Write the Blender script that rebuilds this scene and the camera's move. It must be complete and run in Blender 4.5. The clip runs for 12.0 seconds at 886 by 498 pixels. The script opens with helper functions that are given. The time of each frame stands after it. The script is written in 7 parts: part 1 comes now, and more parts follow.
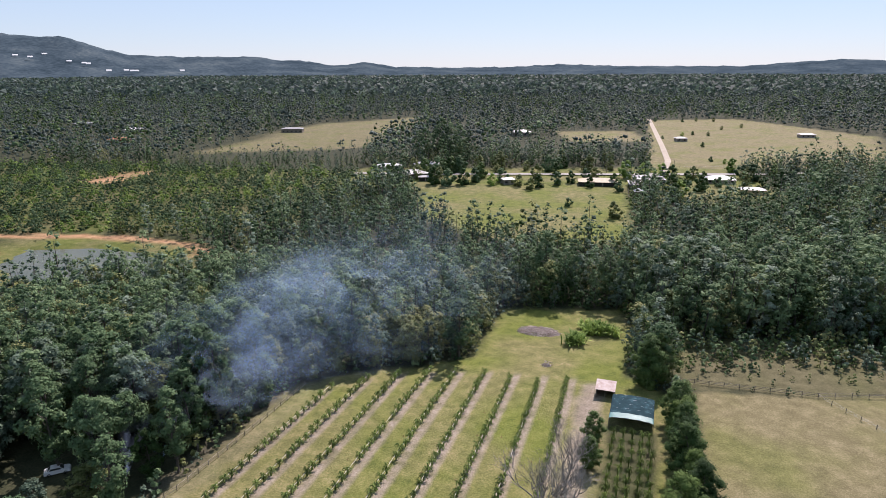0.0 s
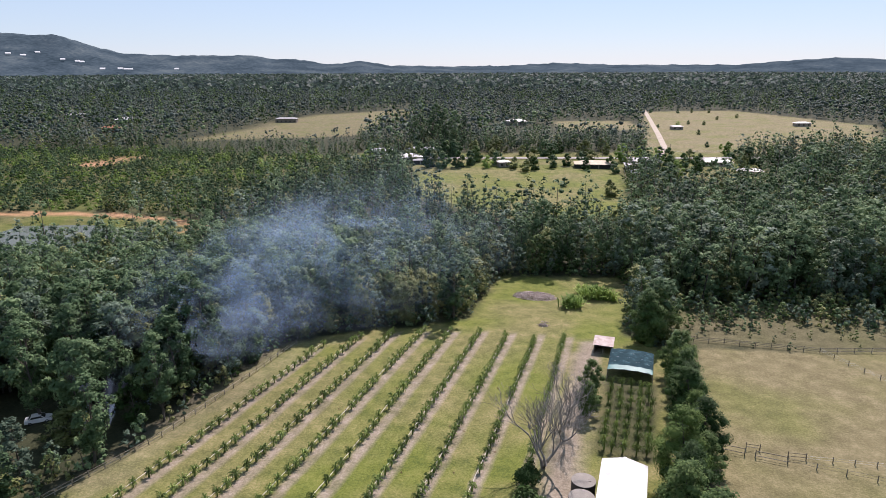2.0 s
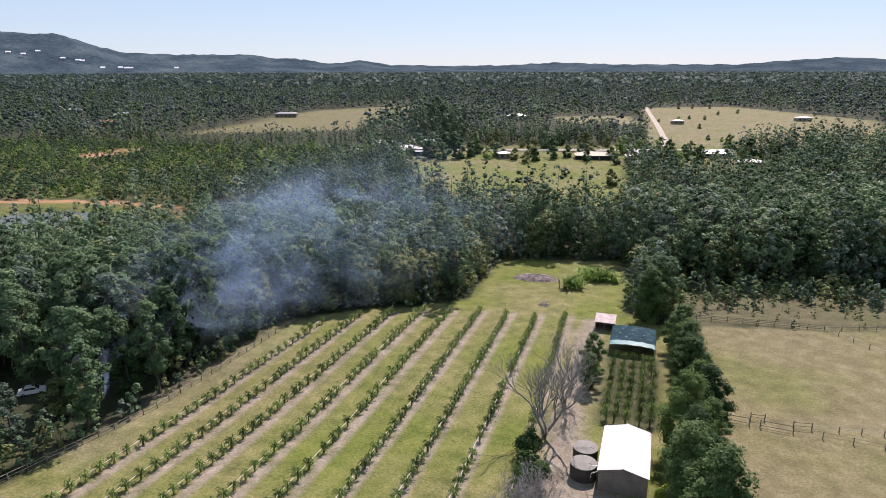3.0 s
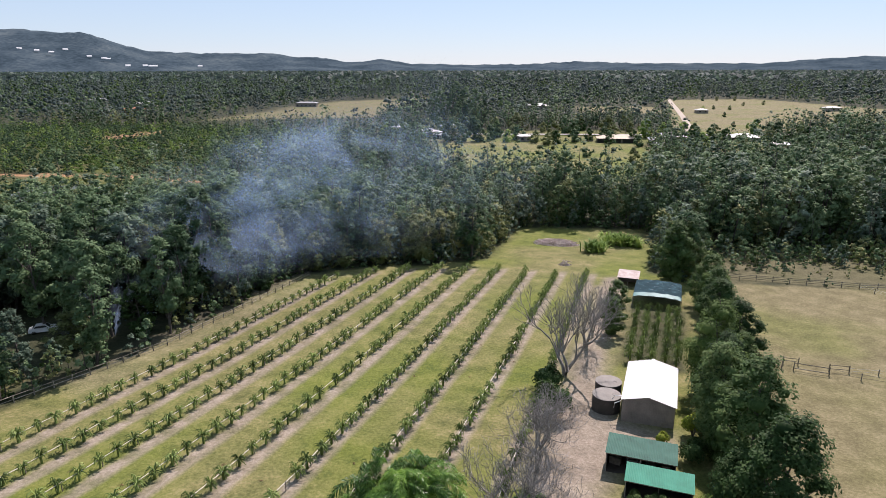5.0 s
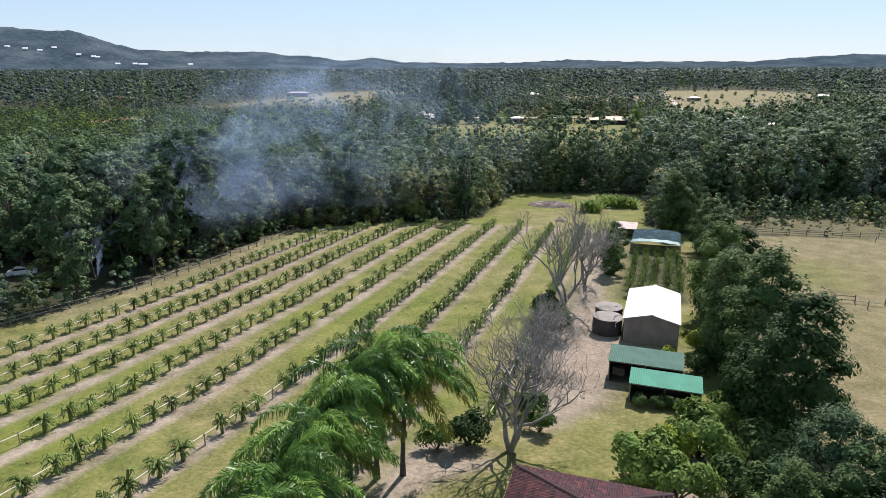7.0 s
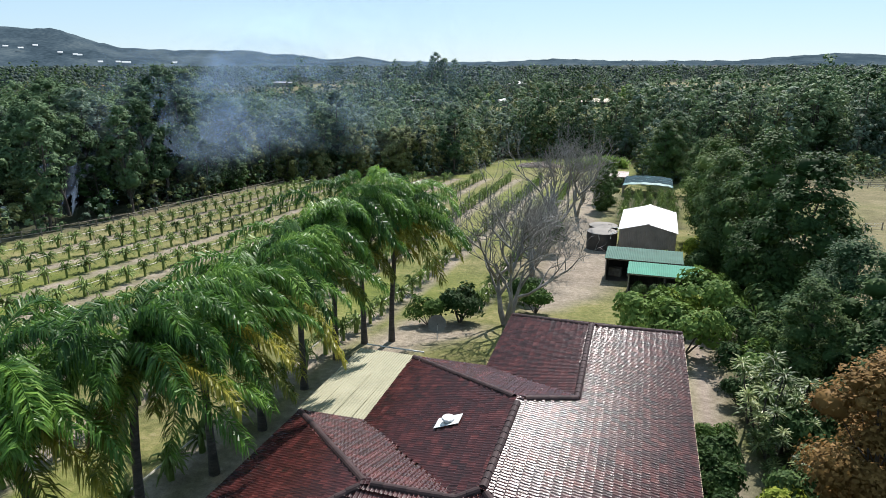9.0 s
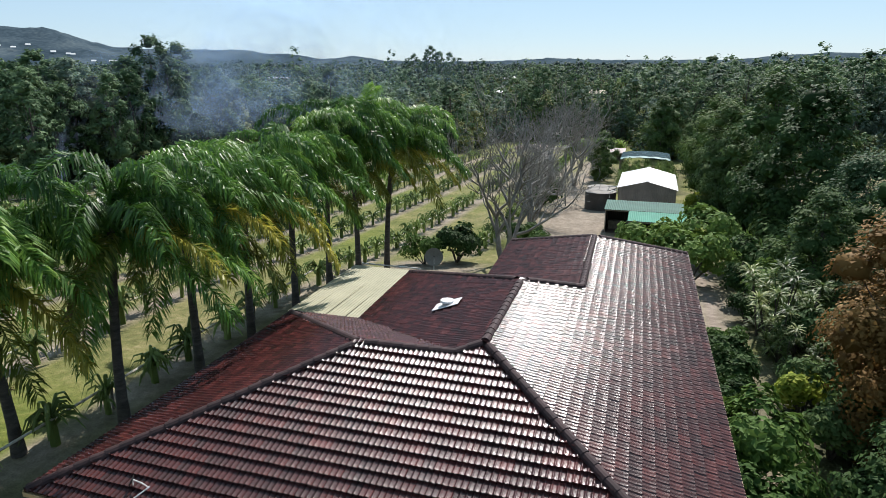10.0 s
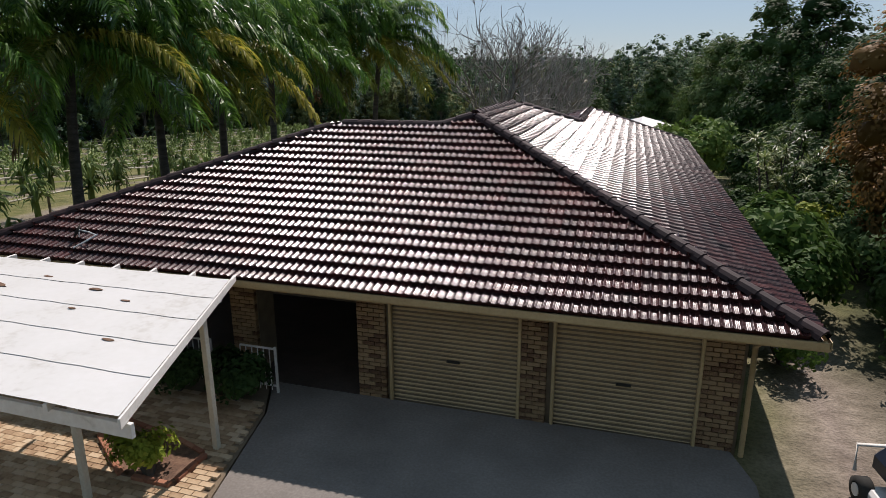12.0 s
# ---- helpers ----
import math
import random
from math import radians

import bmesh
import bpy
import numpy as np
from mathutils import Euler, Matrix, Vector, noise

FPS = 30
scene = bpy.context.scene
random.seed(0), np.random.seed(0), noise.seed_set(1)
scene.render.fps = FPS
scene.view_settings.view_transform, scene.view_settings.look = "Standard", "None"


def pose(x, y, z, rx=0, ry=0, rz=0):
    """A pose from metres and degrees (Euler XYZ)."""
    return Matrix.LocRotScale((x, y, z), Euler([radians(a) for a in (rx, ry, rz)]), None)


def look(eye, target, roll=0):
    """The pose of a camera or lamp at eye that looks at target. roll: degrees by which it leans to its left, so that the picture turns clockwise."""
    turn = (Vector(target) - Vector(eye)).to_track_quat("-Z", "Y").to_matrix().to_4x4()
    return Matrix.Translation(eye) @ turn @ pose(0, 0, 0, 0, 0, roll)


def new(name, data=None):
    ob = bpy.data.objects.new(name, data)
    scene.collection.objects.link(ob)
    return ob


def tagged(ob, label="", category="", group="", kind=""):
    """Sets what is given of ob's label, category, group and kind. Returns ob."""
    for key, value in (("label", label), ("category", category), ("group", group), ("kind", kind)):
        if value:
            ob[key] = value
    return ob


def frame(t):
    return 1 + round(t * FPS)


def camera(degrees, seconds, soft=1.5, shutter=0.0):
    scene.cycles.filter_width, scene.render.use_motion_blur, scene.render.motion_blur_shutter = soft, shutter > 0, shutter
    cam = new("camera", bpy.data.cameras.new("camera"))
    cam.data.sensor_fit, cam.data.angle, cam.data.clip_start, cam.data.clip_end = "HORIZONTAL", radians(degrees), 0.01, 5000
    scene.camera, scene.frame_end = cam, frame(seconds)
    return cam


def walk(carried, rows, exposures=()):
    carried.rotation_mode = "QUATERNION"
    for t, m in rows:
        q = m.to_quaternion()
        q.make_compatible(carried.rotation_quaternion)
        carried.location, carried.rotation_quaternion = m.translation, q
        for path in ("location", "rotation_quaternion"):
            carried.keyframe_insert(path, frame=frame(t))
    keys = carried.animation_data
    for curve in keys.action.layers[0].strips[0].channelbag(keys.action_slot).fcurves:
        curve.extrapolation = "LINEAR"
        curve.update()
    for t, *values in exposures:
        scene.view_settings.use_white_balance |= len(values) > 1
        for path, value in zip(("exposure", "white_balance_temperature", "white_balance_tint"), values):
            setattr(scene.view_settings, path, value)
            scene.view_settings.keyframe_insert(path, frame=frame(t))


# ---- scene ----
cam = camera(69.50, 12.0, soft=0.6)
# seconds, x, y, z, degrees up, lean, turn
PATH = [
    (0.0, 0.000, 3.278, 66.563, -16.08, 0.21, -0.00),
    (0.5, 0.083, 3.348, 63.814, -16.08, 0.21, -0.20),
    (1.0, 0.159, 3.418, 61.057, -16.08, 0.22, -0.34),
    (1.5, 0.220, 3.486, 58.306, -16.06, 0.22, -0.40),
    (2.0, 0.255, 3.546, 55.535, -16.04, 0.21, -0.41),
    (2.5, 0.277, 3.605, 52.755, -16.01, 0.18, -0.41),
    (3.0, 0.298, 3.665, 49.944, -16.01, 0.15, -0.38),
    (5.0, 0.525, 4.225, 39.035, -15.96, 0.11, 1.40),
    (5.5, 0.471, 4.299, 36.333, -15.94, 0.14, 1.50),
    (6.0, 0.417, 4.364, 33.675, -15.94, 0.15, 1.31),
    (6.5, 0.348, 4.427, 31.053, -15.93, 0.15, 1.02),
    (7.0, 0.267, 4.477, 28.406, -15.95, 0.15, 0.70),
    (9.0, -0.031, 4.311, 17.707, -15.90, 0.09, -0.48),
    (9.5, -0.095, 4.310, 15.206, -15.90, 0.11, -0.70),
    (10.0, -0.151, 4.301, 12.914, -15.89, 0.11, -0.93),
    (10.5, -0.158, 4.282, 10.900, -15.89, 0.11, -1.14),
    (11.0, -0.093, 4.287, 9.261, -15.90, 0.10, -1.34),
    (11.5, -0.033, 4.276, 7.890, -15.87, 0.11, -1.52),
    (12.0, -0.006, 4.221, 6.633, -15.83, 0.15, -1.63),
]
EXPOSURES = [(0.0, 0.64, 6450, 30), (5.0, 0.64, 6500, 28), (7.0, 0.70, 6400, 23), (9.0, 0.75, 6250, 15), (10.5, 0.47, 6250, 16), (12.0, 0.06, 6550, 22)]
walk(cam, [(t, pose(x, y, z, 90 + up, lean, turn)) for t, x, y, z, up, lean, turn in PATH], EXPOSURES)

# ---- world, sun ----
SUN_AZ, SUN_EL = 23.0, 48.0            # degrees right of the camera's first heading, degrees up
world = bpy.data.worlds.new("world")
scene.world = world
world.use_nodes = True
wn = world.node_tree.nodes
sky = wn.new("ShaderNodeTexSky")
sky.sky_type, sky.sun_disc = "NISHITA", False
sky.sun_elevation, sky.sun_rotation = radians(SUN_EL), radians(SUN_AZ)
sky.air_density, sky.dust_density, sky.ozone_density = 1.0, 0.0, 3.0
pale = wn.new("ShaderNodeMix")
pale.data_type = "RGBA"
pale.inputs[0].default_value = 0.5
pale.inputs[7].default_value = (7.7, 11.1, 13.2, 1)
world.node_tree.links.new(sky.outputs[0], pale.inputs[6])
world.node_tree.links.new(pale.outputs[2], wn["Background"].inputs[0])
wn["Background"].inputs[1].default_value = 0.054
sun = new("sun", bpy.data.lights.new("sun", "SUN"))
sun.data.energy, sun.data.angle, sun.data.color = 5.0, radians(0.55), (1.0, 0.95, 0.86)
sd = Vector((math.sin(radians(SUN_AZ)) * math.cos(radians(SUN_EL)), math.cos(radians(SUN_AZ)) * math.cos(radians(SUN_EL)), math.sin(radians(SUN_EL))))
sun.matrix_world = look(sd * 200, (0, 0, 0))

# ---- plot frame: u to the right along the house front, v to the back ----
ANG = radians(18.8)
CA, SA = math.cos(ANG), math.sin(ANG)
PLOT = Matrix.Rotation(-ANG, 4, "Z")
rng = np.random.default_rng(5)


def to_world(u, v):
    return u * CA + v * SA, -u * SA + v * CA


def to_plot(x, y):
    return x * CA - y * SA, x * SA + y * CA


def smooth(a, b, x):
    t = np.clip((np.asarray(x, float) - a) / (b - a), 0, 1)
    return t * t * (3 - 2 * t)


FALL_Y = np.arange(-120, 1100, 1.0)
FALL_Z = np.interp(FALL_Y, (-120, 24, 40, 48, 57, 70, 80, 90, 140, 176, 230, 300, 380, 600, 1000), (0.35, 0.35, 0.05, -0.8, -2.0, -2.7, -3.3, -4.0, -6.0, -8.2, -8.8, -7.0, -4.8, -2.2, 0.0))
FALL_Z = np.convolve(np.pad(FALL_Z, 6, "edge"), np.ones(13) / 13, "valid")


def land(x, y):
    """Height of the ground: level round the house, falling to a creek and rising slowly behind it."""
    return np.interp(y, FALL_Y, FALL_Z)


def level(u, v):
    x, y = to_world(u, v)
    return land(x, y)


def at_plot(u, v, z=None, turn=0.0):
    """A pose in the plot frame, on the ground unless z is given."""
    zz = float(level(u, v)) if z is None else z
    return PLOT @ pose(u, v, zz, 0, 0, turn)


# ---- materials ----
def material(name, stops, scale=3.0, fine=30.0, rough=0.8, bump=0.3, metal=0.0, spec=0.4, sheen=0.0, vary=0.0, island=0.0, dist=0.02, translucent=0.0, stretch=(1, 1, 1), obj=True):
    """Two scales of noise through a colour ramp; vary and island change the brightness from object to object or from piece to piece."""
    m = bpy.data.materials.new(name)
    m.use_nodes = True
    n, l = m.node_tree.nodes, m.node_tree.links
    b = n["Principled BSDF"]
    tc = n.new("ShaderNodeTexCoord")
    mp = n.new("ShaderNodeMapping")
    mp.inputs["Scale"].default_value = stretch
    l.new(tc.outputs["Object" if obj else "Generated"], mp.inputs[0])
    n1, n2 = n.new("ShaderNodeTexNoise"), n.new("ShaderNodeTexNoise")
    n1.inputs["Scale"].default_value, n1.inputs["Detail"].default_value = scale, 6
    n2.inputs["Scale"].default_value, n2.inputs["Detail"].default_value = fine, 4
    l.new(mp.outputs[0], n1.inputs[0]), l.new(mp.outputs[0], n2.inputs[0])
    mix = n.new("ShaderNodeMath")
    mix.operation = "MULTIPLY_ADD"
    mix.inputs[1].default_value = 0.4
    l.new(n2.outputs[0], mix.inputs[0])
    sc = n.new("ShaderNodeMath")
    sc.operation = "MULTIPLY"
    sc.inputs[1].default_value = 0.6
    l.new(n1.outputs[0], sc.inputs[0]), l.new(sc.outputs[0], mix.inputs[2])
    fac = mix.outputs[0]
    if vary or island:
        src = n.new("ShaderNodeObjectInfo").outputs["Random"] if vary else n.new("ShaderNodeNewGeometry").outputs["Random Per Island"]
        ad = n.new("ShaderNodeMath")
        ad.operation = "MULTIPLY_ADD"
        ad.inputs[1].default_value = vary or island
        l.new(src, ad.inputs[0]), l.new(fac, ad.inputs[2])
        su = n.new("ShaderNodeMath")
        su.operation = "SUBTRACT"
        su.inputs[1].default_value = (vary or island) / 2
        l.new(ad.outputs[0], su.inputs[0])
        fac = su.outputs[0]
    ramp = n.new("ShaderNodeValToRGB")
    el = ramp.color_ramp.elements
    while len(el) < len(stops):
        el.new(0.5)
    for e, (p, c) in zip(el, stops):
        e.position, e.color = p, (*c, 1)
    l.new(fac, ramp.inputs[0])
    l.new(ramp.outputs[0], b.inputs["Base Color"])
    b.inputs["Roughness"].default_value, b.inputs["Metallic"].default_value = rough, metal
    b.inputs["Specular IOR Level"].default_value = spec
    if bump:
        bp = n.new("ShaderNodeBump")
        bp.inputs["Strength"].default_value, bp.inputs["Distance"].default_value = bump, dist
        l.new(mix.outputs[0], bp.inputs["Height"]), l.new(bp.outputs[0], b.inputs["Normal"])
    if translucent:
        tr = n.new("ShaderNodeBsdfTranslucent")
        l.new(ramp.outputs[0], tr.inputs[0])
        ms = n.new("ShaderNodeMixShader")
        ms.inputs[0].default_value = translucent
        l.new(b.outputs[0], ms.inputs[1]), l.new(tr.outputs[0], ms.inputs[2])
        l.new(ms.outputs[0], n["Material Output"].inputs[0])
    return m


def leafy(name, dark, mid, light, rough=0.65, spec=0.10, tr=0.26, island=0.24, patch=0.11):
    """Leaves: broad patches of tone, a tone for each object, a little change from leaf to leaf, and light that comes through."""
    m = material(name, [(0.22, dark), (0.5, mid), (0.8, light)], patch, 1.3, rough, 0, spec=spec, vary=0.38, translucent=tr)
    n, l = m.node_tree.nodes, m.node_tree.links
    ramp = [q for q in n if q.type == "VALTORGB"][0]
    src = ramp.inputs[0].links[0].from_socket
    geo = n.new("ShaderNodeNewGeometry")
    ad = n.new("ShaderNodeMath")
    ad.operation = "MULTIPLY_ADD"
    ad.inputs[1].default_value = island
    l.new(geo.outputs["Random Per Island"], ad.inputs[0]), l.new(src, ad.inputs[2])
    su = n.new("ShaderNodeMath")
    su.operation = "SUBTRACT"
    su.inputs[1].default_value = island / 2
    tone = n.new("ShaderNodeAttribute")
    tone.attribute_name = "tone"
    at = n.new("ShaderNodeMath")
    l.new(ad.outputs[0], su.inputs[0]), l.new(su.outputs[0], at.inputs[0]), l.new(tone.outputs["Fac"], at.inputs[1])
    l.new(at.outputs[0], ramp.inputs[0])
    return m


M_GUM = leafy("gum leaves", (0.030, 0.060, 0.028), (0.080, 0.138, 0.062), (0.170, 0.245, 0.118))
M_GUM_GREY = leafy("grey gum leaves", (0.040, 0.066, 0.046), (0.104, 0.154, 0.104), (0.190, 0.250, 0.180))
M_DEEP = leafy("deep green leaves", (0.018, 0.042, 0.012), (0.048, 0.092, 0.027), (0.125, 0.180, 0.058))
M_BRIGHT = leafy("bright green leaves", (0.066, 0.122, 0.024), (0.155, 0.245, 0.052), (0.320, 0.420, 0.105))
M_OLIVE = leafy("olive leaves", (0.060, 0.078, 0.026), (0.145, 0.170, 0.062), (0.260, 0.275, 0.115))
# Distance haze is painted into these leaves as a bluish grey green.
M_FAR_HAZE = leafy("far gum leaves with painted haze", (0.036, 0.060, 0.056), (0.074, 0.104, 0.090), (0.135, 0.168, 0.142), island=0.12, patch=0.02)
M_RUST = leafy("rust coloured blossom", (0.046, 0.045, 0.014), (0.155, 0.090, 0.027), (0.279, 0.163, 0.054))
M_CROTON = leafy("yellow green leaves", (0.05, 0.09, 0.012), (0.20, 0.26, 0.03), (0.48, 0.46, 0.08))
M_PALM = leafy("palm leaflets", (0.026, 0.078, 0.012), (0.092, 0.205, 0.030), (0.250, 0.400, 0.072), 0.40, 0.34, 0.42)
M_PALM_YELLOW = leafy("yellowed palm leaflets", (0.072, 0.108, 0.014), (0.240, 0.252, 0.036), (0.560, 0.480, 0.080), 0.42, 0.35, 0.5)
M_PALM_BROWN = leafy("dead palm leaflets", (0.07, 0.045, 0.02), (0.16, 0.10, 0.05), (0.27, 0.18, 0.10), 0.7, 0.2, 0.1)
M_PITAYA = leafy("pitaya stems", (0.06, 0.090, 0.022), (0.140, 0.195, 0.050), (0.26, 0.33, 0.095), 0.6, 0.18, 0.15)
M_BARK = material("bark", [(0.3, (0.030, 0.026, 0.022)), (0.55, (0.085, 0.074, 0.062)), (0.75, (0.19, 0.17, 0.145))], 2.0, 18, 0.9, 0.6, stretch=(1, 1, 0.25))
M_PALEBARK = material("pale bare wood", [(0.3, (0.10, 0.09, 0.08)), (0.5, (0.21, 0.195, 0.175)), (0.75, (0.38, 0.36, 0.33))], 1.2, 14, 0.85, 0.4)
M_PALMBARK = material("palm bark", [(0.3, (0.03, 0.027, 0.024)), (0.5, (0.07, 0.062, 0.053)), (0.75, (0.15, 0.13, 0.11))], 1.5, 12, 0.9, 0.6, stretch=(1, 1, 5))
M_TILE = material("glazed dark red roof tile", [(0.25, (0.022, 0.012, 0.011)), (0.5, (0.046, 0.0145, 0.0135)), (0.72, (0.098, 0.027, 0.023)), (0.85, (0.14, 0.085, 0.075))], 1.1, 26, 0.27, 0.4, spec=0.34, vary=0.25, dist=0.003, stretch=(3, 0.7, 1))
M_TILE_B = material("glazed dark red roof tile field", [(0.25, (0.022, 0.012, 0.011)), (0.5, (0.046, 0.0145, 0.0135)), (0.72, (0.098, 0.027, 0.023)), (0.85, (0.14, 0.085, 0.075))], 1.1, 26, 0.27, 0.4, spec=0.34, island=0.25, dist=0.003, stretch=(2.2, 0.9, 1))
for tm in (M_TILE, M_TILE_B):
    tb = tm.node_tree.nodes["Principled BSDF"]
    tb.inputs["Coat Weight"].default_value, tb.inputs["Coat Roughness"].default_value = 0.10, 0.18
    tn, tl_ = tm.node_tree.nodes, tm.node_tree.links
    ac, sw, si, hm = tn.new("ShaderNodeAttribute"), tn.new("ShaderNodeMath"), tn.new("ShaderNodeMath"), tn.new("ShaderNodeBump")
    ac.attribute_name = "across"
    sw.operation, sw.inputs[1].default_value = "MULTIPLY", 2 * math.pi / 0.0215
    si.operation = "SINE"
    hm.inputs["Strength"].default_value, hm.inputs["Distance"].default_value = 0.6, 0.0018
    tl_.new(ac.outputs["Fac"], sw.inputs[0]), tl_.new(sw.outputs[0], si.inputs[0]), tl_.new(si.outputs[0], hm.inputs["Height"])
    tl_.new(tb.inputs["Normal"].links[0].from_socket, hm.inputs["Normal"]), tl_.new(hm.outputs[0], tb.inputs["Normal"])
M_CAP = material("dark ridge cap", [(0.3, (0.018, 0.012, 0.013)), (0.55, (0.042, 0.024, 0.024)), (0.8, (0.085, 0.06, 0.058))], 2.0, 20, 0.75, 0.3, spec=0.25, vary=0.2, dist=0.005)
M_UNDER = material("roof battens", [(0.3, (0.02, 0.012, 0.01)), (0.7, (0.05, 0.03, 0.025))], 2, 12, 0.9, 0.2)
M_WHITE = material("weathered white paint", [(0.25, (0.42, 0.40, 0.35)), (0.45, (0.66, 0.64, 0.59)), (0.7, (0.78, 0.77, 0.73))], 1.3, 16, 0.6, 0.2)
M_CREAM = material("cream painted steel", [(0.3, (0.33, 0.235, 0.115)), (0.55, (0.43, 0.32, 0.165)), (0.8, (0.51, 0.40, 0.23))], 1.5, 20, 0.5, 0.1)
M_BRICK = material("mottled cream brick", [(0.2, (0.06, 0.030, 0.017)), (0.36, (0.12, 0.064, 0.034)), (0.46, (0.22, 0.14, 0.072)), (0.8, (0.30, 0.205, 0.11))], 3, 45, 0.9, 0.5, vary=0.42, dist=0.004)
M_MORTAR = material("mortar", [(0.3, (0.13, 0.098, 0.064)), (0.7, (0.21, 0.165, 0.11))], 4, 60, 0.95, 0.4)
M_CONCRETE = material("concrete drive", [(0.25, (0.115, 0.103, 0.088)), (0.5, (0.175, 0.159, 0.139)), (0.8, (0.28, 0.257, 0.226))], 0.8, 22, 0.9, 0.25, dist=0.005)
M_IRON = material("white roof sheet", [(0.25, (0.46, 0.46, 0.45)), (0.5, (0.60, 0.60, 0.59)), (0.8, (0.68, 0.68, 0.67))], 0.7, 9, 0.45, 0.1)
M_SHEDWALL = material("grey brown steel sheet", [(0.3, (0.15, 0.13, 0.11)), (0.55, (0.24, 0.21, 0.18)), (0.8, (0.33, 0.29, 0.25))], 0.8, 12, 0.6, 0.15)
M_GREENROOF = material("green roof sheet", [(0.3, (0.012, 0.060, 0.043)), (0.55, (0.022, 0.098, 0.070)), (0.8, (0.06, 0.14, 0.105))], 0.8, 14, 0.65, 0.1, spec=0.25)
M_GREENBRIGHT = material("bright green roof sheet", [(0.3, (0.014, 0.145, 0.092)), (0.55, (0.022, 0.20, 0.13)), (0.8, (0.05, 0.26, 0.18))], 0.8, 14, 0.6, 0.1, spec=0.25)
M_TIMBER = material("grey weathered timber", [(0.25, (0.10, 0.085, 0.065)), (0.5, (0.22, 0.19, 0.15)), (0.8, (0.36, 0.32, 0.26))], 3, 30, 0.9, 0.4, vary=0.3)
M_DARK = material("dark paint and wall shade", [(0.3, (0.012, 0.013, 0.011)), (0.7, (0.04, 0.038, 0.032))], 2, 15, 0.9, 0.2)
# Dark floor colour that stands for the deep shade in porch and shelters.
M_SHADE_FLOOR = material("floor colour darkened for shade", [(0.3, (0.035, 0.026, 0.022)), (0.55, (0.06, 0.046, 0.038)), (0.8, (0.09, 0.072, 0.06))], 2.0, 20, 0.7, 0.2)
M_FLOORDIRT = material("bare earth", [(0.25, (0.13, 0.09, 0.06)), (0.5, (0.23, 0.17, 0.12)), (0.8, (0.34, 0.27, 0.20))], 0.7, 9, 0.95, 0.6, dist=0.05)


# ---- mesh helpers ----
def data_mesh(name, verts, faces, mats, slots=None, shade=False):
    me = bpy.data.meshes.new(name)
    me.from_pydata([tuple(v) for v in verts], [], [tuple(f) for f in faces])
    for m in (mats if isinstance(mats, (list, tuple)) else [mats]):
        me.materials.append(m)
    if slots is not None:
        me.polygons.foreach_set("material_index", np.asarray(slots, np.int32))
    if shade:
        me.polygons.foreach_set("use_smooth", np.ones(len(me.polygons), bool))
    me.update()
    return me


def array_mesh(name, verts, faces, mats, slots=None, shade=False):
    """A mesh from arrays of corners and of faces that all have the same number of corners."""
    verts, faces = np.asarray(verts, np.float32), np.asarray(faces, np.int32)
    k = faces.shape[1]
    me = bpy.data.meshes.new(name)
    me.vertices.add(len(verts)), me.loops.add(faces.size), me.polygons.add(len(faces))
    me.vertices.foreach_set("co", verts.ravel())
    me.loops.foreach_set("vertex_index", faces.ravel())
    me.polygons.foreach_set("loop_start", np.arange(0, faces.size, k, dtype=np.int32))
    for m in (mats if isinstance(mats, (list, tuple)) else [mats]):
        me.materials.append(m)
    if slots is not None:
        me.polygons.foreach_set("material_index", np.asarray(slots, np.int32))
    me.polygons.foreach_set("use_smooth", np.full(len(faces), shade))
    me.update(calc_edges=True)
    me.validate()
    return me


def thing(name, m, label, category, group="", kind=""):
    ob = new(name)
    ob.empty_display_size = 0.2
    ob.matrix_world = m
    return tagged(ob, label, category, group, kind)


def part(name, data, parent, m=None, label=""):
    """One mesh object under a thing or a part, at the pose m in the parent's own frame."""
    ob = new(name, data)
    ob.parent = parent
    if m is not None:
        ob.matrix_basis = m
    if label:
        ob["label"] = label
    return ob


def box_mesh(name, sx, sy, sz, mat, bevel=0.01, base=True):
    """A bevelled box; it stands on its origin if base is true."""
    bm = bmesh.new()
    bmesh.ops.create_cube(bm, size=1)
    bmesh.ops.scale(bm, vec=(sx, sy, sz), verts=bm.verts)
    if base:
        bmesh.ops.translate(bm, vec=(0, 0, sz / 2), verts=bm.verts)
    if bevel:
        bmesh.ops.bevel(bm, geom=bm.edges[:], offset=min(bevel, 0.3 * min(sx, sy, sz)), segments=1, affect="EDGES")
    me = bpy.data.meshes.new(name)
    bm.to_mesh(me)
    bm.free()
    me.materials.append(mat)
    return me


def tube(path, radii, sides=6):
    """Corners and quads of a tapered tube along a path."""
    path = [Vector(p) for p in path]
    vs, fs = [], []
    for i, p in enumerate(path):
        d = (path[min(i + 1, len(path) - 1)] - path[max(i - 1, 0)]).normalized()
        a = d.orthogonal().normalized() if abs(d.z) > 0.9 else d.cross(Vector((0, 0, 1))).normalized()
        b = d.cross(a)
        for k in range(sides):
            w = 2 * math.pi * k / sides
            vs.append(p + (a * math.cos(w) + b * math.sin(w)) * radii[i])
    for i in range(len(path) - 1):
        for k in range(sides):
            j = (k + 1) % sides
            fs.append((i * sides + k, i * sides + j, (i + 1) * sides + j, (i + 1) * sides + k))
    return vs, fs


def join(pieces):
    vs, fs = [], []
    for v, f in pieces:
        o = len(vs)
        vs += list(v)
        fs += [tuple(i + o for i in q) for q in f]
    return vs, fs


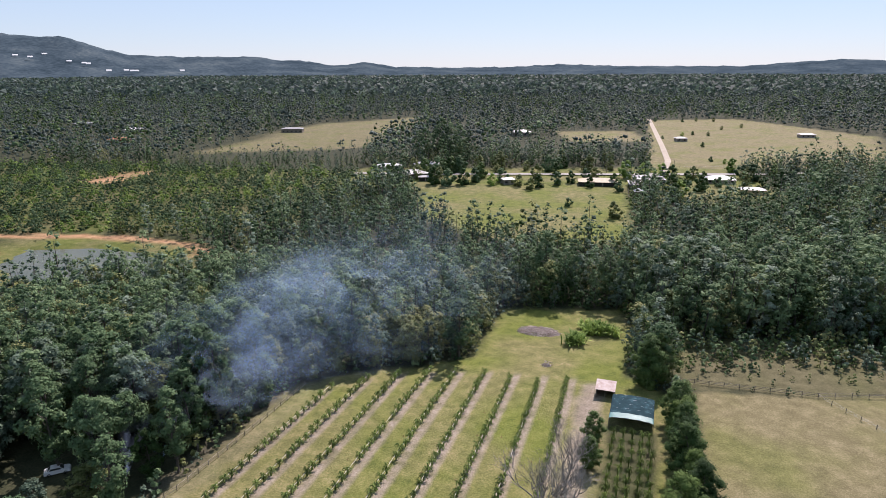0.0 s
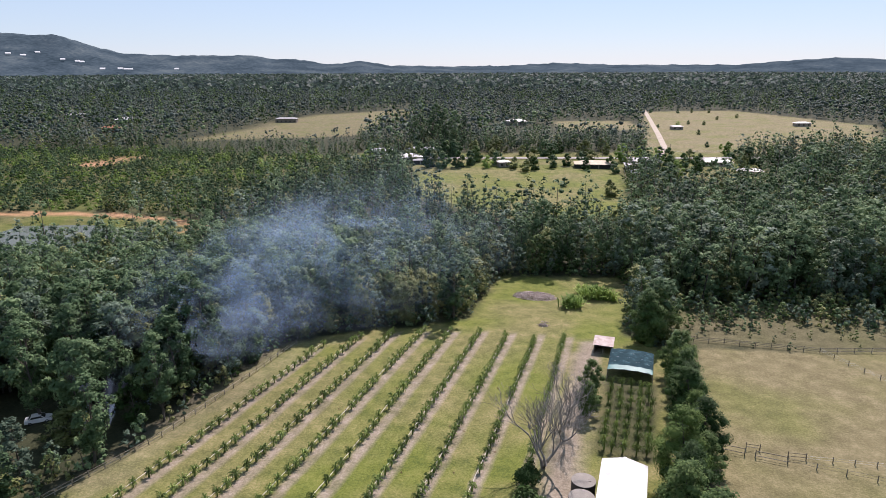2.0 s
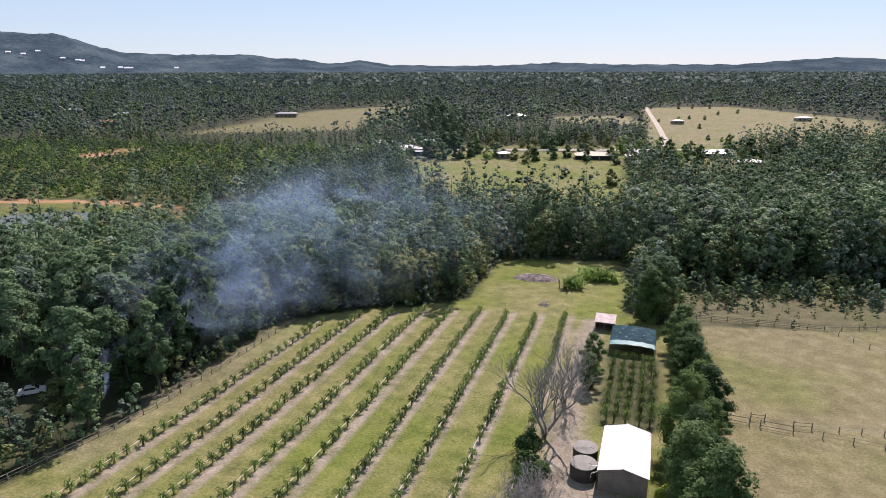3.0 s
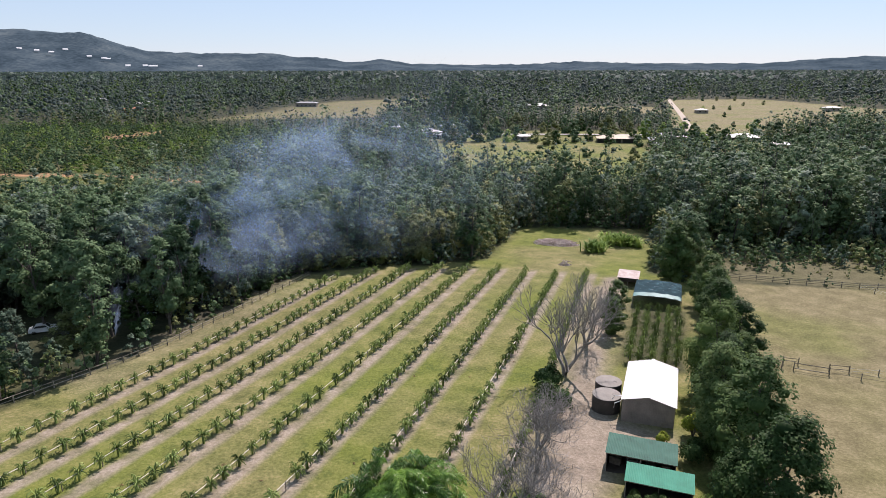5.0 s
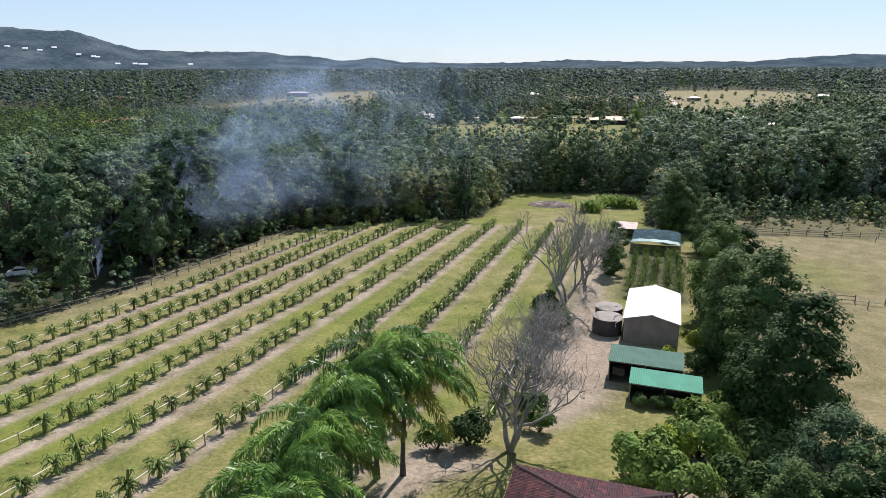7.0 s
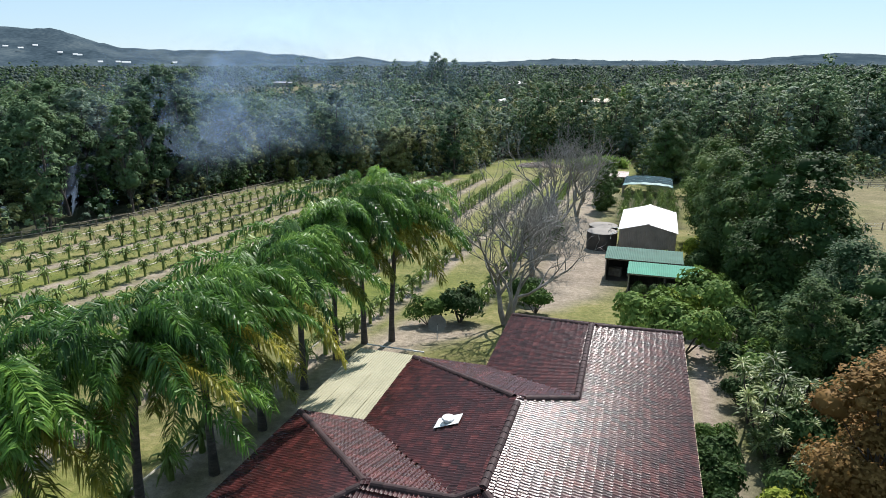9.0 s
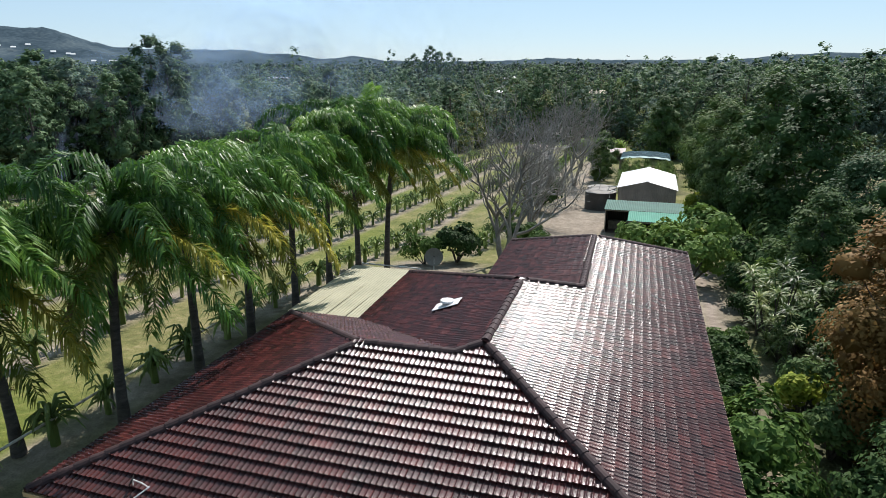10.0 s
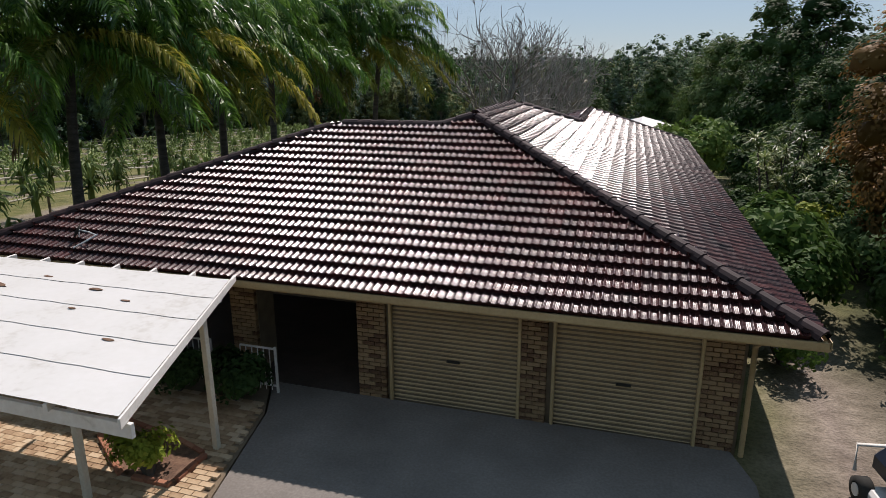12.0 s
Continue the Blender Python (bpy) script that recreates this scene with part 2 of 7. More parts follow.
def slab(name, outline, z0, z1, mat):
    """A flat prism over an outline."""
    n = len(outline)
    vs = [(x, y, z0) for x, y in outline] + [(x, y, z1) for x, y in outline]
    fs = [tuple(range(n - 1, -1, -1)), tuple(range(n, 2 * n))] + [(i, (i + 1) % n, n + (i + 1) % n, n + i) for i in range(n)]
    return data_mesh(name, vs, fs, mat)


# ---- ground: one sheet, its cover mixed by place ----
def blotch(x, y, s, seed=0):
    """Cheap smooth noise, about -1 to 1."""
    r = np.random.default_rng(seed)
    out = 0
    for k in range(5):
        a, f, p = r.uniform(0, 6.28), (1 + 0.7 * k) / s, r.uniform(0, 6.28, 2)
        out = out + np.sin((x * math.cos(a) + y * math.sin(a)) * f * 2.1 + p[0]) * np.cos((y * math.cos(a) - x * math.sin(a)) * f * 1.7 + p[1]) / (1 + 0.4 * k)
    return out / 2.0


def inside(poly, x, y):
    x, y = np.asarray(x, float), np.asarray(y, float)
    res = np.zeros(x.shape, bool)
    for (x0, y0), (x1, y1) in zip(poly, poly[1:] + poly[:1]):
        hit = ((y0 > y) != (y1 > y)) & (x < (x1 - x0) * (y - y0) / (y1 - y0 + 1e-9) + x0)
        res ^= hit
    return res


def edge_distance(poly, x, y):
    x, y = np.asarray(x, float), np.asarray(y, float)
    best = np.full(x.shape, 1e9)
    for (x0, y0), (x1, y1) in zip(poly, poly[1:] + poly[:1]):
        dx, dy = x1 - x0, y1 - y0
        t = np.clip(((x - x0) * dx + (y - y0) * dy) / (dx * dx + dy * dy), 0, 1)
        best = np.minimum(best, np.hypot(x - x0 - t * dx, y - y0 - t * dy))
    return best


def zone(poly, x, y, soft=1.5, rough=1.0, seed=1):
    d = edge_distance(poly, x, y) * np.where(inside(poly, x, y), 1, -1)
    return smooth(-soft, soft, d + rough * blotch(x, y, 5, seed))


# outlines in world metres
# The lawn stops short beside the house; dark litter there paints in tree shade.
LAWN = [to_world(*p) for p in [(-83, 8), (-79, 56), (-77, 80), (-78, 121), (-66, 133), (-52, 141), (-43, 150), (-45, 190), (-9, 200), (-3, 178), (-6, 160), (-4, 150), (7, 140), (6, 60), (3.6, 46), (3.4, 12), (14, 8), (14, -60), (-92, -60)]]
PADDOCK = [(24, 34), (42.6, 91), (57.4, 135), (84, 132), (99, 132), (175, 130), (210, 60), (210, -80), (40, -80)]
SCRUB = [(56, 138), (84, 130), (110, 129), (150, 129), (130, 154), (98, 166), (66, 168), (55, 158)]
GREENFIELD = [(24, 272), (82, 268), (95, 320), (114, 392), (62, 398), (-14, 398), (-14, 320)]
HOMES = [(-60, 398), (-40, 386), (114, 386), (134, 335), (152, 345), (192, 352), (206, 452), (-60, 458)]
BIGFIELD = [(143, 448), (318, 450), (330, 470), (420, 625), (372, 830), (255, 815), (180, 560)]
WESTFIELD = [(-205, 530), (-72, 560), (-18, 890), (-150, 780)]
ORCHARD = [(-340, 288), (-98, 288), (-66, 315), (-48, 410), (-62, 440), (-200, 470), (-345, 480)]
POND = [(-180, 266), (-150, 269), (-123, 259), (-108, 238), (-113, 228), (-143, 222), (-172, 240)]
BANK = [(-200, 284), (-162, 286), (-116, 276), (-97, 262), (-94, 236), (-106, 216), (-146, 210), (-186, 232)]
BARE_TRACK = [(-216, 400), (-198, 440), (-206, 446), (-226, 408)]
BARE_BLOCK = [(118, 600), (190, 600), (200, 690), (120, 690)]
SIDEYARD = [to_world(*p) for p in [(-102, 62), (-85, 60), (-84, 40), (-84, 10), (-124, 10), (-116, 52)]]
# where only low growth stands in front of open ground
HEDGE = [to_world(*p) for p in [(6, 40), (6, 142), (14, 146), (24, 40)]]
LOW = [[(-132, 198), (-88, 198), (-80, 236), (-125, 222)], [(105, 300), (165, 318), (192, 352), (204, 430), (214, 430), (196, 340), (120, 352)], [(-210, 440), (-60, 440), (-60, 600), (-210, 570)], [(60, 540), (215, 520), (215, 620), (60, 620)]]
SMOULDER = [(-82, 80), (-53, 94), (-48, 108), (-62, 112), (-80, 110)]
CLEARINGS = [SMOULDER, LAWN, PADDOCK, SCRUB, GREENFIELD, HOMES, BIGFIELD, WESTFIELD, BANK, BARE_TRACK, BARE_BLOCK, SIDEYARD, HEDGE]


def ground_material():
    m = bpy.data.materials.new("ground cover")
    m.use_nodes = True
    n, l = m.node_tree.nodes, m.node_tree.links
    b = n["Principled BSDF"]
    b.inputs["Roughness"].default_value, b.inputs["Specular IOR Level"].default_value = 0.95, 0.15
    tc = n.new("ShaderNodeTexCoord")

    def noise_tex(scale, detail=5):
        t = n.new("ShaderNodeTexNoise")
        t.inputs["Scale"].default_value, t.inputs["Detail"].default_value = scale, detail
        l.new(tc.outputs["Object"], t.inputs[0])
        return t.outputs[0]

    big, mid, small, tiny = noise_tex(0.045), noise_tex(0.35, 6), noise_tex(2.6, 6), noise_tex(17, 3)

    def ramp(src, stops):
        r = n.new("ShaderNodeValToRGB")
        el = r.color_ramp.elements
        while len(el) < len(stops):
            el.new(0.5)
        for e, (p, c) in zip(el, stops):
            e.position, e.color = p, (*c, 1) if len(c) == 3 else c
        l.new(src, r.inputs[0])
        return r.outputs[0]

    def blend(f, a, c, mode="MIX"):
        mx = n.new("ShaderNodeMix")
        mx.data_type, mx.blend_type = "RGBA", mode
        if isinstance(f, float):
            mx.inputs[0].default_value = f
        else:
            l.new(f, mx.inputs[0])
        l.new(a, mx.inputs[6]), l.new(c, mx.inputs[7])
        return mx.outputs[2]

    def math_node(op, a, c=None, d=None):
        q = n.new("ShaderNodeMath")
        q.operation = op
        for i, s in enumerate((a, c, d)):
            if s is None:
                continue
            if isinstance(s, (int, float)):
                q.inputs[i].default_value = s
            else:
                l.new(s, q.inputs[i])
        return q.outputs[0]

    def attr(name):
        a = n.new("ShaderNodeAttribute")
        a.attribute_name = name
        return a.outputs["Fac"]

    lit = math_node("MULTIPLY_ADD", small, 0.5, math_node("MULTIPLY", mid, 0.5))
    # Leaf litter, its colour darkened to stand for the shade under trees.
    shaded_litter = ramp(lit, [(0.3, (0.016, 0.020, 0.010)), (0.5, (0.032, 0.037, 0.018)), (0.7, (0.062, 0.060, 0.033))])
    grass = ramp(lit, [(0.32, (0.068, 0.074, 0.024)), (0.46, (0.118, 0.118, 0.042)), (0.58, (0.178, 0.160, 0.068)), (0.72, (0.26, 0.22, 0.125))])
    lush = ramp(lit, [(0.35, (0.060, 0.082, 0.016)), (0.5, (0.104, 0.124, 0.024)), (0.7, (0.165, 0.168, 0.046))])
    grass = blend(ramp(big, [(0.4, (0, 0, 0)), (0.6, (1, 1, 1))]), grass, lush)
    dry = ramp(lit, [(0.3, (0.095, 0.082, 0.040)), (0.5, (0.155, 0.135, 0.070)), (0.7, (0.235, 0.202, 0.116))])
    dry = blend(ramp(big, [(0.42, (0, 0, 0)), (0.66, (0.55, 0.55, 0.55))]), dry, grass)
    dirt = ramp(lit, [(0.3, (0.13, 0.104, 0.082)), (0.5, (0.215, 0.178, 0.146)), (0.72, (0.34, 0.29, 0.24))])
    red = ramp(lit, [(0.3, (0.24, 0.13, 0.065)), (0.55, (0.36, 0.21, 0.115)), (0.75, (0.46, 0.31, 0.19))])
    col = blend(attr("z_grass"), shaded_litter, grass)
    col = blend(attr("z_dry"), col, dry)
    col = blend(attr("z_red"), col, red)
    # mown strips between the planted rows, bare earth along them
    sep = n.new("ShaderNodeSeparateXYZ")
    l.new(tc.outputs["Object"], sep.inputs[0])
    wob = math_node("MULTIPLY_ADD", mid, 1.1, -0.55)
    skew = math_node("MULTIPLY_ADD", sep.outputs[1], 0.02, -1.8)
    uu = math_node("ADD", math_node("ADD", math_node("ADD", sep.outputs[0], wob), skew), 15.6 + 6.68 * 40 + 3.34)
    fr = math_node("MODULO", uu, 6.68)
    dist = math_node("ABSOLUTE", math_node("SUBTRACT", fr, 3.34 + 0.3))
    strip = ramp(math_node("DIVIDE", dist, 3.34), [(0.14, (1, 1, 1)), (0.40, (0, 0, 0))])
    strip = math_node("MULTIPLY", strip, ramp(mid, [(0.3, (0.55, 0.55, 0.55)), (0.6, (1, 1, 1))]))
    col = blend(math_node("MULTIPLY", strip, attr("z_rows")), col, dirt)
    col = blend(attr("z_dirt"), col, dirt)
    speck = ramp(tiny, [(0.25, (0.72, 0.72, 0.72)), (0.6, (1.12, 1.12, 1.12))])
    col = blend(1.0, col, speck, "MULTIPLY")
    l.new(col, b.inputs["Base Color"])
    bp = n.new("ShaderNodeBump")
    bp.inputs["Strength"].default_value, bp.inputs["Distance"].default_value = 0.7, 0.12
    l.new(math_node("MULTIPLY_ADD", tiny, 0.4, small), bp.inputs["Height"])
    l.new(bp.outputs[0], b.inputs["Normal"])
    return m


def grid_axis(spans):
    out = [spans[0][0]]
    for a, b, step in spans:
        out += list(np.linspace(a, b, max(1, round((b - a) / step)) + 1)[1:])
    return np.array(out)


def build_ground():
    gu = grid_axis([(-4800, -900, 300), (-900, -260, 20), (-260, -130, 6), (-130, 60, 1.7), (60, 150, 3), (150, 500, 10), (500, 900, 40), (900, 4800, 300)])
    gv = grid_axis([(-900, -120, 60), (-120, -20, 5), (-20, 200, 1.7), (200, 320, 4), (320, 1000, 10), (1000, 1600, 50), (1600, 4900, 300)])
    U, V = np.meshgrid(gu, gv)
    X, Y = to_world(U, V)
    Z = land(X, Y) + 0.05 * blotch(U, V, 9, 3) * (np.abs(V - 25) > 35) - 0.0
    Z = Z - 0.28 * zone([(-16.6, -16), (1.4, -16), (0.6, 15.5), (-15.6, 16.5)], U, V, 0.5, 0.0)
    pond = zone(POND, X, Y, 2.5, 0.8)
    Z = Z - 1.2 * pond
    W = len(gu)
    idx = np.arange(U.size).reshape(U.shape)
    quads = np.stack([idx[:-1, :-1], idx[:-1, 1:], idx[1:, 1:], idx[1:, :-1]], -1).reshape(-1, 4)
    me = array_mesh("ground", np.stack([U, V, Z], -1).reshape(-1, 3), quads, ground_material(), shade=True)
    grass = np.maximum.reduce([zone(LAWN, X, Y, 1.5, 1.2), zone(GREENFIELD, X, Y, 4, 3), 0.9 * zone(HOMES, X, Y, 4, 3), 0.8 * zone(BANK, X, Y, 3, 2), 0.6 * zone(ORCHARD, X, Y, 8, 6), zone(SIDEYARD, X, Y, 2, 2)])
    # Grass gives way to dark litter here, painting in the planted bed's shade.
    grass = grass * (1 - 0.85 * zone([(-6.6, 95.5), (3.4, 95.5), (3.4, 125), (-6.6, 125)], U, V, 1.0, 0.6))
    dry = np.maximum.reduce([0.9 * zone(PADDOCK, X, Y, 1.2, 0.6), 0.45 * zone(SCRUB, X, Y, 2, 3), zone(BIGFIELD, X, Y, 4, 3), 0.8 * zone(WESTFIELD, X, Y, 5, 4), zone(BARE_BLOCK, X, Y, 5, 5)])
    red = np.maximum.reduce([(1 - smooth(3, 8, edge_distance(BANK, X, Y))) * inside(BANK, X, Y) * smooth(246, 258, Y), zone(BARE_TRACK, X, Y, 3, 2)])
    rows = zone([(-73, -40), (-72, 116), (-58, 135), (-34, 143), (-14, 145), (-13, 52), (-19, 46), (-20, -40)], U, V, 1.5, 0.5)
    drive = zone([(-14, 143), (-9, 143), (-8, 90), (-4, 78), (2, 76), (2, 68), (-4, 66), (-5, 60), (-10, 50), (-13, 60)], U, V, 1.6, 1.2)
    side = zone([(1.0, 5), (3.8, 5), (3.6, 53), (2.0, 53), (1.0, 42)], U, V, 0.7, 0.5) + 0.8 * zone([(-19.5, 0), (-15.2, 0), (-15.2, 38), (-12, 46), (-19, 48)], U, V, 1.2, 1.2)
    bush = 0.22 * zone([(-80, 60), (-73, 60), (-69, 125), (-81, 125)], U, V, 2, 2, 4)
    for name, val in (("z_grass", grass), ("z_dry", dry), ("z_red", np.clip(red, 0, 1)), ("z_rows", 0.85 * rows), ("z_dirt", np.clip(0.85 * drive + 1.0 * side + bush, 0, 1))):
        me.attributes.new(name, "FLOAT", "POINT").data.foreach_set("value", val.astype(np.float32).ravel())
    ob = new("ground", me)
    ob.matrix_world = PLOT
    tagged(ob, "grassy farmland with bare earth strips and shade-darkened leaf litter", "ground", kind="structure")
    return ob


build_ground()


# ---- the house ----
EAVE, GROUND = 2.8, 0.35
A, B, C, D = Vector((1.4, 13.85, EAVE)), Vector((-15.6, 13.85, EAVE)), Vector((-15.6, 26.4, EAVE)), Vector((-12.45, 26.5, EAVE))
EB, FB, G, H = Vector((-12.7, 33.2, EAVE)), Vector((-8.7, 33.3, EAVE)), Vector((-9.0, 40.8, EAVE)), Vector((0.9, 41.0, EAVE))
R1, V1, AP1, AP2 = Vector((-9.15, 19.6, 5.2)), Vector((-6.25, 19.75, 5.2)), Vector((-5.5, 20.15, 5.46)), Vector((-5.58, 25.8, 5.49))
VL, RB = Vector((-3.6, 27.9, 4.72)), Vector((-3.82, 35.9, 4.72))
ROOF_FACES = {
    "front": [B, A, AP1, V1, R1],
    "right": [A, H, RB, VL, AP2, AP1],
    "wing_left": [C, B, R1],
    "wing_rear": [D, C, R1, V1],
    "main_left": [EB, D, V1, AP1, AP2],
    "main_rear": [FB, EB, AP2, VL],
    "rear_left": [G, FB, VL, RB],
    "rear_end": [H, G, RB],
}
PAN = [(0.0, 0.040), (0.019, 0.034), (0.038, 0.015), (0.066, 0.009), (0.104, 0.009), (0.133, 0.018)]
ROLLS = PAN + [(x + 0.15, h) for x, h in PAN] + [(0.30, 0.040)]
TILE_W, GAUGE, LAP = 0.30, 0.335, 0.385


def tile_arrays():
    """One roof tile: two rounded rolls and a raised, rounded lip at its thick front edge, tilted so that it laps the course below. x across, y up the slope."""
    k = len(ROLLS)
    prof = ((LAP, -0.002), (0.15, 0.034), (0.0, 0.074))
    vs = [(x, y, h + z) for y, z in prof for x, h in ROLLS]
    vs += [(x, 0.0, h + 0.074) for x, h in ROLLS] + [(x, 0.003, 0.014) for x, h in ROLLS]
    fs = [(j * k + i, j * k + k + i, j * k + k + i + 1, j * k + i + 1) for j in (0, 1, 3) for i in range(k - 1)]
    return np.array(vs, np.float32), np.array(fs, np.int32)


def face_frame(face):
    o = face[0]
    e = (face[1] - o).normalized()
    nrm = Vector((0, 0, 0))
    for i in range(1, len(face) - 1):
        nrm += (face[i] - o).cross(face[i + 1] - o)
    nrm.normalize()
    if nrm.z < 0:
        nrm = -nrm
    s = nrm.cross(e).normalized()
    m = Matrix((e, s, nrm)).transposed().to_4x4()
    m.translation = o
    return m


def build_house():
    house = thing("house", PLOT, "single storey brick house under a glazed dark red tiled hip roof", "house")
    roof_vs, roof_fs = [], []
    for f in ROOF_FACES.values():
        o = len(roof_vs)
        roof_vs += [v - Vector((0, 0, 0.03)) for v in f]
        roof_fs.append(tuple(range(o, o + len(f))))
    roof = part("roof", data_mesh("roof", roof_vs, roof_fs, M_UNDER), house, label="dark red glazed concrete tiles with a wet shine")
    tv, tf = tile_arrays()

    def ribs(me):
        """How far across its tile each corner lies, for the fine ribs of the glaze."""
        me.attributes.new("across", "FLOAT", "POINT").data.foreach_set("value", np.tile(tv[:, 0], len(me.vertices) // len(tv)).astype(np.float32))
        return me

    single = ribs(array_mesh("roof_tile", tv, tf, M_TILE, shade=True))
    single2 = ribs(array_mesh("roof_tile", tv * [1, 1, 1.04], tf, M_TILE, shade=True))
    allv, allf, count, picked = [], [], 0, []
    for key, face in ROOF_FACES.items():
        m = face_frame(face)
        inv = m.inverted()
        poly = [(inv @ v).to_2d() for v in face]
        pl = [(p.x, p.y) for p in poly]
        xs, ys = [p[0] for p in pl], [p[1] for p in pl]
        row = 0
        y = min(ys) - 0.05
        while y < max(ys):
            xx = np.arange(min(xs) - TILE_W, max(xs), TILE_W)
            ok = inside(pl, xx + TILE_W / 2, np.full(len(xx), max(y + GAUGE * 0.5, 0.06)))
            for x in xx[ok]:
                if key == "front" and row < 8:
                    picked.append((m, x, y))
                else:
                    jit = rng.uniform(-0.004, 0.004, 3)
                    mm = np.array(m)
                    pts = tv + np.array([x + jit[0], y + jit[1], jit[2]])
                    allv.append(pts @ mm[:3, :3].T + mm[:3, 3])
                    allf.append(tf + count)
                    count += len(tv)
            y += GAUGE
            row += 1
    field = part("tile_field", ribs(array_mesh("tile_field", np.concatenate(allv), np.concatenate(allf), M_TILE_B, shade=True)), roof)
    field["kind"] = "stuff"
    for i, (m, x, y) in enumerate(picked):
        part("roof_tile", single if i % 3 else single2, roof, m @ pose(x + random.uniform(-.004, .004), y + random.uniform(-.005, .005), random.uniform(-.003, .004)))
    # ridge and hip caps
    prof = [(-0.15, -0.055), (-0.125, 0.012), (-0.07, 0.062), (0, 0.08), (0.07, 0.062), (0.125, 0.012), (0.15, -0.055)]
    cv = [(x * s, y, z * s + (0.016 if y < 0.1 else 0)) for y, s in ((0, 1.0), (0.42, 0.92)) for x, z in prof] + [(x, 0, z - 0.025) for x, z in prof]
    k = len(prof)
    cf = [(i, i + 1, k + i + 1, k + i) for i in range(k - 1)] + [(2 * k + i, 2 * k + i + 1, i + 1, i) for i in range(k - 1)]
    cap = data_mesh("ridge_cap", cv, cf, M_CAP)
    for a, b in ((A, AP1), (B, R1), (C, R1), (V1, R1), (V1, AP1), (AP1, AP2), (EB, AP2), (VL, AP2), (VL, RB), (H, RB), (G, RB)):
        d = b - a
        L = d.length
        q = d.normalized()
        side = q.cross(Vector((0, 0, 1))).normalized()
        up = side.cross(q)
        m = Matrix((side, q, up)).transposed().to_4x4()
        for i in range(int(L / 0.38)):
            mm = m.copy()
            mm.translation = a + q * (i * 0.38) + Vector((0, 0, 0.055))
            part("ridge_cap", cap, roof, mm @ pose(0, 0, 0, random.uniform(-.6, .6), random.uniform(-2, 2), random.uniform(-.8, .8)))
    # gutters and fascias round the eaves
    ring = [(B, A), (A, H), (H, G), (G, FB), (FB, EB), (EB, D), (C, B)]
    for a, b in ring:
        d = (b - a)
        out = Vector((d.y, -d.x, 0)).normalized()
        q = d.normalized()
        vs, fs = [], []
        sec = [(0.0, -0.02), (0.0, -0.14), (0.03, -0.16), (0.10, -0.16), (0.125, -0.13), (0.125, -0.01), (0.11, -0.01), (0.11, -0.12), (0.02, -0.13)]
        for p in (a - q * 0.06, b + q * 0.06):
            vs += [p + out * (o - 0.02) + Vector((0, 0, z)) for o, z in sec]
        n = len(sec)
        fs = [(i, (i + 1) % n, n + (i + 1) % n, n + i) for i in range(n)] + [tuple(range(n - 1, -1, -1)), tuple(range(n, 2 * n))]
        part("gutter", data_mesh("gutter", vs, fs, M_CREAM), house, label="cream painted metal gutter")
    # soffit
    ins = [(1.2, 14.05), (0.75, 40.8), (-8.8, 40.6), (-8.5, 33.1), (-12.5, 33.0), (-12.3, 26.3), (-15.4, 26.2), (-15.4, 14.05)]
    part("soffit", slab("soffit", ins, 2.58, 2.62, M_WHITE), house)
    # walls: body set back under the eaves
    W0, WF = 0.55, 14.55
    body = [(W0, WF), (W0 - 0.4, 40.2), (-8.2, 40.1), (-8.1, 32.6), (-11.9, 32.6), (-11.8, 25.8), (-15.0, 25.8), (-15.0, WF + 4.6), (-6.36, WF + 4.6), (-6.36, WF)]
    vs = [(x, y, z) for z in (GROUND - 0.3, 2.58) for x, y in body]
    n = len(body)
    wall = part("wall", data_mesh("wall", vs, [(i, (i + 1) % n, n + (i + 1) % n, n + i) for i in range(n)], M_MORTAR), house, label="cream and brown mottled brickwork")
    brick = box_mesh("brick", 0.228, 0.10, 0.074, M_BRICK, 0.006)
    half = box_mesh("brick", 0.108, 0.10, 0.074, M_BRICK, 0.006)

    def bricks(u0, u1, v, z0, z1, along="u"):
        row = 0
        z = z0
        while z + 0.07 < z1:
            x = u0
            if row % 2:
                part("brick", half, wall, pose(x + 0.054, v, z) if along == "u" else pose(v, x + 0.054, z, 0, 0, 90))
                x += 0.12
            while x + 0.1 < u1:
                whole = x + 0.22 < u1 + 0.02
                w = 0.228 if whole else 0.108
                part("brick", brick if whole else half, wall, (pose(x + w / 2, v, z) if along == "u" else pose(v, x + w / 2, z, 0, 0, 90)) @ pose(0, random.uniform(-.004, .004), 0))
                x += w + 0.012
            z += 0.086
            row += 1

    piers = [(-6.36, -5.70), (-3.15, -2.59), (-0.10, 0.55)]
    for a, b in piers:
        bricks(a, b, WF - 0.035, GROUND, 2.56)
    bricks(-9.4, -8.8, WF + 0.25, GROUND, 2.56)
    part("pier", slab("pier", [(-9.4, WF + 0.3), (-8.8, WF + 0.3), (-8.8, WF + 0.9), (-9.4, WF + 0.9)], GROUND - .2, 2.58, M_MORTAR), house)
    # The porch's shade is put into the floor colour.
    part("porch_floor", slab("porch_floor", [(-15.0, WF - 0.1), (-6.36, WF - 0.1), (-6.36, WF + 4.6), (-15.0, WF + 4.6)], GROUND - 0.25, GROUND + 0.03, M_SHADE_FLOOR), house)
    # roller doors
    for a, b in ((-5.70, -3.15), (-2.59, -0.10)):
        zz = np.linspace(GROUND + 0.02, 2.46, 93)
        vs = []
        for i, z in enumerate(zz):
            off = (0.0, 0.022, 0.022, 0.0)[i % 4]
            vs += [(a + 0.06, WF - 0.012 + off, z), (b - 0.06, WF - 0.012 + off, z)]
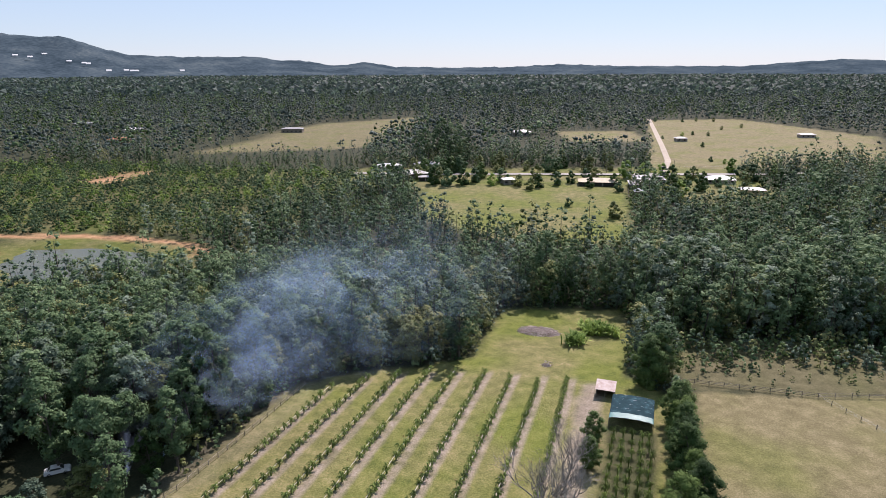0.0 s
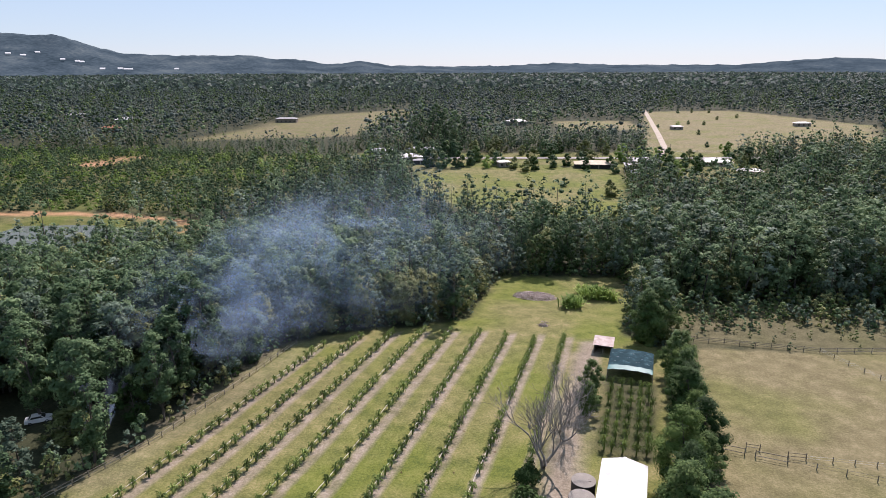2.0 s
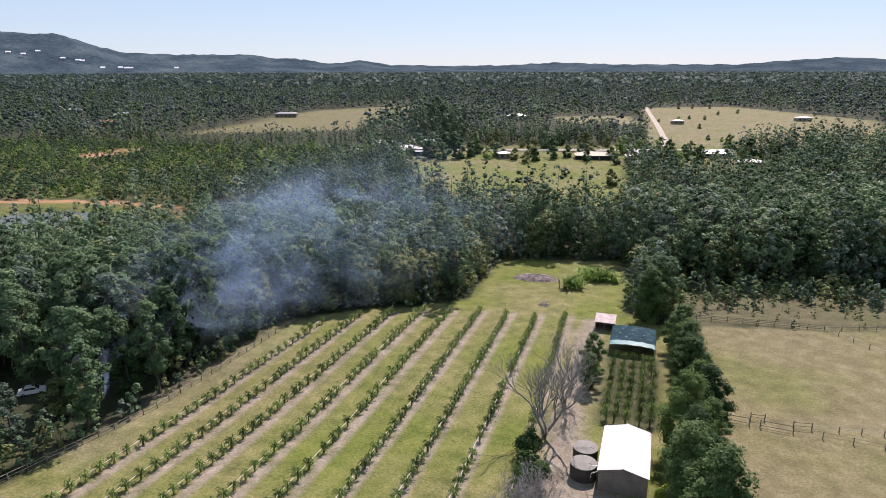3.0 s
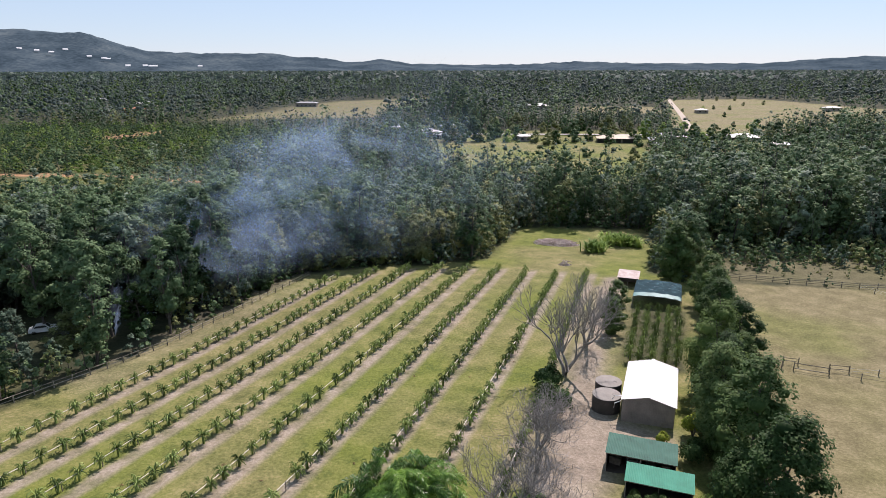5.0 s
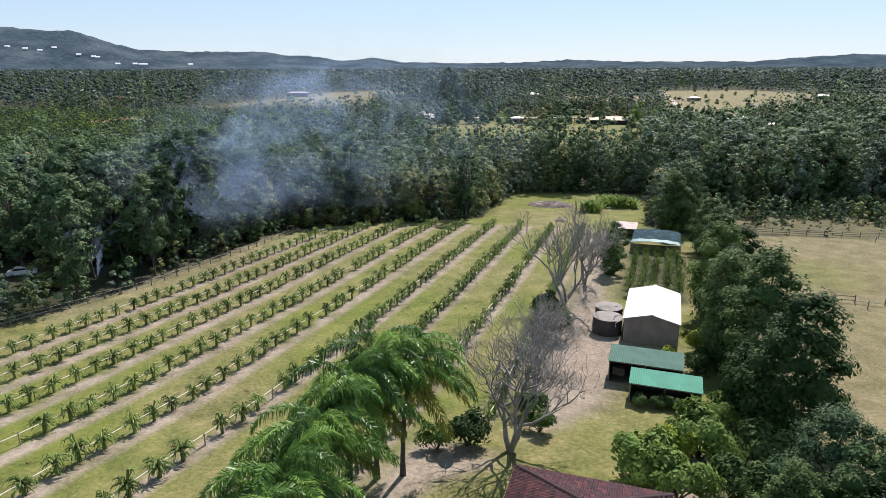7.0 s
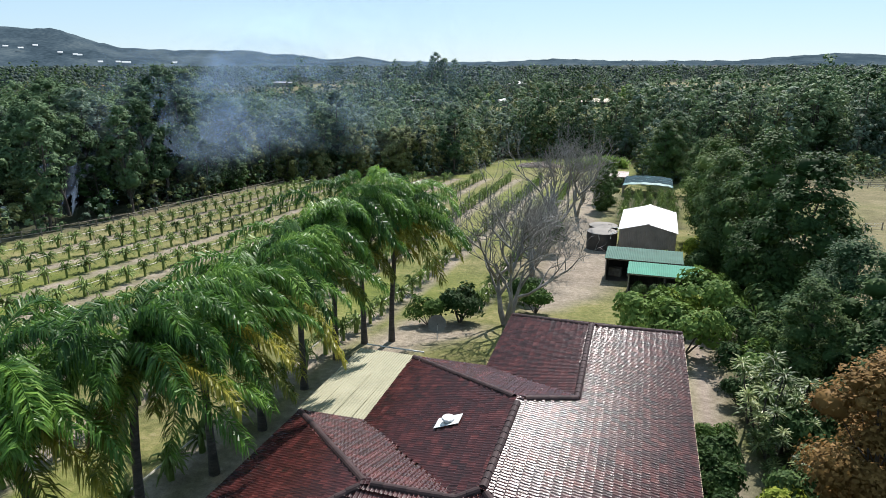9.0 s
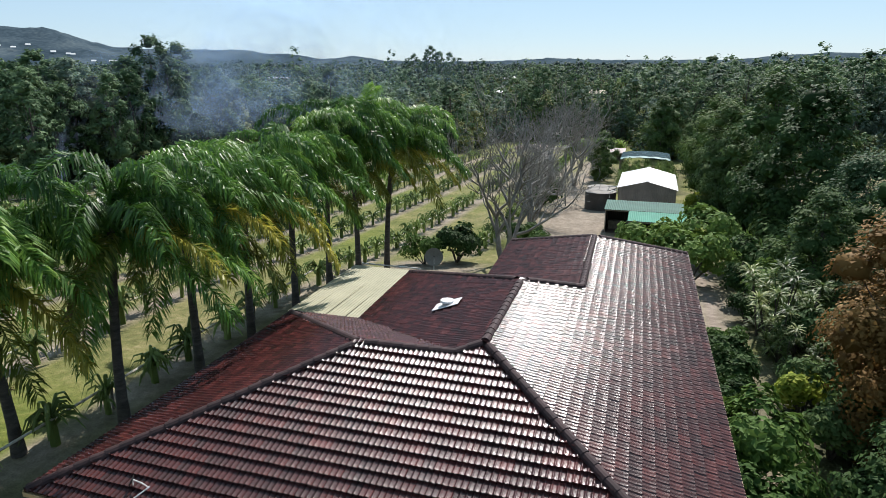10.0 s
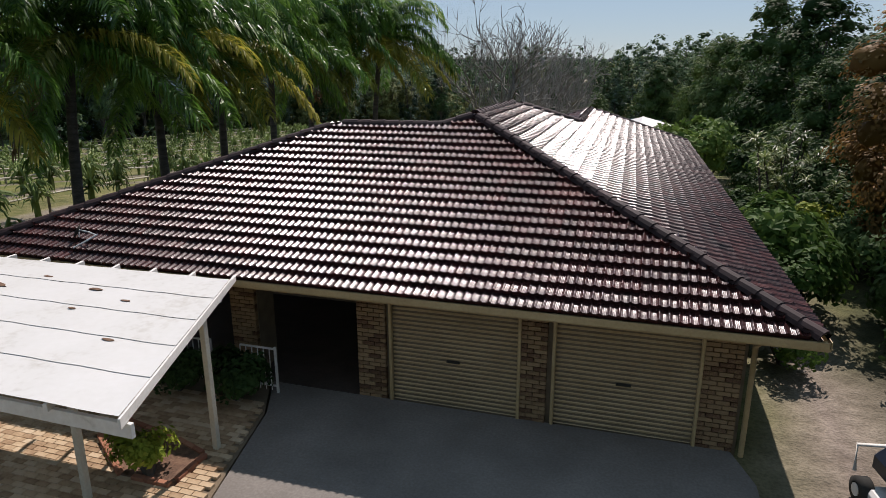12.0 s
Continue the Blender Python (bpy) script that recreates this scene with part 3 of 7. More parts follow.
        fs = [(2 * i, 2 * i + 1, 2 * i + 3, 2 * i + 2) for i in range(len(zz) - 1)]
        door = part("roller_door", data_mesh("roller_door", vs, fs, M_CREAM), house, label="cream ribbed roller door, shut")
        part("handle", box_mesh("handle", 0.26, 0.05, 0.045, M_DARK, 0.01), door, pose((a + b) / 2, WF - 0.05, GROUND + 0.95))
        for x in (a + 0.03, b - 0.03):
            part("guide", box_mesh("guide", 0.06, 0.09, 2.2, M_CREAM, 0.01), door, pose(x, WF - 0.06, GROUND))
        part("lintel", box_mesh("lintel", b - a, 0.08, 0.12, M_CREAM, 0.01), house, pose((a + b) / 2, WF - 0.01, 2.47))
    # porch back wall: dark doorway with a security screen and a window
    part("door_frame", box_mesh("door_frame", 0.09, 0.06, 2.1, M_WHITE), house, pose(-8.3, WF + 4.56, GROUND + .03))
    part("front_door", box_mesh("front_door", 0.9, 0.05, 2.05, M_TIMBER), house, pose(-7.8, WF + 4.56, GROUND + .03))
    part("window_glass", box_mesh("window_glass", 1.8, 0.05, 1.2, M_DARK), house, pose(-10.6, WF + 4.56, GROUND + .9))
    # chimney-like vent on the roof with its flashing
    m = face_frame(ROOF_FACES["main_left"])
    loc = Vector((-8.1, 24.85, 0))
    loc.z = EAVE + (loc.x + 12.55) * 0.385 + 0.09
    mv = m.copy()
    mv.translation = loc
    flash = part("vent_flashing", box_mesh("vent_flashing", 0.75, 1.05, 0.02, M_IRON), house, mv)
    vs, fs = tube([(0, 0, 0), (0, 0, 0.10), (0, 0, 0.11), (0, 0, 0.17), (0, 0, 0.21)], [0.17, 0.17, 0.27, 0.25, 0.02], 12)
    part("vent_cowl", data_mesh("vent_cowl", vs, fs, M_IRON), flash, mv.to_3x3().inverted().to_4x4())
    return house


build_house()


def build_patio():
    """Flat pale translucent sheet cover on a timber frame at the back of the house."""
    p = thing("patio_cover", PLOT, "flat pale corrugated sheet patio cover beside the house", "patio cover")
    x0, x1, y0, y1, z = -15.9, -12.5, 26.55, 33.3, 2.78
    xs = np.linspace(x0, x1, 49)
    vs = [(x, y, z + 0.018 * (i % 2) + (y - y0) * 0.012) for i, x in enumerate(xs) for y in (y0, y1)]
    fs = [(2 * i, 2 * i + 2, 2 * i + 3, 2 * i + 1) for i in range(len(xs) - 1)]
    part("sheet", data_mesh("sheet", vs, fs, M_SHEETCREAM), p)
    for i in range(7):
        part("batten", box_mesh("batten", x1 - x0, 0.05, 0.07, M_WHITE), p, pose((x0 + x1) / 2, y0 + 0.1 + i * 1.25, z - 0.1))
    for k in range(1, 4):
        part("joint_strip", box_mesh("joint_strip", 0.05, y1 - y0, 0.02, M_SHEETCREAM), p, pose(x0 + k * 0.9, (y0 + y1) / 2, z + 0.045))
    for y in (y0 + .2, (y0 + y1) / 2, y1 - .2):
        part("post", box_mesh("post", 0.1, 0.1, z - 0.05, M_WHITE), p, pose(x0 + 0.1, y, 0))
    part("floor_slab", slab("floor_slab", [(x0, y0 - .2), (x1, y0 - .2), (x1, y1), (x0, y1)], -0.4, GROUND + 0.05, M_CONCRETE), p)


M_SHEETCREAM = material("pale patio sheet", [(0.3, (0.18, 0.178, 0.105)), (0.5, (0.26, 0.252, 0.158)), (0.8, (0.34, 0.328, 0.215))], 0.7, 10, 0.7, 0.1)
build_patio()


# ---- trees ----
def leaf_cloud(r, centres, radii, n, size, flat=0.75, up=0.25, long=1.5, tri=False):
    """Small leaf blades (kites, or single triangles for far trees) scattered through ellipsoid clumps, thickest near their skins."""
    centres, radii = np.asarray(centres, float), np.asarray(radii, float)
    w = radii ** 2
    pick = r.choice(len(centres), n, p=w / w.sum())
    d = r.normal(size=(n, 3))
    d /= np.linalg.norm(d, axis=1)[:, None]
    d[:, 2] = np.where(d[:, 2] < -0.5, -d[:, 2], d[:, 2])
    rad = radii[pick] * (0.52 + 0.60 * r.random(n) ** 0.85) * (1 + 0.12 * np.sin(7 * d[:, 0] + 5 * d[:, 1] + pick))
    pos = centres[pick] + d * rad[:, None] * np.array([1, 1, flat])
    heart = centres.mean(0) - np.array([0, 0, 0.15 * np.ptp(centres[:, 2])])
    out = pos - heart
    out /= np.linalg.norm(out, axis=1)[:, None] + 1e-6
    nrm = d * 0.55 + out * 0.75 + np.array([0, 0, up]) + r.normal(size=(n, 3)) * 0.36
    nrm /= np.linalg.norm(nrm, axis=1)[:, None]
    a = np.cross(nrm, r.normal(size=(n, 3)))
    a /= np.linalg.norm(a, axis=1)[:, None]
    b = np.cross(nrm, a)
    s = size * (0.55 + 0.9 * r.random(n))[:, None]
    if tri:
        v = np.stack([pos - a * s * 0.6, pos + a * s * 0.25 + b * s * 0.5, pos + a * s * 0.45 - b * s * 0.45], 1)
        return v.reshape(-1, 3), np.arange(n * 3).reshape(n, 3)
    v = np.stack([pos - a * s * long * 0.5, pos + b * s * 0.42 + nrm * s * 0.1, pos + a * s * long * 0.5, pos - b * s * 0.42 + nrm * s * 0.1], 1)
    return v.reshape(-1, 3), np.arange(n * 4).reshape(n, 4)


OCTA = (np.array([(1, 0, 0), (0, 1, 0), (-1, 0, 0), (0, -1, 0), (0, 0, 1), (0, 0, -1)], float), np.array([(0, 1, 4), (1, 2, 4), (2, 3, 4), (3, 0, 4), (1, 0, 5), (2, 1, 5), (3, 2, 5), (0, 3, 5)]))


def icosa():
    bm = bmesh.new()
    bmesh.ops.create_icosphere(bm, subdivisions=1, radius=1.0)
    v = np.array([tuple(q.co) for q in bm.verts])
    f = np.array([[q.index for q in p.verts] for p in bm.faces])
    bm.free()
    return v, f


ICOSA = icosa()


def lump_cloud(r, centres, radii, n, form, size=0.8, flat=0.75):
    """Uneven lumps of foliage in the heart of each clump."""
    bv, bf = form
    centres, radii = np.asarray(centres, float), np.asarray(radii, float)
    order = r.permutation(len(centres))
    vs, fs = [], []
    for i in range(n):
        k = order[i % len(centres)]
        rad = radii[k] * size * (0.7 + 0.5 * r.random())
        q = r.normal(size=(3, 3))
        q, _ = np.linalg.qr(q)
        v = (bv @ q) * (rad * (0.8 + 0.35 * r.random(len(bv))))[:, None] * np.array([1, 1, flat])
        fs.append(bf + i * len(bv))
        vs.append(v + centres[k] + r.normal(size=3) * radii[k] * 0.12)
    v, f = np.concatenate(vs), np.concatenate(fs)
    # faces look outwards
    a, b, c = v[f[:, 0]], v[f[:, 1]], v[f[:, 2]]
    mid = np.repeat(np.array([w.mean(0) for w in vs]), len(bf), 0)
    bad = np.einsum("ij,ij->i", np.cross(b - a, c - a), (a + b + c) / 3 - mid) < 0
    f[bad] = f[bad][:, ::-1]
    return v, f


def limb(r, start, direction, length, rad, steps=4, wander=0.25, lift=0.1):
    pts, d = [Vector(start)], Vector(direction).normalized()
    for _ in range(steps):
        d = (d + Vector(r.normal(size=3)) * wander * 0.5 + Vector((0, 0, lift))).normalized()
        pts.append(pts[-1] + d * (length / steps))
    return pts, [rad * (1 - 0.8 * i / steps) for i in range(steps + 1)]


def tree_parts(seed, height, spread, n_leaf, size, clumps=14, flat=0.9, sides=6, low=0.35, tri=False, limbs=True, lumps=0, form=None, lump_size=0.66, puff=(0.20, 0.34), shoulder=0.42):
    """Trunk and limbs as one tube set, and the crown's leaf blades in many small puffs inside an uneven egg; the base is at the origin."""
    r = np.random.default_rng(seed)
    pieces, centres, radii = [], [], []
    lean = Vector((r.normal() * 0.05, r.normal() * 0.05, 1))
    tr, rr = limb(r, (0, 0, -0.1), lean, height * 0.86, height * 0.013 + 0.04, 6, 0.12, 0.05)
    pieces.append(tube(tr, rr, sides))
    lop = r.uniform(0, 6.28)
    for i in range(clumps):
        e = (i + r.random()) / clumps
        env = spread * (math.sin(math.pi * (e / (2 * shoulder) if e < shoulder else 0.5 + 0.5 * (e - shoulder) / (1.06 - shoulder))) * 0.86 + 0.14)
        az = i * 2.4 + r.normal() * 0.5
        out = env * 0.80 * math.sqrt(0.12 + 0.88 * r.random()) * (1 + 0.22 * math.cos(az - lop))
        rad = spread * r.uniform(*puff) * (1.1 - 0.35 * e)
        z = height * (low + (1 - low) * e) - rad * 0.5
        k = min(4, max(1, int(z / height / 0.86 * 6) - 1))
        base = tr[k]
        tip = Vector((math.cos(az) * out + tr[k].x, math.sin(az) * out + tr[k].y, z))
        mid = (base + tip) / 2 + Vector((0, 0, -0.04 * height * r.random()))
        if limbs and i % 2 == 0:
            pieces.append(tube([base, mid, tip], [rr[k] * 0.45, rr[k] * 0.28, 0.02], max(3, sides - 2)))
        centres.append(tip)
        radii.append(rad)
    centres.append(Vector((tr[-1].x, tr[-1].y, height * 0.95)))
    radii.append(spread * 0.26)
    lv, lf = leaf_cloud(r, [tuple(c) for c in centres], radii, n_leaf, size, flat, tri=tri)
    if lumps:
        mv, mf = lump_cloud(r, [tuple(c) for c in centres], radii, lumps, form or OCTA, lump_size, flat)
        lv, lf = np.concatenate([lv, mv]), np.concatenate([lf, mf + len(lv)])
    return join(pieces), (lv, lf)


def tree_kind(seed, height, spread, n_leaf, size, leaf, bark=None, **kw):
    (tv, tf), (lv, lf) = tree_parts(seed, height, spread, n_leaf, size, **kw)
    return data_mesh("trunk", tv, tf, bark or M_BARK, shade=True), array_mesh("crown", lv, lf, leaf, shade=True)


def plant_tree(kind, m, label, category="tree", group=""):
    t = thing("tree", m, label, category, group)
    part("trunk", kind[0], t)
    part("crown", kind[1], t)
    return t


def merged(kinds, places, name, label, category, mats):
    """Many trees as one mesh. kinds: (trunk, crown) arrays with a material slot for the crown; places: kind, x, y, z, turn, scale."""
    vs, fs, slots, tones, o = [], [], [], [], 0
    tr0 = np.random.default_rng(len(places))
    for k, x, y, z, turn, sc in places:
        wx = sc * tr0.uniform(0.85, 1.2)
        c, s = math.cos(turn) * wx, math.sin(turn) * wx
        rot = np.array([[c, s, 0], [-s, c, 0], [0, 0, sc]])
        tone = np.clip(tr0.normal() * 0.17, -0.34, 0.34)
        for v, f, slot in kinds[k]:
            vs.append(v @ rot + np.array([x, y, z]))
            fs.append(f + o)
            slots.append(np.full(len(f), slot))
            tones.append(np.full(len(v), tone))
            o += len(v)
    me = array_mesh(name, np.concatenate(vs), np.concatenate(fs), mats, np.concatenate(slots), shade=True)
    me.attributes.new("tone", "FLOAT", "POINT").data.foreach_set("value", np.concatenate(tones).astype(np.float32))
    ob = new(name, me)
    return tagged(ob, label, category, kind="stuff")


def arrays(parts_, leaf_slot, bark_slot=0):
    (tv, tf), (lv, lf) = parts_
    tf = np.array(tf)
    return [(np.array([tuple(v) for v in tv]), np.concatenate([tf[:, :3], tf[:, [0, 2, 3]]]), bark_slot), (np.asarray(lv), np.asarray(lf), leaf_slot)]


def low_growth(x, y):
    """1 in tall wood, less in front of the open ground."""
    for poly in LOW:
        if inside(poly, np.array([x]), np.array([y]))[0]:
            return 0.5
    return 1.0


def scatter(x0, x1, y0, y1, gap, seed, fan=0.80, jitter=0.42, pad=2.0, test=None):
    r = np.random.default_rng(seed)
    gx, gy = np.meshgrid(np.arange(x0, x1, gap), np.arange(y0, y1, gap))
    x = (gx + r.uniform(-jitter, jitter, gx.shape) * gap).ravel()
    y = (gy + r.uniform(-jitter, jitter, gy.shape) * gap).ravel()
    keep = np.abs(x - 0.02 * y) < fan * y + 25
    for poly in CLEARINGS:
        soft = 0.6 if poly in (GREENFIELD, BIGFIELD, WESTFIELD, HOMES, BARE_BLOCK) else pad
        box = (x > min(p[0] for p in poly) - pad) & (x < max(p[0] for p in poly) + pad) & (y > min(p[1] for p in poly) - pad) & (y < max(p[1] for p in poly) + pad)
        k = np.where(box & keep)[0]
        if len(k):
            keep[k] &= ~(inside(poly, x[k], y[k]) | (edge_distance(poly, x[k], y[k]) < soft))
    if test is not None:
        keep &= test(x, y)
    return x[keep], y[keep]


GUM_SPECS = [
    (11, 18, 4.6, 2400, 0.44, 1, 30, 0.20), (12, 16, 4.2, 2200, 0.42, 2, 28, 0.18), (13, 20, 4.9, 2500, 0.46, 1, 32, 0.26), (14, 13, 5.2, 2300, 0.42, 3, 28, 0.12),
    (15, 15, 4.2, 2100, 0.42, 2, 26, 0.14), (16, 12, 4.8, 2300, 0.40, 4, 28, 0.04), (17, 18, 3.6, 2000, 0.42, 1, 26, 0.20),
]
WOODMATS = [M_BARK, M_GUM, M_GUM_GREY, M_OLIVE, M_DEEP, M_BRIGHT, M_FAR_HAZE]
GUMS = [tree_kind(sd_, h, sp, n, sz, WOODMATS[sl], clumps=c, low=lo, tri=True, lumps=c, form=ICOSA, lump_size=0.62) for sd_, h, sp, n, sz, sl, c, lo in GUM_SPECS]
GUM_LABELS = ["tall gum tree with sparse dull green foliage in the bush", "grey green gum tree standing in dense bush", "large gum tree with a clumped crown", "spreading olive green wattle at the bush edge", "pale grey paperbark tree with bushy crown", "dense dark green rounded bush tree", "slender upright gum with narrow crown"]


def build_woods():
    r = np.random.default_rng(21)
    # near bush: the trees that stand first behind the fences, each a thing
    x, y = scatter(-120, 140, 60, 215, 4.3, 31, pad=1.2)
    d = np.hypot(x, y - 0)
    order = np.argsort(d)
    joined = []
    for rank, i in enumerate(order):
        k = int(r.choice(7, p=[.2, .17, .15, .14, .14, .10, .10]))
        edge = min(edge_distance(p, x[i:i + 1], y[i:i + 1])[0] for p in (LAWN, SCRUB, SIDEYARD))
        sc = (0.62 + 0.42 * r.random()) * (0.82 if edge < 5 else 1.06)
        if x[i] > 60 and y[i] > 140:
            sc *= 1.25
        if x[i] < -42 and y[i] < 128:
            sc *= 1.15
        if 148 < y[i] < 172 and -20 < x[i] < 22:
            sc, k = 0.72 + 0.15 * r.random(), 3 if r.random() < .7 else k
        if rank >= 170:
            joined.append((k, x[i], y[i], float(land(x[i], y[i])), r.uniform(0, 6.28), sc))
            continue
        plant_tree(GUMS[k], pose(x[i], y[i], float(land(x[i], y[i])), 0, 0, r.uniform(0, 360)) @ Matrix.Diagonal((sc * r.uniform(.9, 1.15), sc * r.uniform(.9, 1.15), sc, 1)), GUM_LABELS[k], group="bush trees round the clearing")
    merged([arrays(tree_parts(sd_, h, sp, int(n * .26), sz * 1.3, clumps=22, low=lo, tri=True, lumps=16, lump_size=0.6, limbs=False, sides=3), sl) for sd_, h, sp, n, sz, sl, c, lo in GUM_SPECS], joined, "inner_bush", "mixed gum trees close behind the bush edge", "woodland", WOODMATS)
    # the bush behind
    kinds = []
    for s, (h, sp, n, slot, low) in enumerate([(18, 4.4, 210, 1, .18), (16, 4.2, 200, 2, .16), (19, 4.8, 230, 1, .20), (13, 4.8, 200, 3, .08), (15, 4.2, 200, 2, .12), (12, 4.8, 200, 4, .06), (17, 3.8, 190, 1, .14)]):
        kinds.append(arrays(tree_parts(40 + s, h, sp * 1.05, int(n * 1.05), 0.64, clumps=15, sides=3, low=low, tri=True, limbs=False, lumps=12, lump_size=0.6, puff=(0.22, 0.36)), slot))
    mix = [.22, .20, .14, .14, .14, .08, .08]
    places = []
    x2, y2 = scatter(-300, 300, 215, 490, 6.2, 32, pad=2, test=lambda a, b: ~inside(ORCHARD, a, b))
    x3, y3 = scatter(-260, 260, 60, 215, 6.0, 33, pad=2, test=lambda a, b: (a < -122) | (a > 142))
    for a, b in zip(np.r_[x2, x3], np.r_[y2, y3]):
        tall = (0.82 + 0.22 * float(blotch(a, b, 22, 5)) + r.normal() * 0.19) * (1 + 0.16 * float(smooth(70, 130, a) * (1 - smooth(330, 400, b))))
        places.append((int((r.choice(7, p=mix) + (2 if blotch(a, b, 30, 14) > .45 else 0)) % 7), a, b, float(land(a, b)), r.uniform(0, 6.28), max(.4, tall) * low_growth(a, b)))
    merged(kinds, places, "bush", "dense mixed gum bush of dull greens", "woodland", WOODMATS)
    # low growth along the edges of the bush
    uk = [arrays(tree_parts(70 + s, 4.2, 2.0, 120, 0.42, clumps=8, sides=3, low=0.04, tri=True, limbs=False, lumps=8, lump_size=0.9), slot) for s, slot in enumerate((1, 3, 4, 2))]
    xu, yu = scatter(-125, 140, 55, 215, 2.6, 37, pad=0.4, test=lambda a, b: np.minimum.reduce([edge_distance(p, a, b) for p in (LAWN, SCRUB, SIDEYARD)]) < 8)
    xs_, ys_ = r.uniform(54, 150, 420), r.uniform(131, 168, 420)
    ok = inside(SCRUB, xs_, ys_) & (r.random(420) < 0.15 + 0.85 * smooth(136, 150, ys_))
    xs_, ys_ = xs_[ok], ys_[ok]
    xu, yu = np.r_[xu, xs_], np.r_[yu, ys_]
    merged(uk, [(int(r.integers(4)), a, b, float(land(a, b)) - .2, r.uniform(0, 6.28), r.uniform(.55, 1.25) * (.5 if b < 146 and a > 54 else 1)) for a, b in zip(xu, yu)], "undergrowth", "dense green undergrowth along the bush edge", "undergrowth", WOODMATS)
    # orchard of low rounded trees
    okinds = [arrays(tree_parts(60 + s, 5.6, 3.2, 92, 0.60, clumps=8, sides=3, low=0.02, tri=True, lumps=6, lump_size=0.7, puff=(0.32, 0.46)), slot)[1:] for s, slot in enumerate((5, 1, 5))]
    xo, yo = scatter(-345, -40, 280, 485, 4.9, 34, pad=3, test=lambda a, b: inside(ORCHARD, a, b))
    merged(okinds, [(int(r.integers(3)) if blotch(a, b, 25, 9) > 0 else 1, a, b, float(land(a, b)) - .3, r.uniform(0, 6.28), r.uniform(.6, 1.05) + .3 * float(blotch(a, b, 18, 8))) for a, b in zip(xo, yo)], "orchard", "rows of low bright green orchard trees", "orchard", WOODMATS)
    # far woods, mostly in leaves that carry painted haze
    fk = []
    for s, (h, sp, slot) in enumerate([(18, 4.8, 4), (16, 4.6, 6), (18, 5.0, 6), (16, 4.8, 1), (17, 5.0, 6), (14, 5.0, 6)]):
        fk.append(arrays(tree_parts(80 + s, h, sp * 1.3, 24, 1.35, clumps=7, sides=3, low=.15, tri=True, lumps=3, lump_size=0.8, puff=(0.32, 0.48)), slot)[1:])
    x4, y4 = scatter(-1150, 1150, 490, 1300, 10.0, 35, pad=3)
    merged(fk, [(int(np.clip(3 + 3.4 * float(blotch(a, b, 60, 12)) + r.normal() * 1.1, 0, 5)), a, b, float(land(a, b)), r.uniform(0, 6.28), max(.35, .82 + .38 * float(blotch(a, b, 40, 6)) + r.normal() * .16) * low_growth(a, b)) for a, b in zip(x4, y4)], "far_woods", "wide dark green gum forest plain, blued by painted haze", "woodland", WOODMATS)
    vk = []
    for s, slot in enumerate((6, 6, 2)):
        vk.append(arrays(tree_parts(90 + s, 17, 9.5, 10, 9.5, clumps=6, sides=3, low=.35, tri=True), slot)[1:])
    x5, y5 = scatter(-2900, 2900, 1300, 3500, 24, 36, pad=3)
    merged(vk, [(int(r.integers(3)), a, b, 0, r.uniform(0, 6.28), r.uniform(.7, 1.1)) for a, b in zip(x5, y5)], "distant_woods", "distant forest plain dulled by painted haze", "woodland", WOODMATS)


build_woods()


# ---- hills on the horizon ----
def build_hills():
    az = np.linspace(-0.80, 0.80, 240)
    sx = (-60, 40, 100, 150, 200, 250, 350, 470, 500, 545, 600, 655, 700, 750, 800, 900, 990, 1080, 1200, 1300, 1350, 1400, 1480, 1568, 1640)
    sh = (236, 244, 228, 227, 176, 132, 120, 121, 99, 98, 64, 88, 56, 54, 49, 53, 69, 56, 55, 55, 68, 79, 92, 76, 60)
    peak = np.interp(az, np.arctan((np.array(sx) - 784) / 1130), sh) + 1.5 * np.sin(az * 190) + 1.2 * np.sin(az * 410 + 1) + rng.normal(size=240) * 1.1
    rows_ = [(3500, 0.0), (3700, 0.16), (3900, 0.38), (4080, 0.60), (4250, 0.82), (4400, 1.0), (4600, 0.7)]
    vs = []
    for k, (d, f) in enumerate(rows_):
        wob = 5 * np.sin(az * 37 + k) + 4 * np.sin(az * 71 + 2 * k)
        vs.append(np.stack([np.sin(az) * (d + 6 * wob), np.cos(az) * (d + 6 * wob), peak * f + (wob * 0.6 * min(f, 1 - f + .1) if 0 < f < 1 else 0) - (5 if f == 0 else 0)], -1))
    V = np.concatenate(vs)
    n = len(az)
    fs = [(k * n + i, k * n + i + 1, (k + 1) * n + i + 1, (k + 1) * n + i) for k in range(len(rows_) - 1) for i in range(n - 1)]
    # Air haze is painted into this base colour as a blue grey.
    m = material("forested hills with painted haze", [(0.32, (0.022, 0.036, 0.046)), (0.5, (0.046, 0.067, 0.082)), (0.68, (0.088, 0.112, 0.120))], 0.006, 0.05, 1.0, 0.5, spec=0.0, dist=6)
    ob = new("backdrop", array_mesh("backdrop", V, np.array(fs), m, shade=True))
    tagged(ob, "forested hills on the horizon, painted blue for haze", "hills", kind="structure")


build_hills()


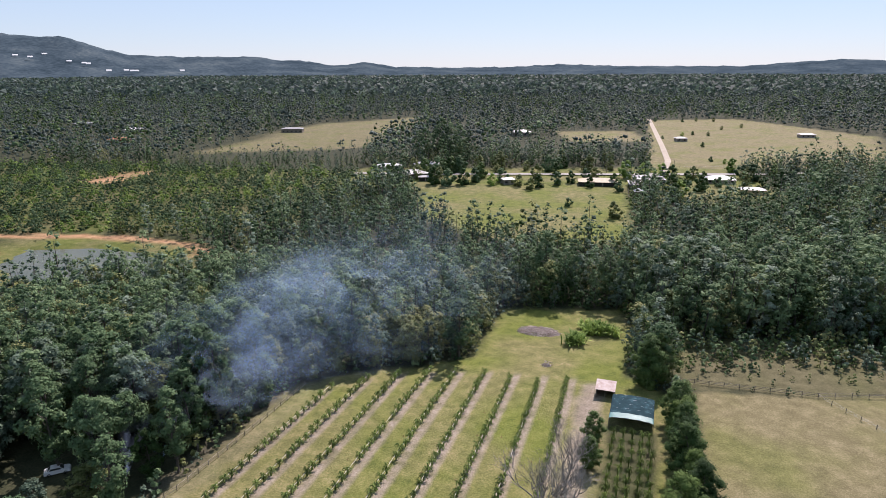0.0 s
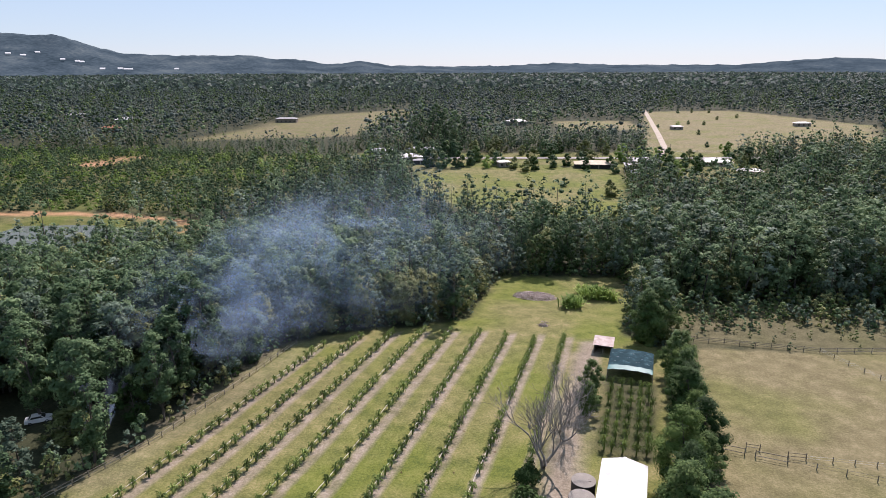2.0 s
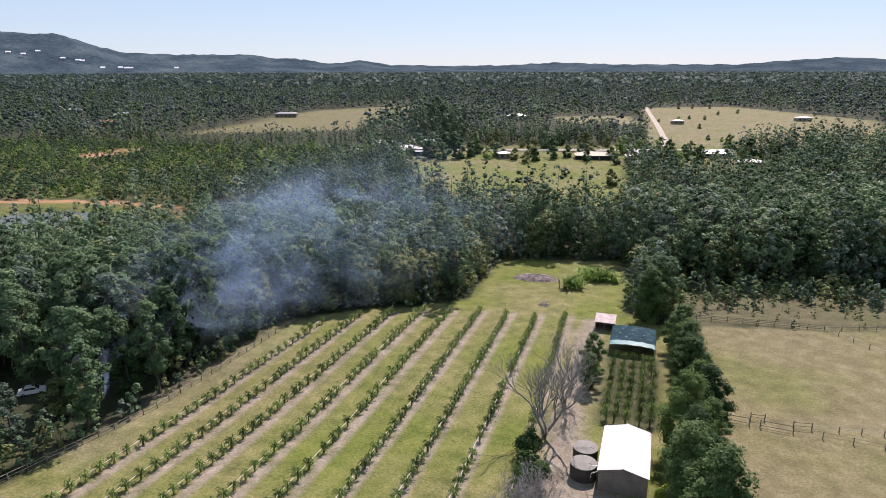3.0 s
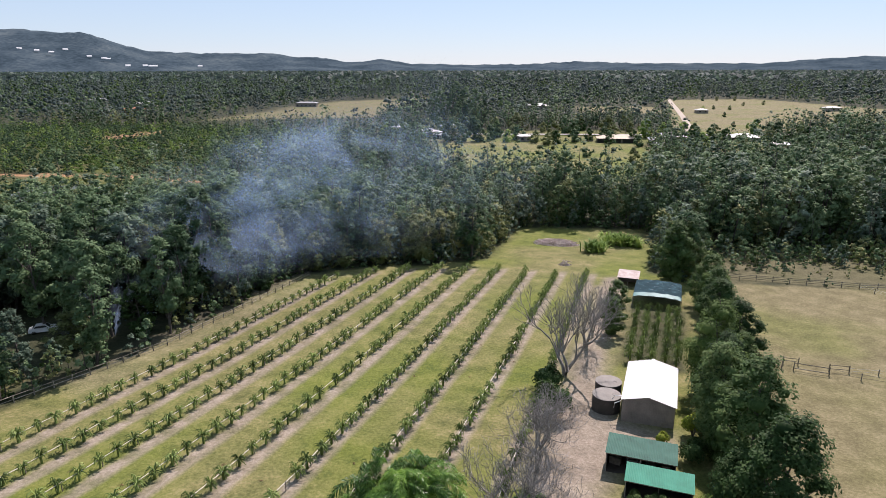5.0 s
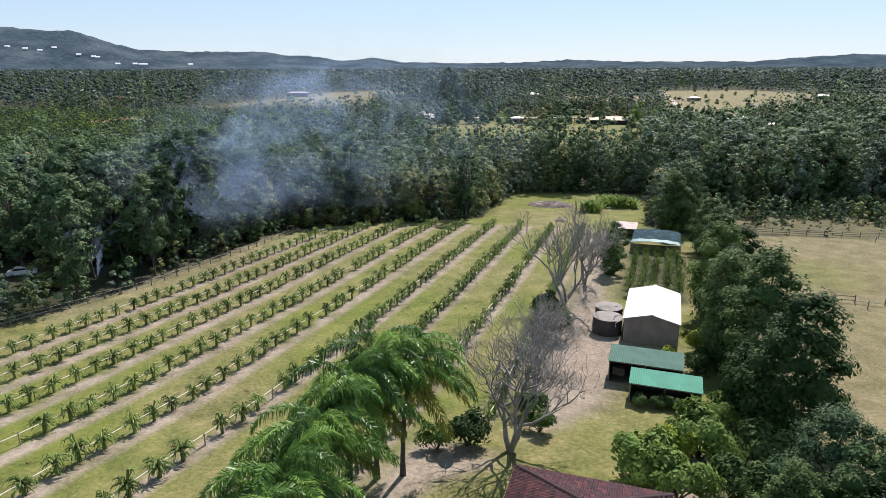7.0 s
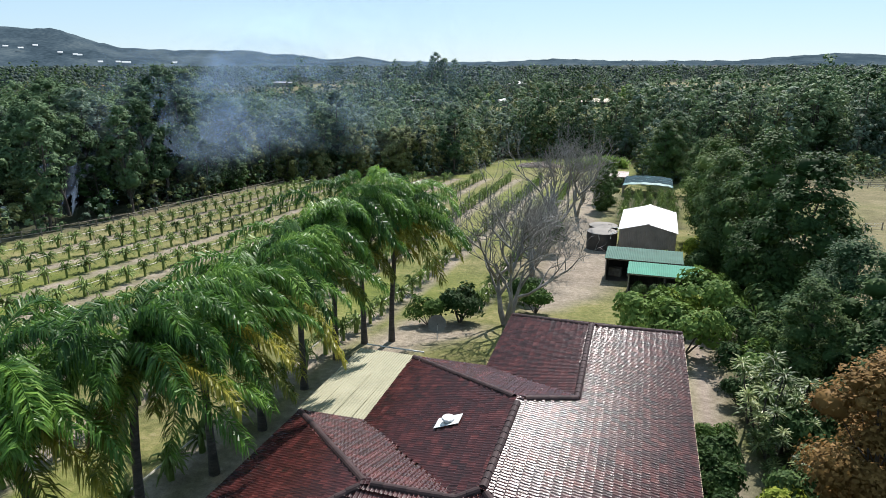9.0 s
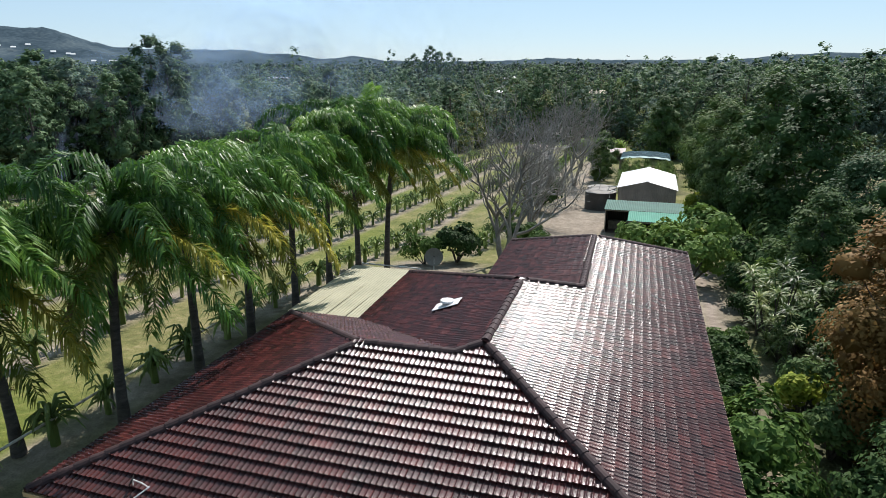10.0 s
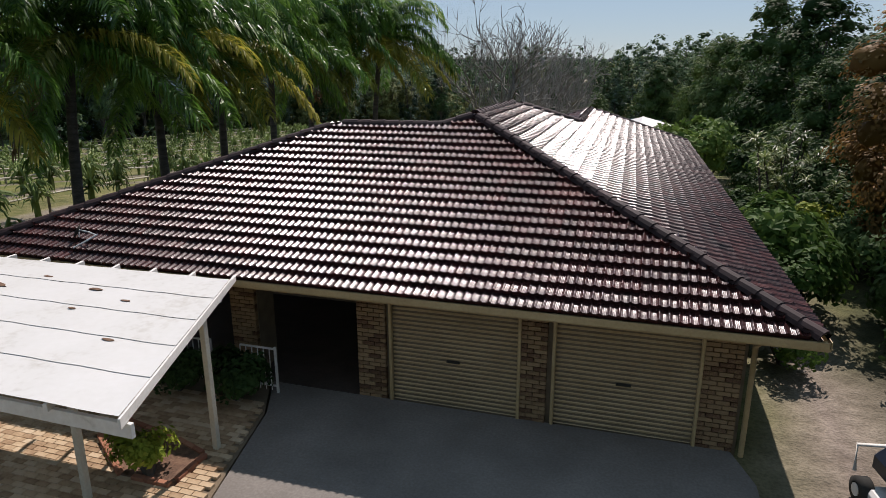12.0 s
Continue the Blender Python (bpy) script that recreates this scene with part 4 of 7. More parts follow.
# ---- palms ----
def frond_mesh(seed, mat, lift, length=4.6, leaflets=116):
    """A feathery frond that leaves the origin along +x at lift degrees, arches over and hangs, with limp leaflets that droop from both sides of the midrib."""
    r = np.random.default_rng(seed)
    n = 14
    t = np.linspace(0, 1, n)
    ang = np.radians(lift - (lift + r.uniform(56, 72)) * t ** r.uniform(1.1, 1.45))
    step = length / (n - 1)
    x = np.concatenate([[0], np.cumsum(np.cos(ang[:-1]) * step)])
    z = np.concatenate([[0], np.cumsum(np.sin(ang[:-1]) * step)])
    y = 0.09 * length * np.sin(t * 2 + seed) * t
    rib = np.stack([x, y, z], -1)
    tv, tf = tube([Vector(p) for p in rib], list(0.034 * (1 - 0.85 * t) + 0.004), 4)
    vs, fs = [tuple(v) for v in tv], [tuple(f) for f in tf]
    for i in range(leaflets * 2):
        s = 0.10 + 0.90 * (i // 2 + r.random()) / leaflets
        p = np.array([np.interp(s, t, rib[:, k]) for k in range(3)])
        k = min(n - 2, int(s * (n - 1)))
        fwd = rib[k + 1] - rib[k]
        fwd = fwd / np.linalg.norm(fwd)
        side = np.array([0, 1.0 if i % 2 else -1.0, 0])
        L = 0.92 * (0.45 + 0.6 * math.sin(math.pi * min(1, s * 0.88 + 0.1))) * r.uniform(.75, 1.15)
        d = side * r.uniform(.35, .85) + fwd * r.uniform(.35, .75) + np.array([0, 0, r.uniform(-.35, .4)])
        d /= np.linalg.norm(d)
        w = np.cross(d, np.array([0, 0, 1.0]) + r.normal(size=3) * .4)
        w = w / (np.linalg.norm(w) + 1e-6) * 0.026
        mid = p + d * L * 0.42
        tip = p + d * L * 0.74 + np.array([0, 0, -L * 0.42])
        o = len(vs)
        vs += [tuple(p - w * .5), tuple(p + w * .5), tuple(mid + w), tuple(mid - w), tuple(tip)]
        fs += [(o, o + 1, o + 2, o + 3), (o + 3, o + 2, o + 4)]
    return data_mesh("frond", vs, fs, mat)


LIFTS = (74, 56, 40, 24, 6, -14)
FRONDS = [[frond_mesh(20 * k + s, M_PALM, a) for s in range(2)] for k, a in enumerate(LIFTS)]
FRONDS_Y = {k: frond_mesh(200 + k, M_PALM_YELLOW, LIFTS[k]) for k in (3, 4, 5)}
FRONDS_B = frond_mesh(212, M_PALM_BROWN, -48, 3.6, 80)


def build_palm(u, v, height, seed, blow=-8.0):
    r = np.random.default_rng(seed)
    p = thing("palm_tree", at_plot(u, v), "queen palm with arching feathery fronds, some lower ones yellow", "palm tree", "row of palms beside the house")
    top = height
    lx, ly = r.normal(size=2) * 0.25
    tr = [Vector((lx * (k / 6) ** 2, ly * (k / 6) ** 2, z)) for k, z in enumerate(np.linspace(-0.1, top, 7))]
    tv, tf = tube(tr, [0.26, 0.19, 0.17, 0.16, 0.155, 0.15, 0.14], 10)
    part("trunk", data_mesh("trunk", tv, tf, M_PALMBARK, shade=True), p)
    n = 31
    for i in range(n):
        a = i * 137.5 + r.normal() * 10
        h = (i + 0.5) / n
        # young fronds stand up and arch over, old ones hang; the wind carries all of them to one side
        k = min(5, int(h * 6))
        ad = (a - blow + 180) % 360 - 180
        mesh = FRONDS[k][int(r.integers(2))]
        if k >= 4 and r.random() < (0.65 if abs(ad) < 90 else 0.08):
            mesh = FRONDS_Y[k]
        if i == n - 1 and r.random() < 0.6:
            mesh = FRONDS_B
        part("frond", mesh, p, pose(tr[-1].x, tr[-1].y, top - 0.3 + 0.45 * (1 - h)) @ pose(0, 0, 0, 0, 0, blow + ad * 0.74) @ pose(0, 0, 0, r.normal() * 10, r.normal() * 5 - 6 * math.cos(radians(ad)), 0) @ Matrix.Scale(r.uniform(0.95, 1.25), 4))
    return p


for i, (u, v, h) in enumerate([(-21.6, 13.2, 7.2), (-21.0, 17.6, 7.2), (-18.9, 20.1, 7.4), (-18.9, 24.3, 7.2), (-19.0, 28.2, 7.4), (-19.3, 32.8, 8.0), (-19.6, 37.3, 8.8), (-19.2, 40.6, 9.4), (-17.6, 41.6, 8.9)]):
    build_palm(u, v, h, 100 + i)


# ---- planted rows ----
# u at v = 90, sideways drift for each metre of v, first and last v
ROWS_UV = [(-15.5, -0.040, 52, 143), (-22.4, -0.030, 6, 140.5), (-29.0, -0.033, 6, 140.7), (-35.9, -0.028, 6, 141.4), (-43.1, -0.026, 6, 140.7), (-49.7, -0.018, 6, 138.7), (-56.4, -0.012, 8, 134.6), (-62.9, -0.010, 14, 130.6), (-69.2, 0.0, 26, 122.5)]


def pitaya_mesh(seed, n=34, h=1.25):
    """A clump of long three-sided stems that arch over the rail."""
    r = np.random.default_rng(seed)
    tv, tf = tube([(0, 0, -0.05), (0.02, 0, h * 0.45), (0, 0.02, h * 0.9)], [0.13, 0.12, 0.07], 5)
    vs, fs = [tuple(v) for v in tv], [tuple(f) for f in tf]
    for i in range(n):
        a = r.uniform(0, 6.28)
        L = r.uniform(0.45, 0.95)
        d = np.array([math.cos(a), math.sin(a), 0])
        s = np.array([-math.sin(a), math.cos(a), 0]) * 0.048
        z0 = h * r.uniform(.38, .9)
        lift = r.uniform(0.1, 1.5)
        pts = [np.array([0, 0, z0]), np.array([0, 0, z0]) + d * L * .38 + np.array([0, 0, lift * L * .6]), np.array([0, 0, z0]) + d * L * .75 + np.array([0, 0, lift * L * .55 - .1 * L]), np.array([0, 0, z0]) + d * L * .98 + np.array([0, 0, lift * L * .15 - .25 * L])]
        o = len(vs)
        for k, p in enumerate(pts):
            w = (1.0, 1.15, 1.0, 0.25)[k]
            vs += [tuple(p - s * w), tuple(p + s * w), tuple(p + np.array([0, 0, .05 * w]))]
        for k in range(3):
            b = o + 3 * k
            fs += [(b, b + 2, b + 5, b + 3), (b + 2, b + 1, b + 4, b + 5)]
    return vs, fs


POST = data_mesh("post", *tube([(0, 0, -.2), (0, 0, 1.08)], [.06, .055], 6), M_TIMBER)


def build_rows():
    r = np.random.default_rng(77)
    forms = [pitaya_mesh(s) for s in range(5)]
    meshes = [data_mesh("pitaya", v, f, M_PITAYA) for v, f in forms]
    spots = []
    for u90, drift, v0, v1 in ROWS_UV:
        row = thing("trellis", PLOT, "long low timber trellis rail on short posts over bare earth", "trellis", "trellis rows")
        vv = np.arange(v0, v1, 2.45)
        uu = u90 + drift * (vv - 90)
        pts = [Vector((a + r.normal() * .03, b, 1.02 + r.normal() * .03 + float(level(a, b)))) for a, b in zip(uu, vv)]
        tv, tf = tube(pts, [0.05] * len(pts), 5)
        part("rail", data_mesh("rail", tv, tf, M_RAIL), row)
        for a, b in zip(uu[::2], vv[::2]):
            part("post", POST, row, pose(a, b + 0.3, float(level(a, b)), r.normal() * 2, r.normal() * 2))
        for a, b in zip(uu, vv):
            if r.random() < 0.95:
                spots.append((a + r.normal() * .08, b + r.normal() * .2))
    spots.sort(key=lambda s: s[1])
    for u, v in spots[:300]:
        ob = new("pitaya_plant", meshes[int(r.integers(5))])
        s = r.uniform(.95, 1.45)
        ob.matrix_world = at_plot(u, v, turn=r.uniform(0, 360)) @ Matrix.Diagonal((s, s, r.uniform(.95, 1.2), 1))
        tagged(ob, "dragon fruit plant with arching green stems on a rail", "plant", "planted rows")
    vs, fs, o = [], [], 0
    place = [(int(r.integers(5)), u, v, float(level(u, v)), r.uniform(0, 6.28), r.uniform(.95, 1.4)) for u, v in spots[300:]]
    vv, ff = [], []
    for k, u, v, z, t, s in place:
        a, f = forms[k]
        a = np.array(a)
        c, q = math.cos(t) * s, math.sin(t) * s
        w = a @ np.array([[c, q, 0], [-q, c, 0], [0, 0, s]]) + np.array([u, v, z])
        vv.append(w)
        ff += [tuple(i + o for i in g) for g in f]
        o += len(a)
    ob = new("pitaya_rows", data_mesh("pitaya_rows", np.concatenate(vv).tolist(), ff, M_PITAYA))
    ob.matrix_world = PLOT
    tagged(ob, "rows of dragon fruit plants with arching green stems", "plants", kind="stuff")


M_RAIL = material("pale weathered rail", [(0.3, (0.30, 0.27, 0.21)), (0.5, (0.46, 0.43, 0.35)), (0.8, (0.60, 0.57, 0.48))], 2, 20, 0.8, 0.2)
build_rows()


# ---- sheds ----
def ribbed(name, p0, p1, z0, z1, mat, pitch=0.19, depth=0.03):
    """A ribbed sheet wall from p0 to p1."""
    p0, p1 = Vector((*p0, 0)), Vector((*p1, 0))
    d = p1 - p0
    out = Vector((d.y, -d.x, 0)).normalized()
    n = max(2, int(d.length / pitch * 2))
    vs = []
    for i in range(n + 1):
        q = p0 + d * i / n + out * (depth if i % 2 else 0)
        vs += [(q.x, q.y, z0), (q.x, q.y, z1)]
    return data_mesh(name, vs, [(2 * i, 2 * i + 2, 2 * i + 3, 2 * i + 1) for i in range(n)], mat)


def sheet(name, a, b, c, d, mat, pitch=0.19, depth=0.03):
    """A ribbed roof sheet over the four corners a, b (low edge) and d, c (high edge); ribs run up the slope."""
    a, b, c, d = map(Vector, (a, b, c, d))
    n = max(2, int((b - a).length / pitch * 2))
    nrm = (b - a).cross(d - a).normalized()
    vs = []
    for i in range(n + 1):
        t = i / n
        h = nrm * (depth if i % 2 else 0)
        vs += [a.lerp(b, t) + h, d.lerp(c, t) + h]
    return data_mesh(name, vs, [(2 * i, 2 * i + 2, 2 * i + 3, 2 * i + 1) for i in range(n)], mat)


SHED_Z = -3.15


def build_shed():
    s = thing("shed", at_plot(0, 0, SHED_Z), "steel farm shed with a bright white gable roof and ribbed walls", "shed")
    u0, u1, v0, v1, e, p = -4.5, 1.6, 77.3, 88.3, 3.1, 3.85
    um = (u0 + u1) / 2
    part("wall", ribbed("wall", (u0, v0), (u1, v0), 0, e, M_SHEDWALL), s)
    part("wall", ribbed("wall", (u1, v0), (u1, v1), 0, e, M_SHEDWALL), s)
    part("wall", ribbed("wall", (u1, v1), (u0, v1), 0, e, M_SHEDWALL), s)
    part("wall", ribbed("wall", (u0, v1), (u0, v0), 0, e, M_SHEDWALL), s)
    for v in (v0, v1):
        part("gable", data_mesh("gable", [(u0, v, e), (u1, v, e), (um, v, p)], [(0, 1, 2)], M_SHEDWALL), s)
    part("roof_sheet", sheet("roof_sheet", (u0 - .15, v1 + .1, e - .04), (u0 - .15, v0 - .1, e - .04), (um, v0 - .1, p + .03), (um, v1 + .1, p + .03), M_IRON), s)
    part("roof_sheet", sheet("roof_sheet", (u1 + .15, v0 - .1, e - .04), (u1 + .15, v1 + .1, e - .04), (um, v1 + .1, p + .03), (um, v0 - .1, p + .03), M_IRON), s)
    part("ridge", box_mesh("ridge", .35, v1 - v0 + .2, .04, M_IRON), s, pose(um, (v0 + v1) / 2, p + .04))
    part("hatch", box_mesh("hatch", 0.75, .06, .75, M_TIMBER), s, pose(u1 - 1.2, v0 - .05, .15))
    for x in (u0 - .12, u1 + .12):
        part("gutter", box_mesh("gutter", .14, v1 - v0, .1, M_IRON), s, pose(x, (v0 + v1) / 2, e - .14))
    vs, fs = tube([(u0 - .2, v0 + 1, e - .1), (u0 - 1.0, v0 + .8, e - .1), (u0 - 1.3, v0 + .8, 2.4)], [.05] * 3, 6)
    part("pipe", data_mesh("pipe", vs, fs, M_WHITE), s)
    vs, fs = tube([(u0 - .15, v0 - .1, e - .2), (u0 - .9, v0 - .2, 2.5), (u0 - .95, v0 - .2, 1.9)], [.05] * 3, 6)
    part("pipe", data_mesh("pipe", vs, fs, M_WHITE), s)


def build_shelter(u0, u1, v0, v1, zf, zb, mat, label, wall=True):
    s = thing("shelter", at_plot(0, 0, float(level((u0 + u1) / 2, (v0 + v1) / 2))), label, "shelter", "green roofed shelters")
    part("roof_sheet", sheet("roof_sheet", (u0, v0, zf), (u1, v0, zf), (u1, v1, zb), (u0, v1, zb), mat, .16, .025), s)
    for u in (u0 + .15, (u0 + u1) / 2, u1 - .15):
        for v, z in ((v0 + .15, zf), (v1 - .15, zb)):
            part("post", box_mesh("post", .1, .1, z - .06, M_TIMBER), s, pose(u, v, 0))
    for v, z in ((v0 + .15, zf), (v1 - .15, zb)):
        part("beam", box_mesh("beam", u1 - u0 - .1, .07, .14, M_TIMBER), s, pose((u0 + u1) / 2, v, z - .17))
    # Floor coloured dark for shade; the walls are added to darken the inside.
    part("floor_slab", slab("floor_slab", [(u0 + .05, v0 + .05), (u1 - .05, v0 + .05), (u1 - .05, v1 - .02), (u0 + .05, v1 - .02)], -.3, .03, M_SHADE_FLOOR), s)
    part("side_wall", ribbed("side_wall", (u0 + .1, v0 + .1), (u0 + .1, v1 - .1), 0, zf - .1, M_TANK), s)
    if wall:
        part("rear_wall", ribbed("rear_wall", (u0 + .1, v1 - .1), (u1 - .1, v1 - .1), 0, zb - .1, M_TANK), s)
        part("side_wall", ribbed("side_wall", (u1 - .1, v1 - .1), (u1 - .1, v0 + .1), 0, zf - .1, M_TANK), s)


def build_tank(u, v, rad, h):
    t = thing("water_tank", at_plot(u, v), "round dark corrugated water tank beside the shed", "water tank", "water tanks")
    path, rr = [], []
    for i in range(int(h / .11) + 1):
        path.append((0, 0, i * .11)), rr.append(rad + (.02 if i % 2 else 0))
    tv, tf = tube(path, rr, 28)
    part("drum", data_mesh("drum", tv, tf, M_TANK, shade=True), t)
    tv, tf = tube([(0, 0, h), (0, 0, h + .04), (0, 0, h + .24), (0, 0, h + .26)], [rad + .05, rad + .03, .25, .01], 28)
    part("lid", data_mesh("lid", tv, tf, M_TANKLID), t)
    part("hatch", box_mesh("hatch", .5, .5, .08, M_TANKLID), t, pose(rad * .5, 0, h + .13))


M_TANK = material("dark tank wall", [(0.3, (0.035, 0.03, 0.026)), (0.6, (0.07, 0.06, 0.052)), (0.8, (0.12, 0.105, 0.09))], 1, 10, 0.7, 0.2)
M_TANKLID = material("dusty tank lid", [(0.3, (0.13, 0.12, 0.105)), (0.6, (0.21, 0.195, 0.17)), (0.8, (0.30, 0.28, 0.25))], 1, 10, 0.8, 0.2)
build_shed()
build_shelter(-5.2, 2.0, 65.2, 69.0, 2.3, 2.5, M_GREENROOF, "long open shelter with a faded dark green sheet roof")
build_shelter(-2.9, 3.6, 61.0, 64.0, 1.95, 2.2, M_GREENBRIGHT, "open shelter with a bright green sheet roof")
build_tank(-6.6, 79.8, 1.75, 2.1)
build_tank(-6.8, 84.0, 1.7, 2.1)


# ---- drive, paving and pergola in front of the house ----
M_PAVER = material("cream clay paver", [(0.2, (0.25, 0.16, 0.09)), (0.42, (0.42, 0.30, 0.18)), (0.6, (0.52, 0.40, 0.26)), (0.85, (0.60, 0.50, 0.36))], 2.5, 35, 0.9, 0.4, vary=0.45, dist=0.004)
M_EDGER = material("red brick edging", [(0.25, (0.22, 0.085, 0.05)), (0.5, (0.34, 0.15, 0.085)), (0.8, (0.44, 0.24, 0.15))], 2.5, 30, 0.9, 0.4, vary=0.3, dist=0.004)
M_SHEETWHITE = material("stained white roof sheeting", [(0.22, (0.30, 0.28, 0.23)), (0.34, (0.49, 0.48, 0.44)), (0.46, (0.58, 0.58, 0.55)), (0.8, (0.64, 0.64, 0.62))], 0.9, 9, 0.55, 0.15)
M_MULCH = material("leaf mulch", [(0.3, (0.05, 0.03, 0.02)), (0.5, (0.14, 0.08, 0.05)), (0.75, (0.26, 0.16, 0.10))], 6, 40, 0.95, 0.8)


def build_front():
    drive = new("driveway", slab("driveway", [(0.45, 14.5), (0.75, 13.6), (0.9, 2.0), (0.9, -14), (-6.4, -14), (-6.6, 6), (-7.1, 10.6), (-7.75, 13.3), (-8.3, 14.45)], GROUND - 0.15, GROUND + 0.02, M_CONCRETE))
    drive.matrix_world = PLOT
    tagged(drive, "pale concrete driveway, partly in the house's shade", "driveway", kind="structure")
    paving = new("paving", slab("paving", [(-8.35, 14.4), (-7.8, 13.3), (-7.15, 10.6), (-6.65, 6), (-6.45, 0), (-16, 0), (-16, 14.4)], GROUND - 0.2, GROUND - 0.012, M_MORTAR))
    paving.matrix_world = PLOT
    tagged(paving, "cream clay pavers laid in stretcher rows", "pavement", kind="structure")
    pav = box_mesh("paver", 0.228, 0.112, 0.06, M_PAVER, 0.005)
    right = [(-8.4, 14.4), (-7.85, 13.3), (-7.2, 10.6), (-6.7, 6), (-6.5, 0)]
    bed = [(-8.7, 12.0), (-7.95, 11.75), (-7.95, 10.9), (-8.9, 10.9), (-10.1, 11.7), (-10.2, 12.3)]
    n = 0
    for j in range(36):
        v = 9.4 + j * 0.122
        edge = np.interp(v, [p[1] for p in right[::-1]], [p[0] for p in right[::-1]])
        for i in range(14):
            u = edge - 0.13 - i * 0.238 - (0.12 if j % 2 else 0)
            if inside(bed, np.array([u]), np.array([v]))[0] or n >= 420:
                continue
            part("paver", pav, paving, pose(u, v, GROUND - 0.02, 0, 0, random.uniform(-1, 1)))
            n += 1
    rest_v, rest_f, o = [], [], 0
    for j in range(75):
        v = 5.0 + j * 0.122
        edge = np.interp(v, [p[1] for p in right[::-1]], [p[0] for p in right[::-1]])
        for i in range(38):
            if v >= 9.35 and i < 14:
                continue
            u = edge - 0.13 - i * 0.238 - (0.12 if j % 2 else 0)
            if u < -15.8 or v > 14.3:
                continue
            z1 = GROUND + 0.04
            rest_v += [(u - .112, v - .055, z1), (u + .112, v - .055, z1), (u + .112, v + .055, z1), (u - .112, v + .055, z1)]
            rest_v += [(u - .114, v - .057, z1 - .05), (u + .114, v - .057, z1 - .05), (u + .114, v + .057, z1 - .05), (u - .114, v + .057, z1 - .05)]
            rest_f += [(o, o + 1, o + 2, o + 3)] + [(o + 4 + k, o + 4 + (k + 1) % 4, o + (k + 1) % 4, o + k) for k in range(4)]
            o += 8
    f = part("paver_field", data_mesh("paver_field", rest_v, rest_f, M_PAVER_FIELD), paving)
    f["kind"] = "stuff"
    # garden bed with a brick edge
    gb = thing("garden_bed", PLOT, "small mulched garden bed edged with red brick", "garden bed")
    part("soil", slab("soil", bed, GROUND - .1, GROUND + .07, M_MULCH), gb)
    eb = box_mesh("brick", 0.228, 0.10, 0.10, M_EDGER, 0.008)
    for (a, b), (c, d) in zip(bed, bed[1:] + bed[:1]):
        L = math.hypot(c - a, d - b)
        for k in range(int(L / 0.24)):
            t = (k + 0.5) * 0.24 / L
            part("brick", eb, gb, pose(a + (c - a) * t, b + (d - b) * t, GROUND, 0, 0, math.degrees(math.atan2(d - b, c - a))))


M_PAVER_FIELD = material("cream clay paver field", [(0.2, (0.25, 0.16, 0.09)), (0.42, (0.42, 0.30, 0.18)), (0.6, (0.52, 0.40, 0.26)), (0.85, (0.60, 0.50, 0.36))], 2.5, 35, 0.9, 0.4, island=0.45, dist=0.004)
build_front()


M_PALEPOST = material("chalky cream paint", [(0.3, (0.42, 0.38, 0.29)), (0.55, (0.56, 0.52, 0.42)), (0.8, (0.64, 0.60, 0.50))], 2.0, 24, 0.7, 0.2)


